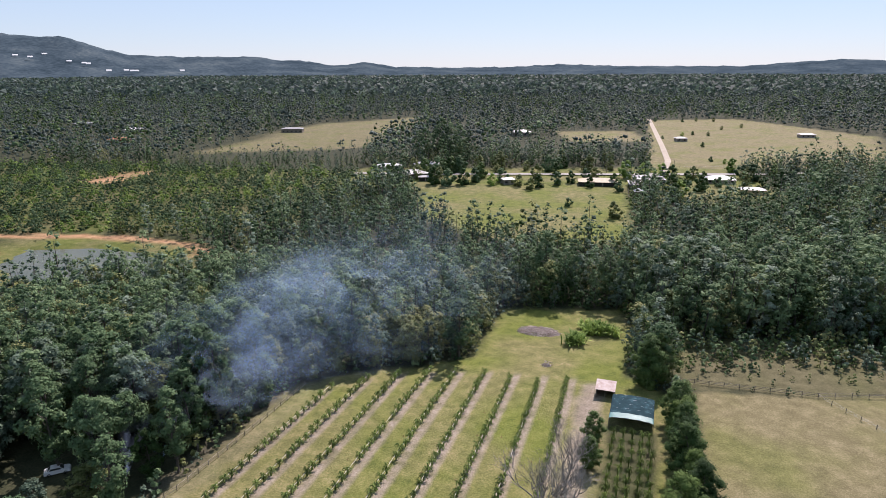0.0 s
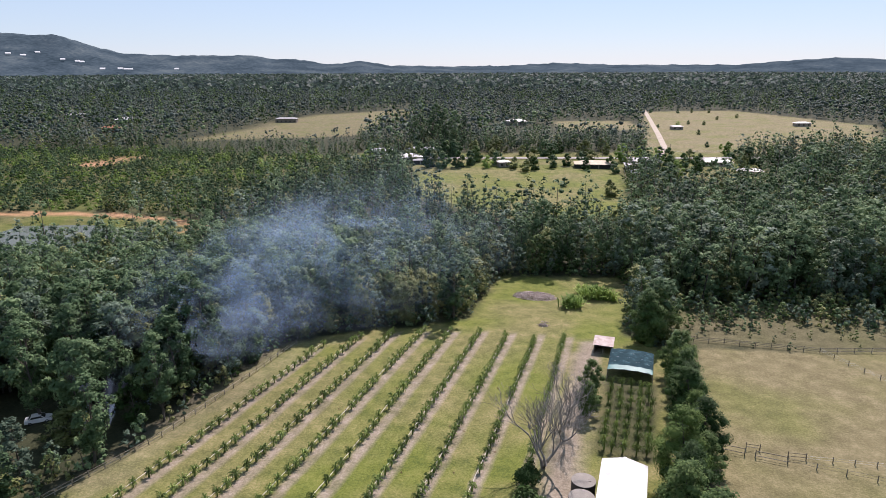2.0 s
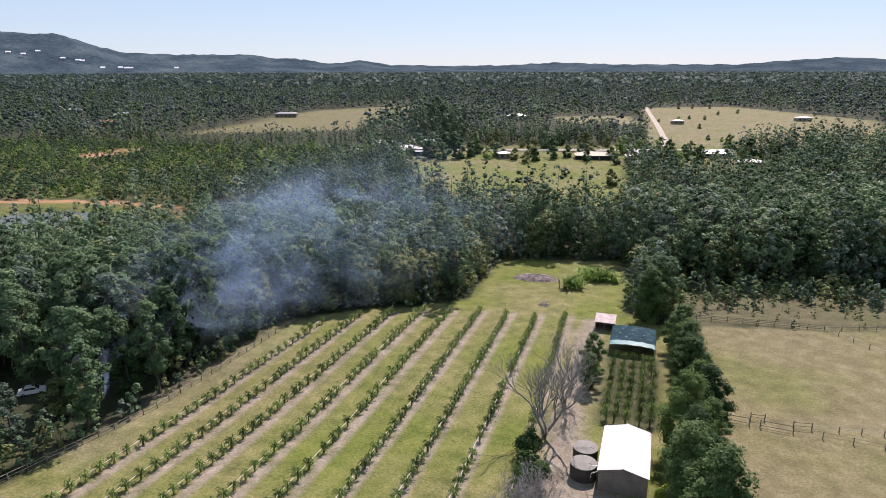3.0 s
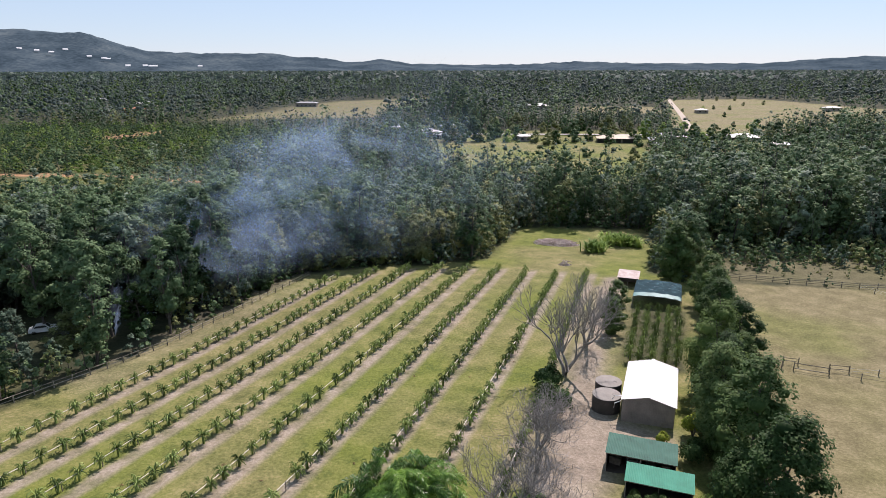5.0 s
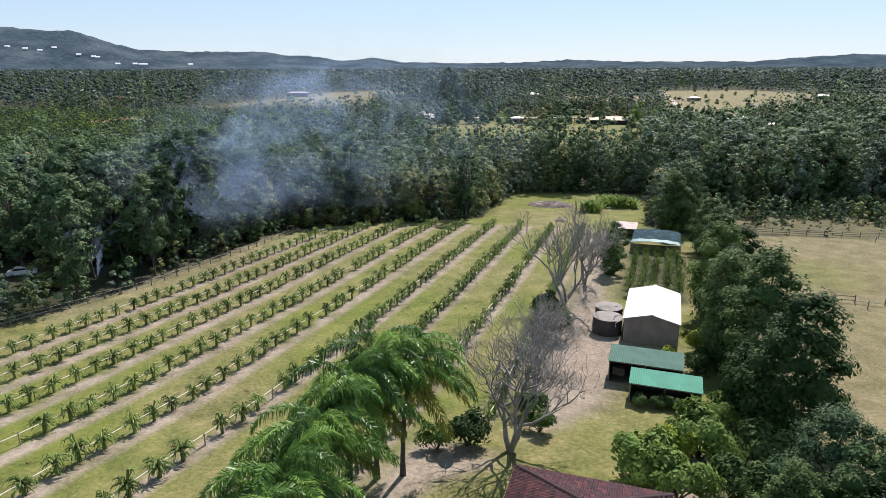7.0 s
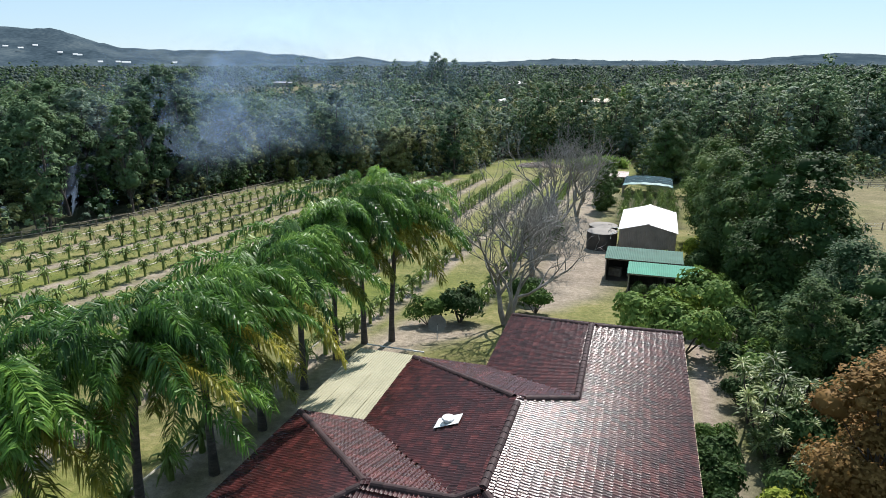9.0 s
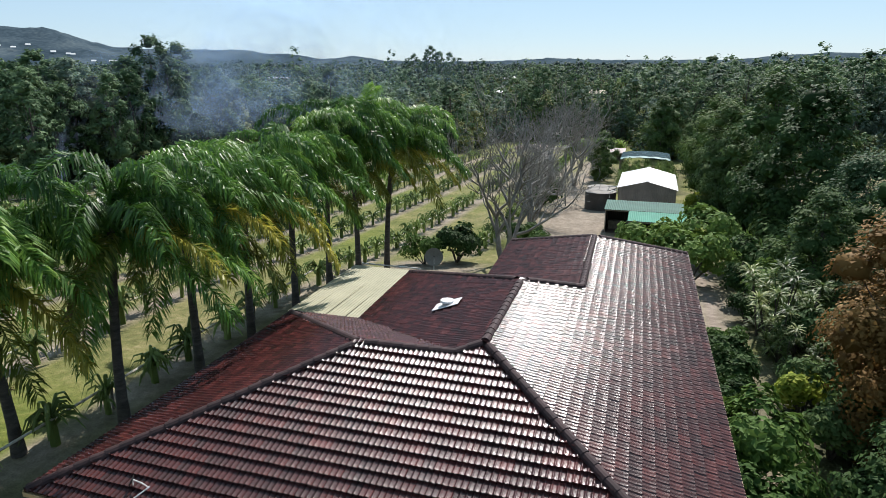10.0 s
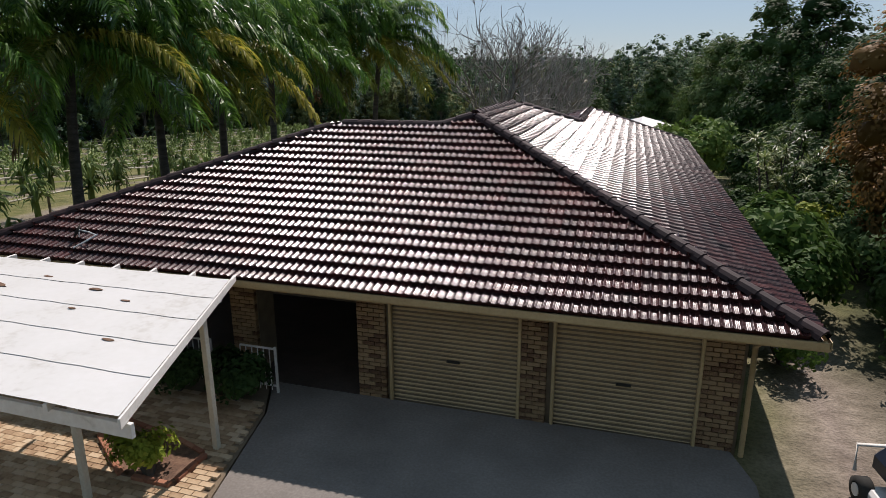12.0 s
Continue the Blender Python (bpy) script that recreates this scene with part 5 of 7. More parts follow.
def build_pergola():
    p = thing("pergola", PLOT, "timber pergola roofed with stained white sheeting", "pergola")
    RR, FR, FL, RL = Vector((-8.25, 13.25, 2.98)), Vector((-6.72, 9.0, 2.88)), Vector((-14.4, 9.1, 2.88)), Vector((-14.4, 13.15, 2.98))
    # sheets laid across, each lapping the next with a small step
    n = 5
    for k in range(n):
        t0, t1 = k / n, (k + 1) / n
        a, b = FR.lerp(RR, t0), FR.lerp(RR, t1)
        c, d = FL.lerp(RL, t0), FL.lerp(RL, t1)
        m = 26
        vs = []
        for i in range(m + 1):
            s = i / m
            q0, q1 = a.lerp(c, s), b.lerp(d, s)
            sag = -0.012 * math.sin(math.pi * ((s * 7) % 1))
            for q, h in ((q0, 0.013), (q0.lerp(q1, .5), 0.010), (q0.lerp(q1, 1.02), 0.003 if k < n - 1 else 0.008)):
                vs.append(q + Vector((0, 0, h + sag)))
        fs = [(3 * i + j, 3 * i + 3 + j, 3 * i + 4 + j, 3 * i + 1 + j) for i in range(m) for j in range(2)]
        part("roof_sheet", data_mesh("roof_sheet", vs, fs, M_SHEETWHITE, shade=True), p)
    # rafters under the sheets, their ends showing at the house side
    for k in range(8):
        s = k / 7
        a, b = FR.lerp(FL, s), RR.lerp(RL, s)
        d = (b - a).normalized()
        L = (b - a).length + 0.32
        yaw = math.degrees(math.atan2(-d.x, d.y))
        mid = a + d * (L / 2)
        part("rafter", box_mesh("rafter", 0.055, L, 0.11, M_WHITE, 0.006), p, pose(mid.x, mid.y, mid.z - 0.135, math.degrees(math.asin(d.z)), 0, yaw))
    for a, b, h in ((FR, FL, 0.19), (RR, RL, 0.16)):
        d = (b - a).normalized()
        ins = 0.12 if a is FR else -0.35
        mid = (a + b) / 2 + Vector((0, ins, 0))
        part("beam", box_mesh("beam", (b - a).length + .1, 0.06, h, M_WHITE, 0.006), p, pose(mid.x, mid.y, mid.z - 0.14 - h, 0, 0, math.degrees(math.atan2(d.y, d.x))))
    d = RR - FR
    part("barge", box_mesh("barge", 0.03, d.length + .1, 0.14, M_WHITE, 0.006), p, pose((RR.x + FR.x) / 2 + .02, (RR.y + FR.y) / 2, (RR.z + FR.z) / 2 - .13, math.degrees(math.asin(d.z / d.length)), 0, math.degrees(math.atan2(-d.x, d.y))))
    # leaves and stains stuck on the sheets
    for u, v, s in ((-12.2, 11.9, .34), (-11.1, 10.9, .14), (-10.2, 12.2, .16), (-9.3, 11.9, .1), (-8.4, 10.6, .12), (-11.6, 12.5, .12), (-9.9, 11.4, .08)):
        t = (v - 9) / 4.2
        ring = [(u + s * math.cos(q) * random.uniform(.7, 1.1), v + s * .35 * math.sin(q) * random.uniform(.7, 1.1)) for q in np.linspace(0, 6, 9)]
        part("leaf_litter", slab("leaf_litter", ring, 2.88 + .1 * t + .002, 2.88 + .1 * t + .014, M_MULCH), p)
    post = box_mesh("post", 0.10, 0.10, 2.42, M_PALEPOST, 0.008)
    for u, v in ((-7.9, 12.0), (-8.95, 10.3), (-13.8, 12.2), (-13.8, 9.4)):
        part("post", post, p, pose(u, v, GROUND, random.uniform(-.6, .6), random.uniform(-.6, .6)))


build_pergola()


# ---- shrubs and near trees ----
def bush_mesh(seed, h, w, n, size, mat, stems=7):
    r = np.random.default_rng(seed)
    pieces, cs, rs = [], [], []
    for i in range(stems):
        a, o = r.uniform(0, 6.28), w * (0.2 + 0.35 * r.random())
        tip = Vector((math.cos(a) * o, math.sin(a) * o, h * r.uniform(.4, .8)))
        pieces.append(tube([(0, 0, -.1), tip * .5 + Vector((0, 0, .1)), tip], [.05, .035, .01], 5))
        cs.append(tuple(tip)), rs.append(w * (.24 + .14 * r.random()))
    lv, lf = leaf_cloud(r, cs, rs, n, size, 0.9)
    lv[:, 2] = np.maximum(lv[:, 2], 0.03)
    tv, tf = join(pieces)
    return data_mesh("stem", tv, tf, M_BARK), array_mesh("foliage", lv, lf, mat)


def plant_bush(kind, u, v, label, category="shrub", s=1.0, turn=0.0, name="shrub", group=""):
    b = thing(name, at_plot(u, v, turn=turn) @ Matrix.Scale(s, 4), label, category, group)
    part("stem", kind[0], b)
    part("foliage", kind[1], b)
    return b


M_MIDGREEN = leafy("mid green leaves", (0.026, 0.054, 0.012), (0.066, 0.115, 0.026), (0.14, 0.20, 0.055))
BIG_DARK = [tree_kind(201, 13, 5.2, 9500, 0.27, M_DEEP, clumps=46, low=0.06, flat=0.9, tri=True, lumps=46, form=ICOSA, lump_size=0.66), tree_kind(202, 12, 4.8, 9500, 0.27, M_DEEP, clumps=44, low=0.06, flat=0.9, tri=True, lumps=44, form=ICOSA, lump_size=0.66)]
ROUND_BRIGHT = tree_kind(203, 12, 4.8, 14000, 0.22, M_MIDGREEN, clumps=40, low=0.08, flat=0.9, tri=True, lumps=40, form=ICOSA, lump_size=0.66)
GREY_SOFT = tree_kind(204, 8.5, 4.2, 15000, 0.15, M_GUM, clumps=40, low=0.08, flat=0.9, tri=True, lumps=40, form=ICOSA, lump_size=0.66)
RUST = tree_kind(205, 7.6, 2.9, 17000, 0.12, M_RUST, clumps=40, low=0.06, flat=0.9, tri=True, lumps=40, form=ICOSA, lump_size=0.66)
for k, u, v, s, lab in [
    (BIG_DARK[1], 9.0, 57.2, 1.05, "large dense dark green mango tree behind the house"),
    (BIG_DARK[0], 8.4, 66.5, 1.1, "large dense dark green mango tree beside the shelters"),
    (BIG_DARK[1], 6.9, 77, 1.0, "dense dark green tree along the paddock boundary"),
    (ROUND_BRIGHT, 6.2, 89, 1.05, "rounded bright green tree beside the steel shed"),
    (BIG_DARK[0], 9.5, 98, 0.85, "dense dark green tree along the paddock boundary"),
    (BIG_DARK[1], 8.4, 109, 0.88, "dense dark green tree along the paddock boundary"),
    (BIG_DARK[0], 8.0, 119, 0.80, "dense dark green tree along the paddock boundary"),
    (BIG_DARK[1], 6.0, 129, 0.85, "dark green tree behind the shade tunnel"),
    (BIG_DARK[0], 0.5, 146, 1.0, "tall dark tree at the end of the lawn"),
    (BIG_DARK[1], 3.5, 151, 1.05, "tall dark tree at the end of the lawn"),
    (BIG_DARK[1], -8.8, 108, 0.56, "dark green rounded tree beside the planted beds"),
    (BIG_DARK[0], -9.2, 116, 0.56, "dark green rounded tree beside the planted beds"),
    (GREY_SOFT, 10.2, 45.5, 0.95, "soft grey green tree in the side garden"),
    (RUST, 6.9, 25.2, 1.08, "bushy tree covered in rust brown blossom"),
    (RUST, 7.9, 29.4, 1.0, "bushy tree covered in rust brown blossom"),
    (BIG_DARK[1], 9.5, 36, 0.62, "dark tree shading the side garden"),
    (BIG_DARK[0], 6.0, 20.6, 0.48, "dark tree shading the side path"),
    (BIG_DARK[1], 5.9, 14.2, 0.42, "dark tree shading the side path"),
    (BIG_DARK[0], 7.2, 40.5, 0.52, "dark tree shading the side garden"),
    (BIG_DARK[1], 9.6, 23.0, 0.55, "dark tree shading the side path"),
    (BIG_DARK[1], 5.7, 17.4, 0.42, "dark tree shading the side path"),
    (BIG_DARK[0], 6.4, 10.6, 0.40, "dark tree shading the side path"),
    (BIG_DARK[0], 11.8, 39.0, 0.75, "dark tree behind the side garden"),
    (BIG_DARK[1], 11.5, 33.0, 0.70, "dark tree behind the side garden"),
    (BIG_DARK[0], 6.0, 72.0, 0.7, "mid green tree along the paddock boundary"),
    (BIG_DARK[0], 7.0, 83.0, 0.85, "dense dark green tree along the paddock boundary"),
    (BIG_DARK[1], 6.6, 61.5, 0.6, "dense dark green tree along the paddock boundary"),
    (BIG_DARK[1], 9.6, 92.5, 0.70, "dense dark green tree along the paddock boundary"),
    (ROUND_BRIGHT, 9.0, 104.0, 0.74, "mid green tree along the paddock boundary"),
    (BIG_DARK[0], 8.2, 114.0, 0.74, "dense dark green tree along the paddock boundary"),
    (ROUND_BRIGHT, 7.2, 124.0, 0.74, "mid green tree along the paddock boundary"),
]:
    plant_tree(k, at_plot(u, v, turn=(u * 53 + v * 17) % 360) @ Matrix.Scale(s, 4), lab)

M_SHRUB = leafy("shrub leaves", (0.034, 0.076, 0.016), (0.088, 0.155, 0.033), (0.200, 0.290, 0.070))
SHRUB = [bush_mesh(301, 2.3, 2.2, 2200, .16, M_DEEP), bush_mesh(302, 2.0, 2.0, 2200, .15, M_SHRUB), bush_mesh(303, 2.4, 2.0, 2200, .18, M_CROTON)]
for k, u, v, s, lab in [
    (0, 1.9, 27.0, 0.85, "dark green shrub against the house wall"), (1, 2.3, 23.4, 1.25, "tall green shrub against the house wall"), (0, 2.0, 29.6, 0.85, "dark green shrub against the house wall"),
    (1, 2.2, 20.9, 1.0, "green shrub against the house wall"), (1, 2.3, 33.0, 0.7, "green shrub against the house wall"),
    (1, -1.0, 47.0, 1.7, "tall leafy green shrub behind the house"), (2, 1.5, 50.5, 1.3, "tall yellow green shrub behind the house"), (1, 1.4, 45.0, 1.6, "leafy green shrub behind the house"), (1, 3.0, 51.6, 1.9, "tall leafy green shrub behind the house"),
    (1, 5.6, 37.0, 1.0, "leafy green shrub beside the path"), (2, 4.6, 28.0, 0.8, "yellow green shrub under the trees"), (1, 5.0, 40.5, 1.2, "leafy green shrub beside the path"),
    (0, 5.4, 29.2, 1.0, "dark green shrub beside the path"), (0, 6.2, 33.6, 1.2, "dark green shrub behind the cane plants"), (0, 5.0, 25.6, 0.9, "dark green shrub beside the path"), (0, 5.2, 21.5, 0.9, "dark green shrub beside the path"), (0, 4.8, 17.6, 0.8, "dark green shrub beside the path"), (0, 6.4, 18.4, 1.1, "dark green shrub under the trees"), (0, 6.8, 27.4, 1.3, "dark green shrub under the trees"), (0, 4.6, 41.0, 1.1, "dark green shrub beside the path"), (0, 5.2, 46.5, 1.4, "dark green shrub under the trees"), (0, 3.9, 38.4, 0.7, "low dark shrub beside the path"),
    (0, 2.2, 31.4, 0.8, "dark green shrub against the house wall"), (1, 1.9, 18.4, 0.55, "low green weeds against the house wall"), (0, 8.6, 36.0, 1.4, "dark green shrub under the trees"), (0, 7.6, 44.0, 1.5, "dark green shrub under the trees"), (0, 4.4, 14.0, 0.55, "low dark weeds beside the path"), (0, 5.6, 12.0, 0.6, "low dark weeds beside the path"),
    (0, 7.5, 52.0, 1.6, "dark green shrub under the trees"), (1, 5.0, 58.5, 1.2, "green shrub beside the shelters"), (2, 3.8, 76.0, 1.1, "yellow flowering shrub beside the shed"),
    (0, 3.6, 70.5, 1.2, "dark shrub at the end of the shelter"), (0, -14.5, 47.5, 1.3, "round dark green citrus bush"), (1, -16.6, 46.2, 1.0, "open leafy shrub beside the palms"),
    (0, -13.2, 76.0, 1.9, "dark green spreading shrub beside the bare trees"), (0, -14.8, 83.0, 1.5, "dark green shrub beside the bare trees"), (1, -9.5, 52.0, 1.0, "green shrub at the foot of the bare tree"), (0, -10.8, 55.0, 1.1, "green shrub below the bare tree"),
    (2, 0.6, 72.5, 0.7, "low yellow green shrub between the sheds"), (0, 1.4, 60.4, 0.62, "dark shrub in front of the shelter"), (0, -0.2, 60.3, 0.58, "dark shrub in front of the shelter"), (0, -1.8, 60.4, 0.6, "dark shrub in front of the shelter"), (0, 2.9, 60.5, 0.62, "dark shrub in front of the shelter"),
]:
    plant_bush(SHRUB[k], u, v, lab, s=s, turn=(u * 71 + v * 31) % 360)
plant_bush(bush_mesh(310, 0.8, 0.85, 1200, .07, M_CROTON), -8.45, 11.05, "small yellow green variegated shrub in the garden bed")


# ---- tall strappy plants beside the path ----
def dracaena_mesh(seed, mat):
    """A rosette of stiff sword leaves on top of a thin cane, base at the origin, one metre up."""
    r = np.random.default_rng(seed)
    vs, fs = [], []
    for i in range(46):
        a, e = r.uniform(0, 6.28), r.uniform(-.35, 1.2)
        d = np.array([math.cos(a) * math.cos(e), math.sin(a) * math.cos(e), math.sin(e)])
        s = np.array([-math.sin(a), math.cos(a), 0]) * 0.035
        L, p = r.uniform(.45, .75), np.array([0, 0, r.uniform(-.15, .12)])
        q1, q2 = p + d * L * .5, p + d * L * .95 + np.array([0, 0, -.22 * L])
        o = len(vs)
        vs += [tuple(p - s * .6), tuple(p + s * .6), tuple(q1 + s), tuple(q1 - s), tuple(q2)]
        fs += [(o, o + 1, o + 2, o + 3), (o + 3, o + 2, o + 4)]
    return data_mesh("rosette", vs, fs, mat)


M_SWORD = leafy("pale edged sword leaves", (0.035, 0.07, 0.018), (0.13, 0.19, 0.055), (0.38, 0.42, 0.17), 0.45, 0.35, 0.35)
ROSETTES = [dracaena_mesh(330 + k, M_SWORD) for k in range(3)]
dr = np.random.default_rng(33)
for u, v, s in [(4.3, 34.2, 1.0), (4.9, 35.2, 1.15), (5.4, 34.0, 0.95), (4.6, 33.2, .85), (5.9, 35.4, 1.05), (4.2, 36.4, 1.1), (5.2, 36.8, 1.2), (5.9, 33.2, .7), (4.7, 32.2, .7), (5.3, 30.8, .7)]:
    d = thing("dracaena", at_plot(u, v, turn=dr.uniform(0, 360)) @ Matrix.Scale(s, 4), "leaning cane plant with pale edged sword leaves beside the path", "plant", "cane plants by the path")
    for i in range(7):
        b = dr.uniform(0, 6.28)
        tip = Vector((math.cos(b) * dr.uniform(.2, .7), math.sin(b) * dr.uniform(.2, .7), 0.5 + 0.42 * i))
        part("cane", data_mesh("cane", *tube([(0, 0, -.05), tip * .5 + Vector((0, 0, .15)), tip], [.035, .03, .022], 5), M_BARK), d)
        part("rosette", ROSETTES[i % 3], d, pose(tip.x, tip.y, tip.z, 0, 0, dr.uniform(0, 360)))["kind"] = "stuff"


# ---- bare trees ----
def bare_tree(u, v, height, seed, spread, label, twigs=5):
    r = np.random.default_rng(seed)
    t = thing("bare_tree", at_plot(u, v), label, "bare tree", "leafless trees")
    big, fine = [], []

    def grow(p, d, L, rad, depth):
        pts, rr = limb(r, p, d, L, rad, 4 if depth < 3 else 3, 0.34, 0.09)
        (big if depth < 3 else fine).append(tube(pts, [max(q, .012) for q in rr], 7 if depth == 0 else (5 if depth < 3 else 3)))
        if depth >= 5:
            return
        n = (4, 4, 3, 3, 2)[depth]
        for i in range(n):
            k = r.uniform(.35, 1.0)
            q = pts[0].lerp(pts[-1], k) if len(pts) < 3 else pts[min(len(pts) - 1, 1 + int(k * (len(pts) - 1)))]
            axis = Vector(r.normal(size=3)).normalized()
            nd = (pts[-1] - pts[-2]).normalized() * 0.75 + axis * 0.75 * spread + Vector((0, 0, 0.18))
            grow(q, nd, L * r.uniform(.55, .78), max(rad * r.uniform(.45, .6), .02), depth + 1)

    for i in range(3):
        a = i * 2.1 + r.random()
        grow(Vector((0, 0, -.1)), Vector((math.cos(a) * .42 * spread, math.sin(a) * .42 * spread, 1)), height * .44, height * .020 + .05, 0)
    v1, f1 = join(big)
    v2, f2 = join(fine)
    part("limb_frame", data_mesh("limb_frame", v1, f1, M_PALEBARK, shade=True), t)
    tw = part("twig_mass", data_mesh("twig_mass", v2, f2, M_PALEBARK), t)
    tw["kind"] = "stuff"


bare_tree(-11.0, 47.8, 11.0, 401, 1.0, "leafless grey tree with spreading limbs behind the house")
bare_tree(-11.8, 62.5, 8.5, 402, 1.25, "low spreading leafless grey tree with dense twigs")
bare_tree(-12.6, 68.0, 8.0, 405, 1.25, "low spreading leafless grey tree with dense twigs")
bare_tree(-13.3, 88.5, 14.0, 403, 0.75, "tall leafless tree with upright limbs")
bare_tree(-12.0, 101.0, 11.0, 404, 0.85, "bushy leafless grey tree beside the lane")


# ---- the far end of the lawn ----
def build_hut():
    u0, u1, v0, v1 = -10.4, -6.4, 136.8, 140.6
    z = float(level(-8.4, 138.5))
    h = thing("hut", at_plot(0, 0, z), "small timber hut with a rusty white sheet roof", "hut")
    part("roof_sheet", sheet("roof_sheet", (u0 - .2, v0 - .3, 2.1), (u1 + .2, v0 - .3, 2.1), (u1 + .2, v1 + .2, 2.6), (u0 - .2, v1 + .2, 2.6), M_RUSTSHEET), h)
    for a, b, z1 in (((u0, v1), (u0, v0), 2.1), ((u1, v0), (u1, v1), 2.1), ((u1, v1), (u0, v1), 2.5)):
        part("wall", ribbed("wall", a, b, -.3, z1, M_SHEDWALL), h)
    for u in (u0 + .1, (u0 + u1) / 2, u1 - .1):
        part("post", box_mesh("post", .1, .1, 2.3, M_TIMBER), h, pose(u, v0, -.25))


M_RUSTSHEET = material("rusty white sheet", [(0.3, (0.18, 0.10, 0.07)), (0.45, (0.32, 0.25, 0.225)), (0.7, (0.46, 0.41, 0.39))], 0.9, 6, 0.6, 0.2)
build_hut()


def build_tunnel():
    """Arched shade tunnel with dark mesh and a pale front edge."""
    u0, u1, v0, v1 = -6.6, 2.2, 124.5, 134.5
    z = float(level(-2, 129))
    t = thing("shade_tunnel", at_plot(0, 0, z), "low arched dark green shade cloth tunnel with a pale front", "shade tunnel")
    n, k = 20, 10
    vs, fs = [], []
    for j in range(k + 1):
        v = v0 + (v1 - v0) * j / k
        for i in range(n + 1):
            a = math.pi * i / n
            vs.append(((u0 + u1) / 2 - math.cos(a) * (u1 - u0) / 2, v, 2.0 + 0.5 * math.sin(a) + 0.06 * math.sin(i * 1.7 + j * 2.3)))
    for j in range(k):
        for i in range(n):
            o = j * (n + 1) + i
            fs.append((o, o + 1, o + n + 2, o + n + 1))
    part("cloth", data_mesh("cloth", vs, fs, [M_CLOTH, M_CLOTHPALE], [0 if j > 1 else 1 for j in range(k) for i in range(n)], True), t)
    for j in range(0, k + 1, 2):
        v = v0 + (v1 - v0) * j / k
        tv, tf = tube([((u0 + u1) / 2 - math.cos(math.pi * i / 12) * (u1 - u0) / 2, v, 1.95 + 0.5 * math.sin(math.pi * i / 12)) for i in range(13)], [.03] * 13, 5)
        part("hoop", data_mesh("hoop", tv, tf, M_IRON), t)
        for u in (u0, u1):
            part("post", box_mesh("post", .08, .08, 2.4, M_TIMBER), t, pose(u, v, -.4))


M_CLOTH = material("dark shade cloth", [(0.3, (0.008, 0.024, 0.030)), (0.55, (0.018, 0.045, 0.055)), (0.66, (0.05, 0.11, 0.13)), (0.8, (0.16, 0.25, 0.28))], 0.7, 5, 0.92, 0.2, spec=0.08)
M_CLOTHPALE = material("pale green cloth", [(0.3, (0.04, 0.12, 0.11)), (0.55, (0.09, 0.20, 0.19)), (0.8, (0.30, 0.42, 0.40))], 0.8, 6, 0.5, 0.2)
build_tunnel()

# planted beds between tunnel and shed
BED_PLANT = [data_mesh("pitaya", *pitaya_mesh(500 + s, 30, 1.6), M_PITAYA) for s in range(3)]
for j in range(8):
    for i in range(5):
        u, v = -5.2 + i * 1.75 + random.uniform(-.3, .3), 97 + j * 3.3 + random.uniform(-.4, .4)
        ob = new("pitaya_plant", BED_PLANT[(i + j) % 3])
        ob.matrix_world = at_plot(u, v, turn=random.uniform(0, 360)) @ Matrix.Scale(random.uniform(1.05, 1.4), 4)
        tagged(ob, "dragon fruit plant on a post in the shaded bed", "plant", "shaded bed plants")

# clumps of banana-like strap leaves and the heap of cut branches on the lawn
def strap_mesh(seed, n=85):
    """Broad strap leaves that rise from the ground and bend over at their tips."""
    r = np.random.default_rng(seed)
    vs, fs = [], []
    for i in range(n):
        a, e = r.uniform(0, 6.28), r.uniform(.55, 1.5)
        d = np.array([math.cos(a) * math.cos(e), math.sin(a) * math.cos(e), math.sin(e)])
        s = np.array([-math.sin(a), math.cos(a), 0]) * 0.085
        L, p = r.uniform(1.2, 2.1), np.array([r.normal() * .35, r.normal() * .35, 0.0])
        q1, q2 = p + d * L * .55, p + d * L * .9 + np.array([math.cos(a) * .2, math.sin(a) * .2, -.15 * L])
        o = len(vs)
        vs += [tuple(p - s * .7), tuple(p + s * .7), tuple(q1 + s), tuple(q1 - s), tuple(q2)]
        fs += [(o, o + 1, o + 2, o + 3), (o + 3, o + 2, o + 4)]
    return data_mesh("strap", vs, fs, M_BRIGHT)


STRAP, STRAP2 = strap_mesh(520), strap_mesh(521)
for k, (u, v, s) in enumerate([(-20.0, 167.5, 2.2), (-18.2, 168.5, 2.0), (-19.3, 170.6, 2.2), (-15.4, 179.0, 2.3), (-13.2, 178.0, 2.4), (-11.2, 179.2, 2.2), (-17.4, 181.0, 2.2), (-14.0, 181.6, 2.2), (-9.4, 178.0, 2.0), (-16.4, 176.8, 1.9)]):
    ob = new("strap_clump", STRAP if k % 2 else STRAP2)
    ob.matrix_world = at_plot(u, v, turn=k * 70) @ Matrix.Diagonal((s * 1.1, s * 1.1, s, 1))
    tagged(ob, "clump of tall strap leaved green plants on the lawn", "plant", "strap leaved clumps")


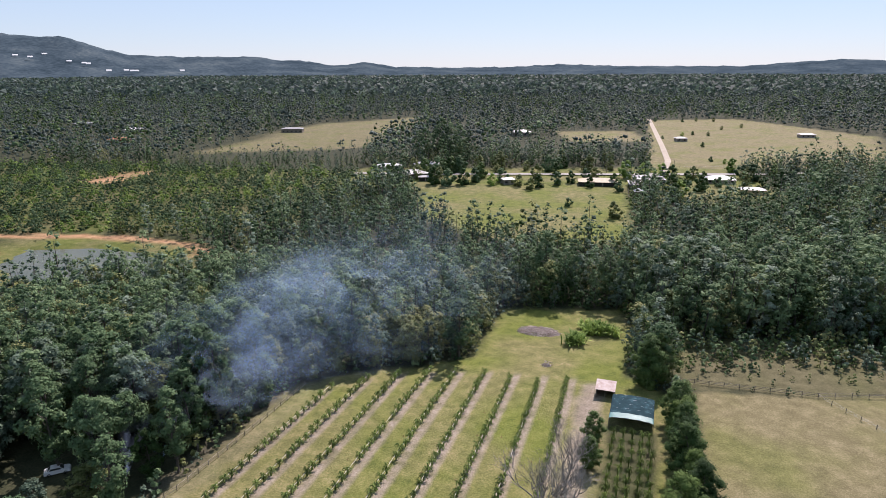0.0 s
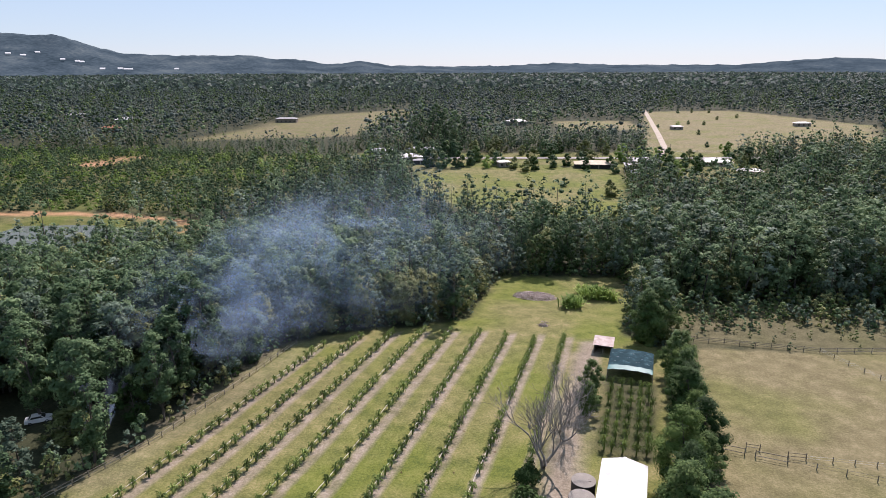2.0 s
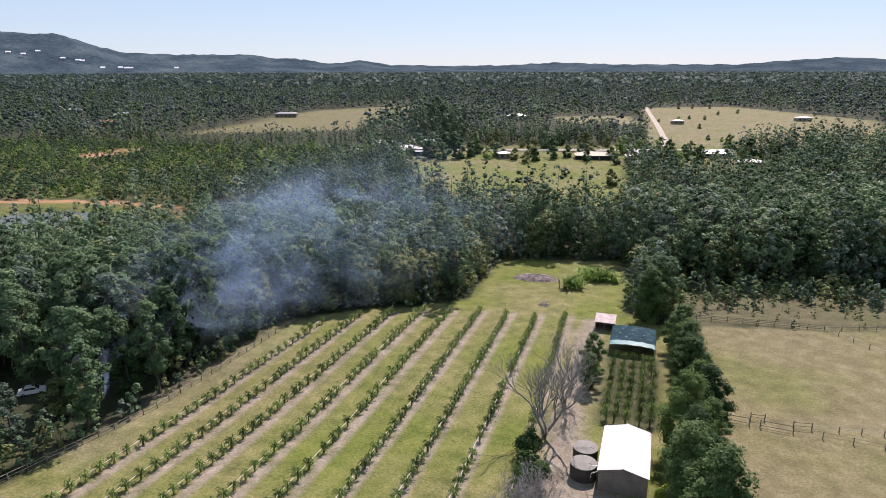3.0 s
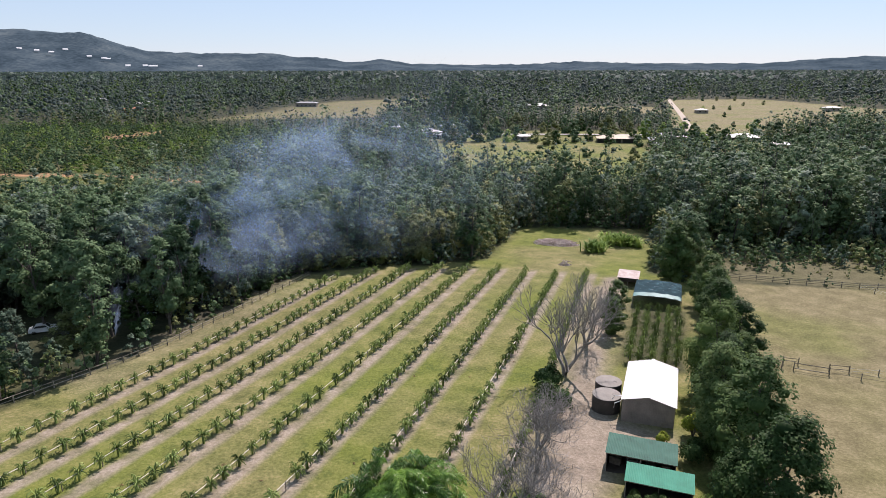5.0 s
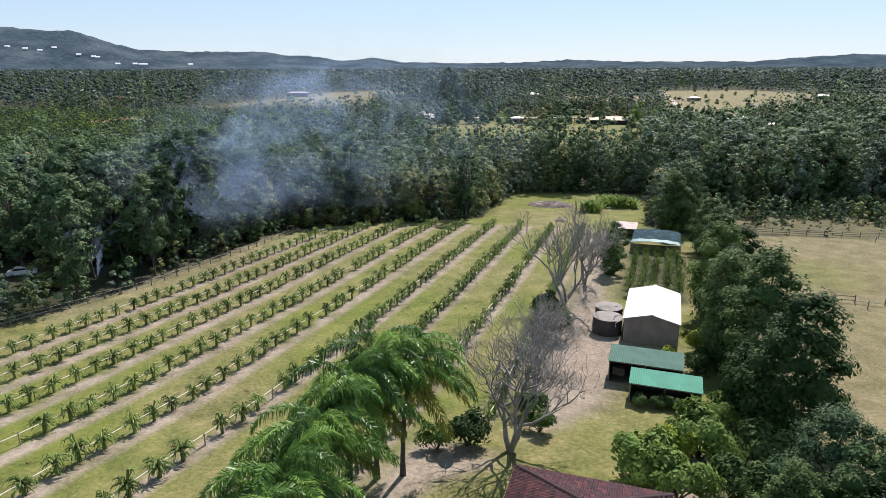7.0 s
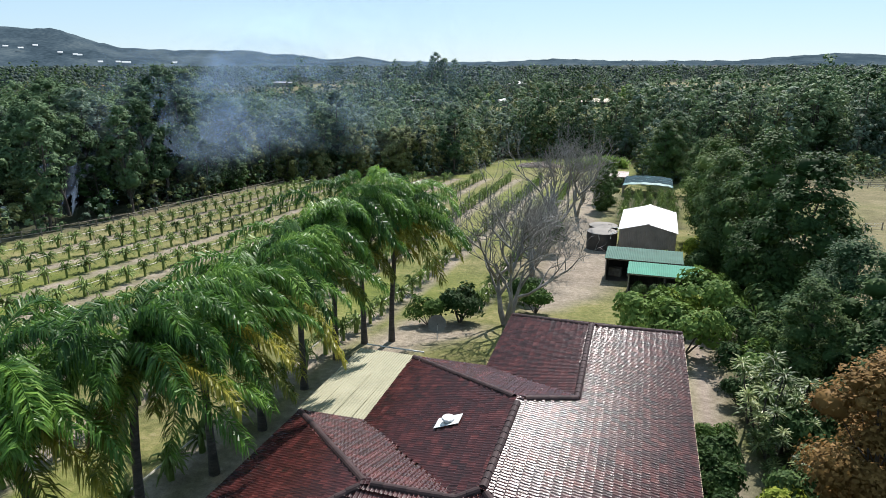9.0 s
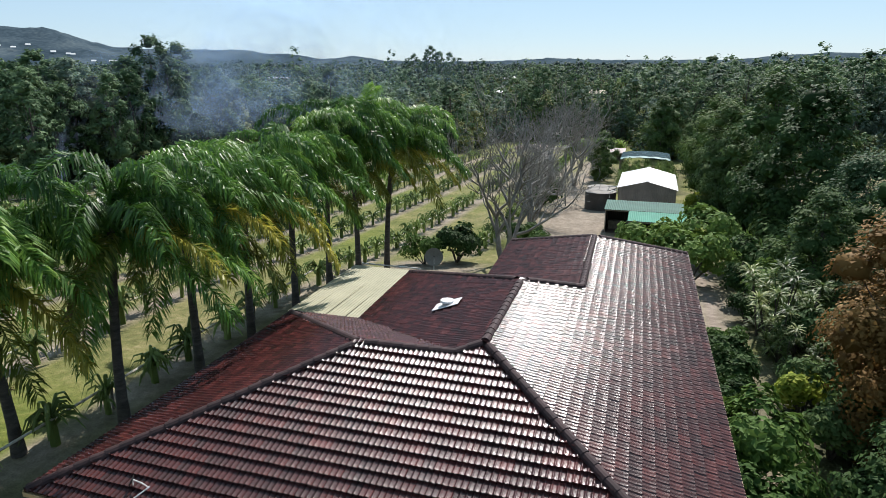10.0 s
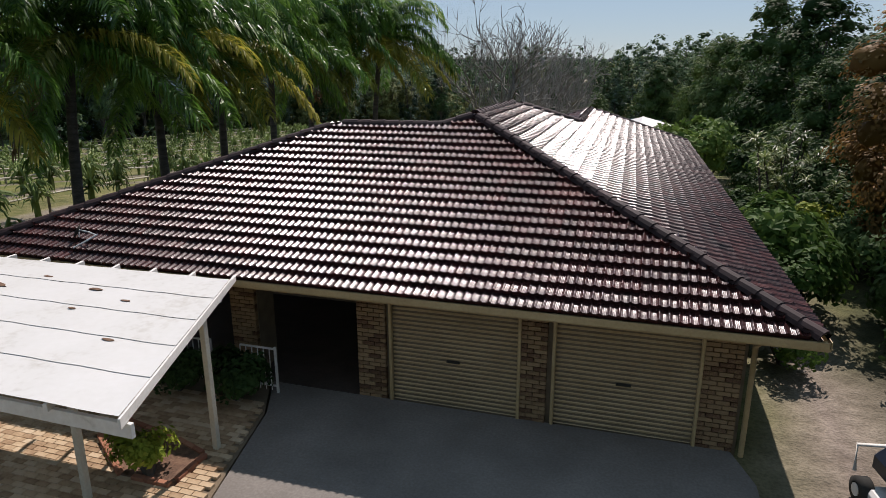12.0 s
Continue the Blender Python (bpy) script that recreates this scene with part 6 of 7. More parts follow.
def build_heap(u, v, rx, ry, n, seed, label):
    r = np.random.default_rng(seed)
    pieces = []
    for i in range(n):
        a, q = r.uniform(0, 6.28), math.sqrt(r.random())
        x, y = rx * q * math.cos(a), ry * q * math.sin(a)
        z = 1.5 * (1 - q) ** .6 * r.random() + .05
        b = r.uniform(0, 6.28)
        L = r.uniform(.4, 1.3)
        pieces.append(tube([(x, y, z), (x + L * .5 * math.cos(b), y + L * .5 * math.sin(b), z + r.uniform(-.05, .15)), (x + L * math.cos(b), y + L * math.sin(b), max(.02, z - .1))], [.085, .075, .04], 4))
    ob = new("brush_heap", data_mesh("brush_heap", *join(pieces), M_HEAP))
    ob.matrix_world = at_plot(u, v)
    tagged(ob, label, "brush heap", kind="stuff")


M_HEAP = material("cut branches", [(0.25, (0.24, 0.18, 0.16)), (0.5, (0.48, 0.39, 0.345)), (0.75, (0.64, 0.56, 0.50))], 2, 14, 0.95, 0.3, island=0.5)
build_heap(-30.2, 174.2, 5.8, 3.4, 950, 61, "low wide heap of cut dry branches on the lawn")
build_heap(-23.8, 150.6, 0.9, 0.7, 50, 62, "small charred heap of sticks on the lawn")


# ---- fences ----
def build_fence(pts, label, gap=3.2, rails=(0.55, 1.05), mat=None, rail_r=0.045, h=1.25, name="fence"):
    """Posts and rails along a plan line in world metres."""
    f = thing(name, Matrix.Identity(4), label, "fence")
    for (x0, y0), (x1, y1) in zip(pts, pts[1:]):
        L = math.hypot(x1 - x0, y1 - y0)
        n = max(1, round(L / gap))
        q = [(x0 + (x1 - x0) * i / n, y0 + (y1 - y0) * i / n) for i in range(n + 1)]
        for x, y in q:
            part("post", FPOST, f, pose(x, y, float(land(x, y)), random.uniform(-2, 2), random.uniform(-2, 2)) @ Matrix.Diagonal((1, 1, h / 1.25, 1)))
        for z in rails:
            tv, tf = tube([Vector((x, y, float(land(x, y)) + z + random.uniform(-.02, .02))) for x, y in q], [rail_r] * len(q), 5)
            part("rail", data_mesh("rail", tv, tf, mat or M_TIMBER), f)
    return f


FPOST = data_mesh("post", *tube([(0, 0, -.25), (0, 0, 1.25)], [.085, .075], 7), M_TIMBER)
build_fence([to_world(-75.8, 121), to_world(-75.5, 100), to_world(-75.6, 78), to_world(-79.5, 55)], "weathered post and rail fence along the bush edge", 2.6, (0.45, 0.95), M_TIMBER, .05, 1.1)
build_fence([to_world(-79.5, 55), to_world(-83, 30), to_world(-84, 12)], "weathered post and rail fence along the bush edge", 2.6, (0.45, 0.95), M_TIMBER, .05, 1.1)
build_fence([(53, 140.5), (59, 139.3), (84, 131.9), (99, 131.5), (160, 130)], "grey timber fence across the top of the paddock", 3.4, (0.35, 0.75, 1.1))
build_fence([(84, 131.9), (88, 118), (93, 98)], "thin wire fence with posts dividing the paddock", 4.0, (0.4, 0.7, 1.0), M_IRON, .012, 1.1)
build_fence([(49.5, 93.2), (51.4, 92.6)], "short rail fence beside the paddock trees", 1.9, (0.55, 1.0))
build_fence([(54.75, 90.4), (57.3, 89.8)], "short timber rail panel in the paddock", 2.6, (0.5, 1.05))
build_fence([(57.3, 89.8), (61, 89), (70, 87)], "thin wire fence in the paddock", 3.2, (0.4, 0.8), M_IRON, .012, 1.0)


# ---- pond ----
M_WATER = material("pond water", [(0.3, (0.055, 0.062, 0.038)), (0.7, (0.095, 0.098, 0.062))], 0.1, 1.0, 0.22, 0.12, spec=0.22)
pz = float(land(-140, 245)) - 0.35
wat = new("water", slab("water", [(-186, 270), (-150, 274), (-120, 263), (-103, 240), (-108, 224), (-143, 217), (-178, 238)], pz - 0.1, pz, M_WATER))
tagged(wat, "still grey green farm pond", "pond", kind="structure")


# ---- roads and distant houses ----
def ribbon(name, pts, w, mat, label, lift=0.12):
    vs, fs = [], []
    for i, (x, y) in enumerate(pts):
        x0, y0 = pts[max(0, i - 1)]
        x1, y1 = pts[min(len(pts) - 1, i + 1)]
        d = math.hypot(x1 - x0, y1 - y0)
        nx, ny = -(y1 - y0) / d * w / 2, (x1 - x0) / d * w / 2
        z = float(land(x, y)) + lift
        vs += [(x - nx, y - ny, z), (x + nx, y + ny, z)]
    fs = [(2 * i, 2 * i + 1, 2 * i + 3, 2 * i + 2) for i in range(len(pts) - 1)]
    ob = new(name, data_mesh(name, vs, fs, mat))
    tagged(ob, label, "road", kind="structure")


M_PALEDIRT = material("pale dry dirt", [(0.3, (0.26, 0.22, 0.17)), (0.7, (0.40, 0.35, 0.28))], 0.2, 3, 0.95, 0.2)
M_WHITEROOF = material("weathered pale roof sheet", [(0.25, (0.26, 0.26, 0.26)), (0.5, (0.42, 0.42, 0.42)), (0.8, (0.56, 0.56, 0.55))], 0.12, 2, 0.5, 0.1, vary=0.5)
# Wall colour with the shade on the houses' near sides painted in.
M_SHADED_HOMEWALL = material("home wall darkened for shade", [(0.3, (0.16, 0.14, 0.12)), (0.7, (0.32, 0.29, 0.25))], 0.3, 3, 0.8, 0.1, vary=0.5)
M_ROAD = material("pale sealed road", [(0.3, (0.20, 0.19, 0.17)), (0.7, (0.30, 0.28, 0.25))], 0.2, 4, 0.9, 0.2)
ribbon("road", [(-60, 434), (0, 430), (60, 428), (130, 425), (215, 424), (330, 436)], 7, M_ROAD, "grey sealed country road between the houses", 0.5)
ribbon("track", [(150, 436), (168, 480), (190, 560), (222, 680), (262, 830)], 4.5, M_PALEDIRT, "pale dirt track along the big paddock", 0.4)


def build_farmhouse(x, y, w, d, h, turn, roof, wallmat, label, hip=True):
    b = thing("farmhouse", pose(x, y, float(land(x, y)), 0, 0, turn), label, "house", "distant houses")
    o = 0.6
    ew, ed = w / 2 + o, d / 2 + o
    r = min(w, d) * 0.17
    ri = max(0.2, w / 2 - (d / 2 if hip else -o))
    vs = [(-ew, -ed, h), (ew, -ed, h), (ew, ed, h), (-ew, ed, h), (-ri, 0, h + r), (ri, 0, h + r)]
    part("roof", data_mesh("roof", vs, [(0, 1, 5, 4), (2, 3, 4, 5), (1, 2, 5), (3, 0, 4)], roof), b)
    part("wall", box_mesh("wall", w, d, h + .5, wallmat, 0.02), b, pose(0, 0, -.5))
    n = max(2, int(w / 4))
    for i in range(n):
        part("window", box_mesh("window", 1.5, .1, 1.2, M_DARK), b, pose(-w / 2 + (i + .5) * w / n, -d / 2, .9))
    part("door", box_mesh("door", .9, .1, 2.0, M_TIMBER), b, pose(w * .1, -d / 2, .05))


M_TANROOF = material("tan roof", [(0.3, (0.32, 0.26, 0.17)), (0.7, (0.46, 0.39, 0.27))], 0.5, 5, 0.7, 0.1)
M_GREYROOF = material("grey roof", [(0.3, (0.20, 0.20, 0.20)), (0.7, (0.32, 0.32, 0.32))], 0.5, 5, 0.6, 0.1)
M_REDROOF = material("terracotta roof", [(0.3, (0.30, 0.11, 0.06)), (0.7, (0.42, 0.18, 0.10))], 0.5, 5, 0.8, 0.1)
for args in [
    # The tan roofed house has dark walls as painted veranda shade.
    (95, 392, 23, 11, 2.5, -8, M_TANROOF, M_DARK, "long low house with a tan hipped roof"),
    (112, 363, 6, 11, 2.8, -12, M_WHITEROOF, M_SHADED_HOMEWALL, "small white shed with a pale roof"),
    (116, 384, 8, 14, 2.8, -12, M_WHITEROOF, M_GREYROOF, "long pale roofed outbuilding"),
    (128, 398, 18, 12, 3.0, -10, M_GREYROOF, M_BRICK, "house with a grey brown roof"),
    (172, 398, 17, 11, 2.6, -10, M_WHITEROOF, M_SHADED_HOMEWALL, "wide house with a bright white roof"),
    (178, 366, 13, 7, 2.4, -14, M_WHITEROOF, M_CREAM, "long white roofed shed"),
    (40, 396, 7, 6, 3.2, 10, M_WHITEROOF, M_SHADED_HOMEWALL, "small pale house with a white roof"),
    (-22, 420, 22, 12, 3.0, 20, M_WHITEROOF, M_SHADED_HOMEWALL, "white roofed house among trees"),
    (-38, 450, 16, 9, 3.0, 0, M_WHITEROOF, M_SHADED_HOMEWALL, "white roofed house beside the road"),
    (-10, 460, 22, 8, 2.6, 0, M_WHITEROOF, M_SHADED_HOMEWALL, "long white roofed shed beside the road"),
    (-12, 408, 7, 5, 2.6, 0, M_GREYROOF, M_DARK, "small dark shed beside a field"),
    (220, 600, 10, 7, 3.0, 0, M_GREYROOF, M_TIMBER, "small field shelter in the dry paddock"),
    (350, 625, 14, 7, 3.2, 0, M_WHITEROOF, M_SHEDWALL, "field shed with a white roof"),
    (78, 650, 18, 12, 4.0, 10, M_WHITEROOF, M_SHADED_HOMEWALL, "white roofed barn by a bare block"),
    (-330, 690, 20, 12, 4, 20, M_WHITEROOF, M_SHADED_HOMEWALL, "white house among forest"), (-300, 600, 18, 10, 4, 0, M_REDROOF, M_BRICK, "red roofed house among forest"),
    (-420, 760, 20, 10, 4, 0, M_WHITEROOF, M_SHADED_HOMEWALL, "white roofed house among forest"), (-160, 690, 22, 8, 4, 0, M_GREYROOF, M_TIMBER, "long dark farm shed by a field"),
]:
    build_farmhouse(*args)

# garden trees between the houses
hr = np.random.default_rng(88)
HOME_TREES = [tree_kind(701 + k, 8, 4.6, 700, 0.55, m, clumps=18, low=0.08, tri=True, lumps=14, form=ICOSA, lump_size=0.85, puff=(0.26, 0.4)) for k, m in enumerate((M_DEEP, M_BRIGHT, M_OLIVE, M_GUM))]
for x, y, s in [(58, 385, .9), (70, 392, 1), (52, 378, .9), (80, 398, .9), (103, 372, .8), (118, 375, 1), (126, 380, 1.1), (133, 372, 1.2), (30, 392, .9), (12, 394, 1.2), (2, 390, 1.3), (-6, 396, 1.3), (20, 402, 1.2), (60, 408, 1.3), (150, 392, 1), (160, 410, 1), (190, 400, 1.1), (146, 410, 1.1), (200, 380, 1.2), (-30, 402, 1.2), (-44, 412, 1.2), (-20, 438, 1.2), (10, 440, 1.4), (40, 444, 1.4), (72, 440, 1.4), (100, 440, 1.4), (84, 312, 1.0), (66, 336, .6), (24, 415, 1.2), (126, 346, 1.2), (132, 356, 1.2), (210, 372, 1.2), (88, 384, .8), (104, 388, .9), (158, 388, 1.0), (166, 384, .8), (184, 388, .9), (150, 372, 1.1), (186, 372, 1.0), (140, 384, 1.0), (46, 388, .9), (36, 402, 1.1), (-16, 414, 1.1), (-28, 412, 1.0)] + [(hr.uniform(-50, 225), hr.uniform(402, 456), hr.uniform(.7, 1.5)) for _ in range(30)]:
    k = int(hr.choice(4, p=[.4, .1, .2, .3]))
    plant_tree(HOME_TREES[k], pose(x, y, float(land(x, y)), 0, 0, hr.uniform(0, 360)) @ Matrix.Scale(s, 4), ("dark green garden tree near the far houses", "bright green garden tree near the far houses", "olive green garden tree near the far houses", "grey green garden tree near the far houses")[k], group="garden trees by the far houses")


# ---- smoke drifting from a small fire in the bush ----
def smoke_veil(seed, nt, nw, place, soft):
    """One thin wavering sheet of smoke; place and soft give its points and its thickness from t along it and w across it."""
    r = np.random.default_rng(seed)
    t, w = np.meshgrid(np.linspace(0, 1, nt), np.linspace(-1, 1, nw), indexing="ij")
    ph = r.uniform(0, 6.28, 4)
    idx = np.arange(nt * nw).reshape(nt, nw)
    F = np.stack([idx[:-1, :-1], idx[1:, :-1], idx[1:, 1:], idx[:-1, 1:]], -1).reshape(-1, 4)
    me = array_mesh("smoke", np.stack(place(t, w, ph), -1).reshape(-1, 3), F, M_SMOKE, shade=True)
    me.attributes.new("thickness", "FLOAT", "POINT").data.foreach_set("value", soft(t, w).ravel().astype(np.float32))
    tagged(new("smoke", me), "thin blue grey smoke drifting over the bush", "smoke", kind="stuff")


def build_smoke():
    """Veils, one behind the other, along the line on which the smoke drifts, and short ones that rise from the embers."""
    x0, y0 = to_world(-97, 82)
    z0 = float(land(x0, y0)) + 0.5
    for k in range(5):
        def drift(t, w, ph, k=k):
            wide = 7 + 32 * t ** 0.7
            sway = np.sin(7 * t + ph[0]) * 0.22 + np.sin(15 * t + ph[1]) * 0.12
            off = (k - 2) * (0.8 + 5.0 * t)
            up = (0.25 + w * 0.9 + sway + 0.10 * np.sin(21 * t + 6 * w + ph[2])) * wide * 0.62
            px = x0 + 5 * t + 84 * t ** 1.4 - 0.55 * up * (0.3 + t) + 0.3 * off
            py = y0 + 6 * t + 36 * t ** 1.4 + off + 1.4 * np.sin(5 * w + 9 * t + ph[3]) * (0.2 + t)
            pz = z0 + 26 * t ** 0.7 + up * 0.8 + 1.2 * t * np.sin(9 * t + 3 * w + ph[1])
            return px, py, np.maximum(pz, z0 - 3)
        smoke_veil(91 + k, 60, 22, drift, lambda t, w: np.clip(1 - w ** 2, 0, 1) ** 1.6 * smooth(0.02, 0.4, t) * (1 - smooth(0.5, 1.0, t)))
    for k, (dx, dy, tall) in enumerate(((4, -9, 13), (1, -7, 15), (7, -6, 12), (12, -2, 13))):
        def rise(t, w, ph, dx=dx, dy=dy, tall=tall):
            wide = 1.2 + 3.4 * t
            px = x0 + dx + 5 * t ** 1.5 + w * wide + 0.9 * np.sin(6 * t + ph[0]) * t
            return px, y0 + dy + 2 * t + 0.8 * np.sin(4 * w + 5 * t + ph[1]), z0 - 1 + tall * t + 0.5 * np.sin(3 * w + ph[2])
        smoke_veil(120 + k, 30, 12, rise, lambda t, w: 2.4 * np.clip(1 - w ** 2, 0, 1) ** 1.4 * smooth(0, 0.12, t) * (1 - smooth(0.4, 1.0, t)))


def smoke_material():
    m = bpy.data.materials.new("smoke")
    m.use_nodes = True
    n, l = m.node_tree.nodes, m.node_tree.links
    n.remove(n["Principled BSDF"])
    tc, ns, at = n.new("ShaderNodeTexCoord"), n.new("ShaderNodeTexNoise"), n.new("ShaderNodeAttribute")
    ns.inputs["Scale"].default_value, ns.inputs["Detail"].default_value, ns.inputs["Distortion"].default_value = 0.10, 6, 1.4
    l.new(tc.outputs["Object"], ns.inputs[0])
    at.attribute_name = "thickness"
    rm = n.new("ShaderNodeMapRange")
    rm.inputs["From Min"].default_value, rm.inputs["From Max"].default_value = 0.40, 0.70
    rm.inputs["To Min"].default_value, rm.inputs["To Max"].default_value = 0.008, 0.13
    l.new(ns.outputs[0], rm.inputs[0])
    mu = n.new("ShaderNodeMath")
    mu.operation = "MULTIPLY"
    l.new(rm.outputs[0], mu.inputs[0]), l.new(at.outputs["Fac"], mu.inputs[1])
    tp, tl, mx = n.new("ShaderNodeBsdfTransparent"), n.new("ShaderNodeBsdfTranslucent"), n.new("ShaderNodeMixShader")
    tl.inputs[0].default_value = (0.44, 0.64, 0.95, 1)
    l.new(mu.outputs[0], mx.inputs[0]), l.new(tp.outputs[0], mx.inputs[1]), l.new(tl.outputs[0], mx.inputs[2])
    l.new(mx.outputs[0], n["Material Output"].inputs[0])
    return m


M_SMOKE = smoke_material()
build_smoke()


# ---- single trees round the embers ----
OPEN_GUM = tree_kind(720, 17.5, 4.4, 2600, 0.36, M_GUM, clumps=24, low=0.62, tri=True, lumps=24, form=ICOSA, lump_size=0.55, sides=7)
plant_tree(OPEN_GUM, pose(-57.5, 102, float(land(-57, 102)), 0, -4, 40), "tall gum with a bare forked trunk and open crown")
plant_tree(OPEN_GUM, pose(-59.5, 103.5, float(land(-57, 102)), 0, -9, 190) @ Matrix.Scale(.9, 4), "leaning gum with a bare trunk and open crown")
plant_tree(GUMS[5], pose(-53, 103, float(land(-53, 103)), 0, 0, 20) @ Matrix.Scale(.74, 4), "dense dark green rounded tree beside the embers")
plant_tree(GUMS[3], pose(-61.5, 97, float(land(-61, 97)), 0, 0, 80) @ Matrix.Diagonal((.9, .9, .5, 1)), "low spreading olive tree beside the fence")


# ---- unseen trees added behind the viewer to block sky light from the front yard ----
br = np.random.default_rng(77)
for k in range(18):
    x, y = -44 + 5 * k + br.normal() * 2, -13 - 6 * br.random() - 6 * (k % 2)
    plant_tree(GUMS[k % 7], pose(x, y, 0.35, 0, 0, br.uniform(0, 360)) @ Matrix.Scale(br.uniform(.95, 1.25), 4), GUM_LABELS[k % 7], group="trees along the front boundary")


# ---- small things round the house ----
def disc_mesh(name, rad, depth, mat, n=20):
    """A shallow dish."""
    vs, fs = [(0, 0, 0)], []
    for k in range(1, 5):
        for i in range(n):
            a = 2 * math.pi * i / n
            q = rad * k / 4
            vs.append((q * math.cos(a), q * math.sin(a), depth * (k / 4) ** 2))
    for i in range(n):
        j = (i + 1) % n
        fs.append((0, 1 + i, 1 + j))
        for k in range(3):
            o = 1 + k * n
            fs.append((o + i, o + n + i, o + n + j, o + j))
    me = data_mesh(name, vs, fs, mat, shade=True)
    return me


def build_dish(m, rad, label, mat, post=1.2):
    d = thing("satellite_dish", m, label, "satellite dish")
    part("mast", data_mesh("mast", *tube([(0, 0, -.05), (0, 0, post)], [.03, .03], 8), M_IRON), d)
    bowl = part("bowl", disc_mesh("bowl", rad, rad * .25, mat), d, pose(0, 0, post, 60, 0, 20))
    part("feed_arm", data_mesh("feed_arm", *tube([(0, -rad * .8, 0.05), (0, -rad * .2, rad * 1.1)], [.015, .012], 6), M_IRON), bowl)
    part("receiver", box_mesh("receiver", .07, .07, .12, M_DARK), bowl, pose(0, -rad * .2, rad * 1.05))


build_dish(at_plot(-14.7, 42.8), 0.62, "grey mesh satellite dish on a short mast on the lawn", M_TANKLID)
fr = face_frame(ROOF_FACES["front"])
rv = 14.45
loc = Vector((-12.85, rv, EAVE + (rv - 13.85) * 0.417 + 0.07))


def build_roof_bracket():
    d = thing("roof_dish", PLOT @ Matrix.Translation(loc), "small dark dish and metal arm lying low on the tiles", "satellite dish")
    part("bowl", disc_mesh("bowl", 0.15, .04, M_DARK), d, pose(0, 0, .12, 62, 0, -60))
    part("arm", data_mesh("arm", *tube([(0, 0, .17), (0.3, -.02, .15), (0.52, -.05, .10)], [.016, .016, .014], 8), M_IRON), d)
    part("stay", data_mesh("stay", *tube([(0.55, -.03, .12), (0.42, -.2, .02), (0.25, -.42, -.10)], [.018, .018, .014], 8), M_IRON), d)
    part("foot", data_mesh("foot", *tube([(0, 0, -.06), (0, 0, .18)], [.016, .016], 8), M_IRON), d)


build_roof_bracket()


def build_railing():
    r = thing("railing", PLOT, "white painted steel porch railing", "railing")
    v, z = 14.05, GROUND + 0.03
    for a, b in ((-8.75, -7.95), (-10.6, -9.45)):
        for h in (.12, .92):
            part("rail", box_mesh("rail", b - a, .035, .035, M_WHITE, .004), r, pose((a + b) / 2, v, z + h))
        n = int((b - a) / .13)
        for i in range(n + 1):
            part("baluster", box_mesh("baluster", .018, .018, .9, M_WHITE, .003), r, pose(a + (b - a) * i / n, v, z + .03))
        part("post", box_mesh("post", .045, .045, 1.0, M_WHITE, .004), r, pose(b, v, z - .02))
    for u, s in ((-8.6, .5), (-9.9, .45)):
        plant_bush(SHRUB[0], u, 13.55, "dark leafy shrub growing against the porch railing", s=s)


build_railing()
dp = new("downpipe", data_mesh("downpipe", *tube([(0.62, 14.40, GROUND), (0.62, 14.40, 2.35), (0.75, 14.1, 2.6)], [.045, .045, .045], 8), M_CREAM, shade=True))
dp.matrix_world = PLOT
tagged(dp, "cream metal downpipe at the house corner", "downpipe")


def build_mower(u, v, turn):
    """Ride-on mower with a dark bonnet and seat, pale deck and tubular frame."""
    m = thing("ride_on_mower", at_plot(u, v, GROUND - .02, turn), "ride-on mower with dark bonnet and pale tubular frame", "mower")
    part("deck", box_mesh("deck", 1.15, .95, .16, M_WHITE, .05), m, pose(0, 0, .16))
    part("bonnet", box_mesh("bonnet", .85, .62, .48, M_NAVY, .16), m, pose(.45, 0, .38))
    part("seat", box_mesh("seat", .5, .5, .14, M_DARK, .06), m, pose(-.35, 0, .52))
    part("seat_back", box_mesh("seat_back", .12, .5, .45, M_DARK, .05), m, pose(-.58, 0, .6, 0, -8))
    part("roll_bar", data_mesh("roll_bar", *tube([(.95, -.42, .3), (1.0, -.42, .72), (1.0, .42, .72), (.95, .42, .3)], [.03] * 4, 8), M_WHITE, shade=True), m)
    part("steering_wheel", data_mesh("steering_wheel", *tube([(0.1 + .16 * math.cos(a), .16 * math.sin(a), .95) for a in np.linspace(0, 6.283, 15)], [.016] * 15, 6), M_DARK), m)
    part("steering_column", data_mesh("steering_column", *tube([(.1, 0, .95), (.25, 0, .6)], [.02, .025], 6), M_DARK), m)
    for x, r_ in ((-.5, .28), (.6, .2)):
        for y in (-.46, .46):
            tv, tf = tube([(x, y - .1, r_), (x, y - .09, r_), (x, y + .09, r_), (x, y + .1, r_)], [r_ * .55, r_, r_, r_ * .55], 18)
            wheel = part("wheel", data_mesh("wheel", tv, tf, M_DARK, shade=True), m)
            hv, hf = tube([(x, y - .105, r_), (x, y + .105, r_)], [r_ * .5, r_ * .5], 12)
            part("rim", data_mesh("rim", hv, hf + [tuple(range(11, -1, -1)), tuple(range(12, 24))], M_WHITE), wheel)


M_NAVY = material("dark blue paint", [(0.3, (0.008, 0.012, 0.022)), (0.7, (0.02, 0.028, 0.045))], 2, 20, 0.3, 0.05)
build_mower(2.75, 13.2, 100)


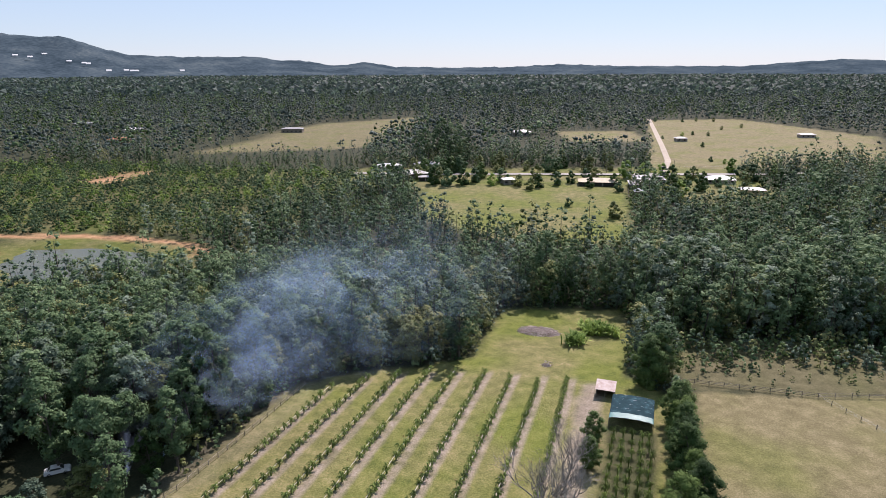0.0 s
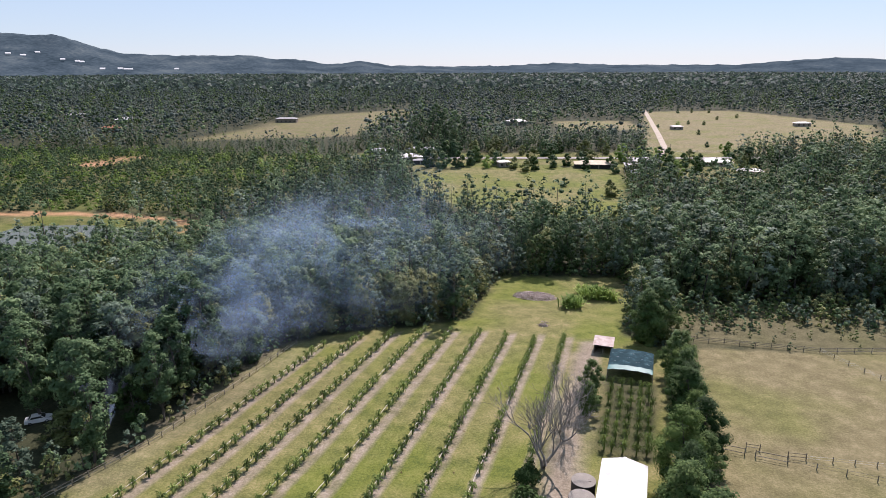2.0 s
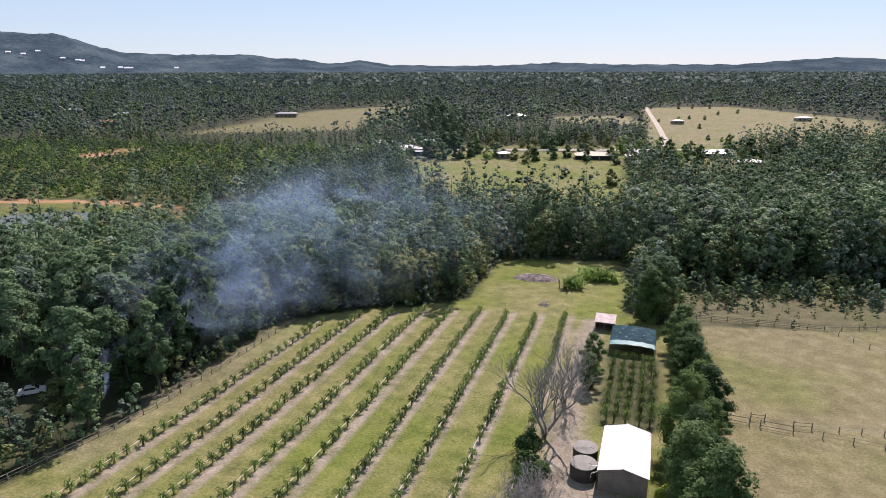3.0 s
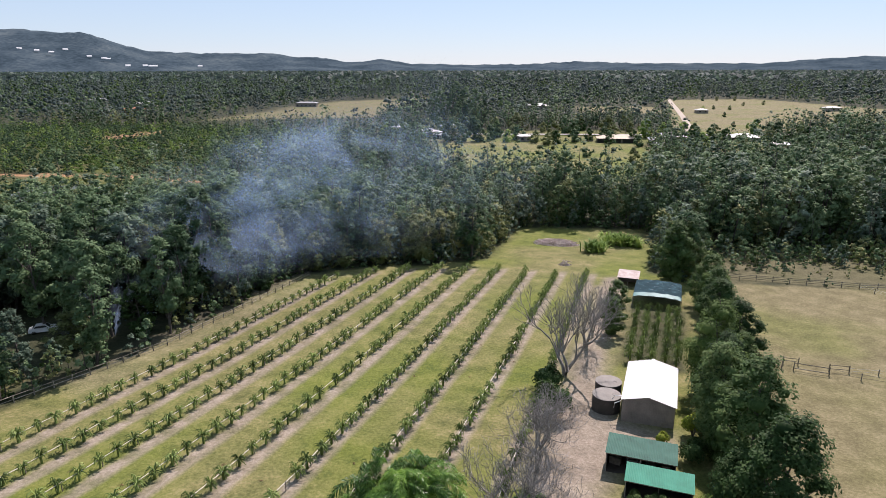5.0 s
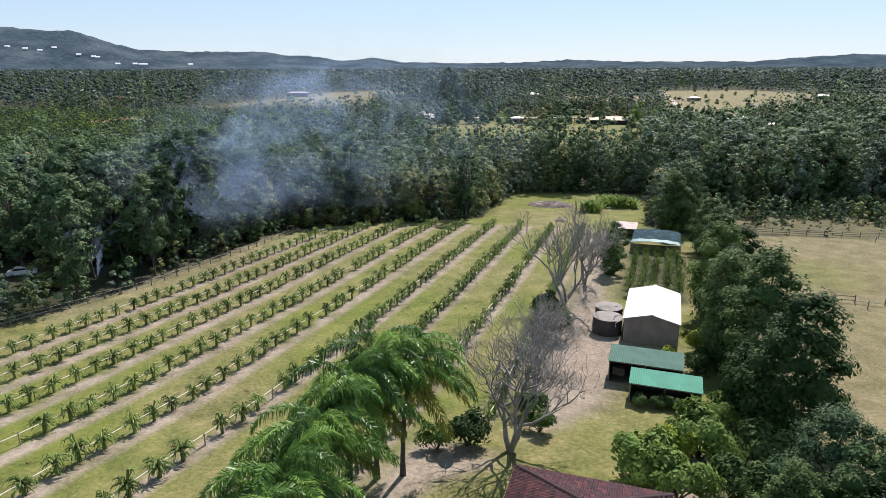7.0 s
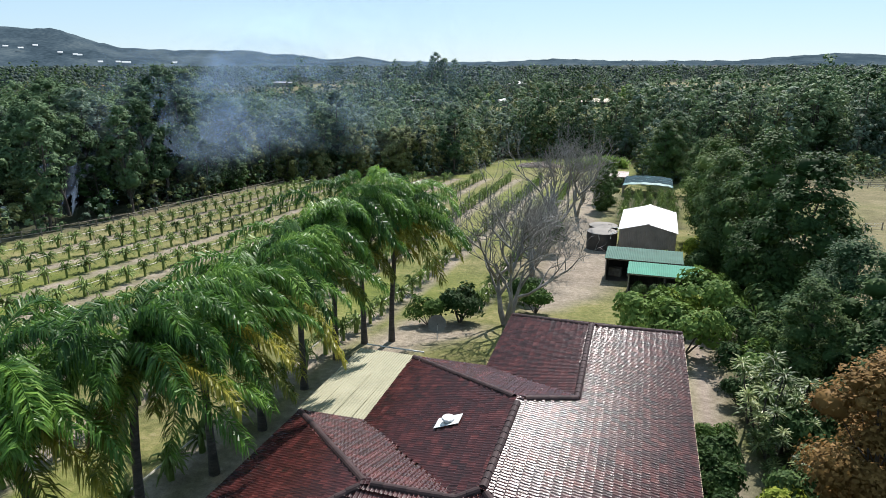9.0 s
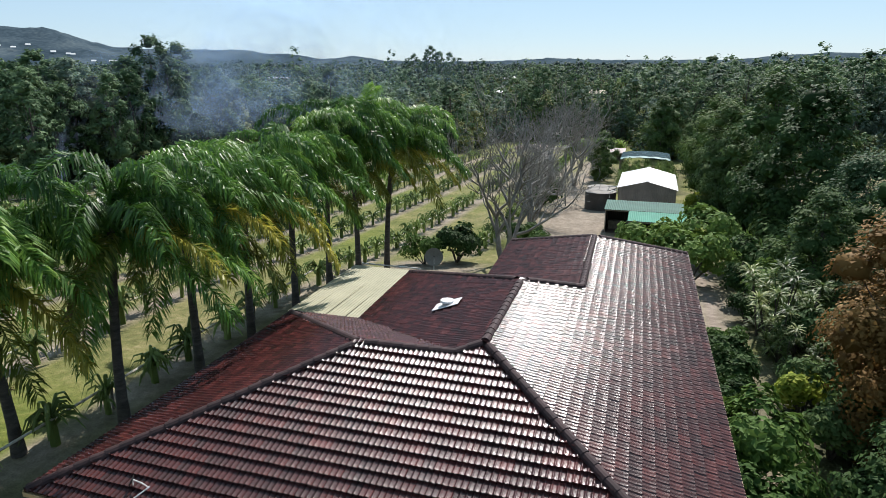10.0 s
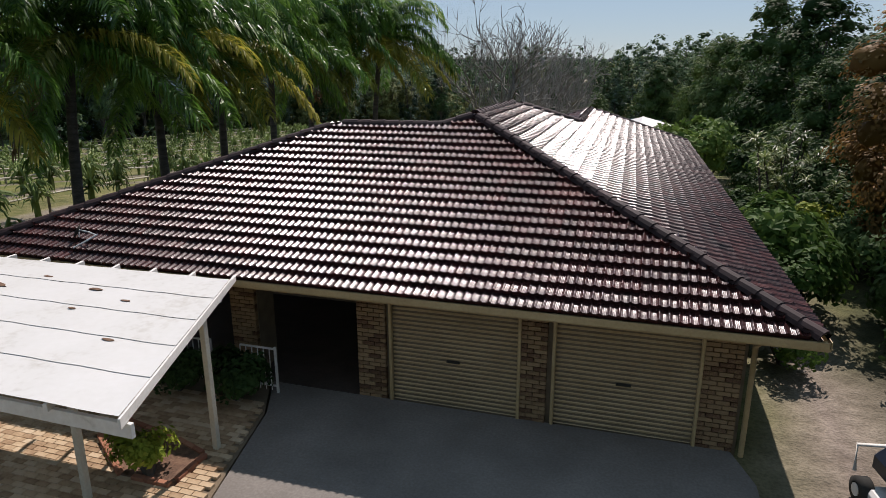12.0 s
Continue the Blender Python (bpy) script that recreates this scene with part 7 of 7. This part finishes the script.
def build_car(m, label):
    c = thing("car", m, label, "car")
    prof = [(-2.1, .35), (-2.1, .85), (-1.9, .95), (-1.5, 1.0), (-1.0, 1.45), (.5, 1.47), (1.1, 1.0), (1.95, .85), (2.1, .6), (2.1, .35)]
    w = .83
    vs = [(x, s * (w if z < 1.05 else w * .84), z) for s in (-1, 1) for x, z in prof]
    n = len(prof)
    fs = [tuple(range(n)), tuple(range(2 * n - 1, n - 1, -1))] + [(i, n + i, n + (i + 1) % n, (i + 1) % n) for i in range(n)]
    body = part("body", data_mesh("body", vs, fs, M_IRON), c)
    part("windscreen", data_mesh("windscreen", [(1.08, -.66, 1.02), (1.08, .66, 1.02), (.53, .62, 1.45), (.53, -.62, 1.45)], [(0, 1, 2, 3)], M_DARK), body, pose(.012, 0, .012))
    part("rear_window", data_mesh("rear_window", [(-1.48, -.66, 1.02), (-1.03, -.62, 1.43), (-1.03, .62, 1.43), (-1.48, .66, 1.02)], [(0, 1, 2, 3)], M_DARK), body, pose(-.012, 0, .012))
    for s in (-1, 1):
        part("side_window", data_mesh("side_window", [(-1.3, s * .80, 1.06), (.9, s * .80, 1.06), (.45, s * .712, 1.42), (-.95, s * .712, 1.42)], [(0, 1, 2, 3)], M_DARK), body, pose(0, s * .012, 0))
        for x in (-1.3, 1.3):
            tv, tf = tube([(x, s * .84 - .1, .31), (x, s * .84 - .09, .31), (x, s * .84 + .05, .31), (x, s * .84 + .06, .31)], [.2, .31, .31, .2], 18)
            part("wheel", data_mesh("wheel", tv, tf, M_DARK, shade=True), c)


cx, cy = to_world(-100, 75.5)
build_car(pose(cx, cy, float(land(cx, cy)), 0, 0, 25), "white car parked under the trees")

# ---- things under the shelters ----
for k, (u, v, sx, sy, sz, mt) in enumerate([(-4.2, 67.2, 1.2, .8, .9, M_TIMBER), (-2.4, 67.6, 1.4, .9, .7, M_SHEDWALL), (-.6, 67.3, 1.0, 1.0, 1.1, M_DARK), (1.0, 67.4, .9, .8, .8, M_TIMBER)]):
    ob = new("crate", box_mesh("crate", sx, sy, sz, mt, .03))
    ob.matrix_world = at_plot(u, v, turn=(k * 17) % 20 - 10)
    tagged(ob, "old storage crate under the green shelter", "crate", "crates under the shelter")

# ---- tall trees that break the skyline, paddock trees, poles ----
tr_ = np.random.default_rng(123)
for x, y, s in [(-14, 478, 1.45), (-6, 486, 1.55), (3, 480, 1.5), (12, 490, 1.5), (-2, 498, 1.6), (8, 502, 1.55), (20, 486, 1.3), (-20, 492, 1.3), (104, 178, 1.2), (118, 176, 1.25), (98, 182, 1.15), (34, 208, 1.1), (44, 205, 1.1), (-64, 116, 1.1), (-70, 104, 1.05), (-61, 101, .95)]:
    k = int(tr_.integers(3))
    plant_tree(GUMS[(0, 2, 6)[k]], pose(x, y, float(land(x, y)), 0, 0, tr_.uniform(0, 360)) @ Matrix.Scale(s, 4), "very tall gum tree rising above the bush", group="tall gums above the canopy")
for x, y, s in [(236, 640, .5), (250, 650, .45), (262, 642, .5), (300, 700, .5), (330, 720, .55), (210, 620, .4), (225, 560, .5), (200, 480, .5), (206, 470, .45), (290, 790, .6), (310, 800, .6), (330, 795, .6), (260, 800, .6)]:
    plant_tree(HOME_TREES[int(tr_.integers(4))], pose(x, y, float(land(x, y)), 0, 0, tr_.uniform(0, 360)) @ Matrix.Scale(s, 4), "small scattered tree in the dry paddock", group="paddock trees")
POLE = data_mesh("pole", *tube([(0, 0, -.3), (0, 0, 9)], [.16, .11], 8), M_TIMBER)
ARM = box_mesh("crossarm", 2.2, .1, .12, M_TIMBER)
for x, y in [(20, 437), (65, 435), (110, 432), (155, 431), (200, 430), (250, 434)]:
    pl = thing("power_pole", pose(x, y, float(land(x, y)), 0, 0, 4), "timber power pole beside the country road", "power pole", "power poles")
    part("pole", POLE, pl)
    part("crossarm", ARM, pl, pose(0, 0, 8.3))
build_fence([(143, 452), (230, 456), (322, 458)], "post and wire fence along the dry paddock", 8.0, (0.5, 1.0), M_IRON, .02, 1.2)
build_fence([(30, 398), (70, 390), (112, 386), (100, 340)], "post and rail fence round the green field", 6.0, (0.5, 1.0), M_TIMBER, .05, 1.2)

# ---- houses far up on the hillside ----
for k, (px, h_) in enumerate([(60, .55), (85, .5), (150, .45), (175, .42), (182, .41), (245, .28), (255, .27), (262, .27), (30, .6), (215, .2), (110, .62), (340, .3)]):
    az = math.atan((px - 784) / 1130)
    d = 3500 + 900 * h_
    zz = float(np.interp(px, (-60, 100, 200, 250, 350), (236, 228, 176, 132, 120))) * (0.16 + h_ * .84) * .85
    hb = new("hill_house", box_mesh("hill_house", 24, 13, 3, M_IRON, .5))
    hb.matrix_world = pose(math.sin(az) * d, math.cos(az) * d, zz, 32, 0, -math.degrees(az))
    tagged(hb, "tiny white house on the distant hillside", "house", "hillside houses")

# ---- leaf litter and fallen fronds on the lawn ----
lr = np.random.default_rng(55)
FALLEN = data_mesh("fallen_leaf", *pitaya_mesh(530, 5, .12), M_PALM_BROWN)
for k in range(40):
    v = lr.uniform(14, 125)
    u = lr.uniform(-60, -13)
    ob = new("fallen_branch", FALLEN)
    ob.matrix_world = at_plot(u, v, turn=lr.uniform(0, 360)) @ Matrix.Diagonal((.5, .5, .3, 1))
    tagged(ob, "dry fallen stem lying on the grass", "debris", "dry stems on the grass")

# braced gate frames of the paddock fence
for ga, gb in (((13.2, 102.6), (16.4, 102.2)), ((17.9, 102.0), (22.4, 101.5))):
    build_fence([to_world(*ga), to_world(*gb)], "short braced timber frame in the paddock fence", 4.6, (0.35, 1.15), M_TIMBER, .06, 1.3)
build_fence([to_world(22.4, 101.5), to_world(34, 100), to_world(60, 97)], "post and wire fence across the dry paddock", 4.5, (0.5, 1.0), M_TIMBER, .02, 1.15)
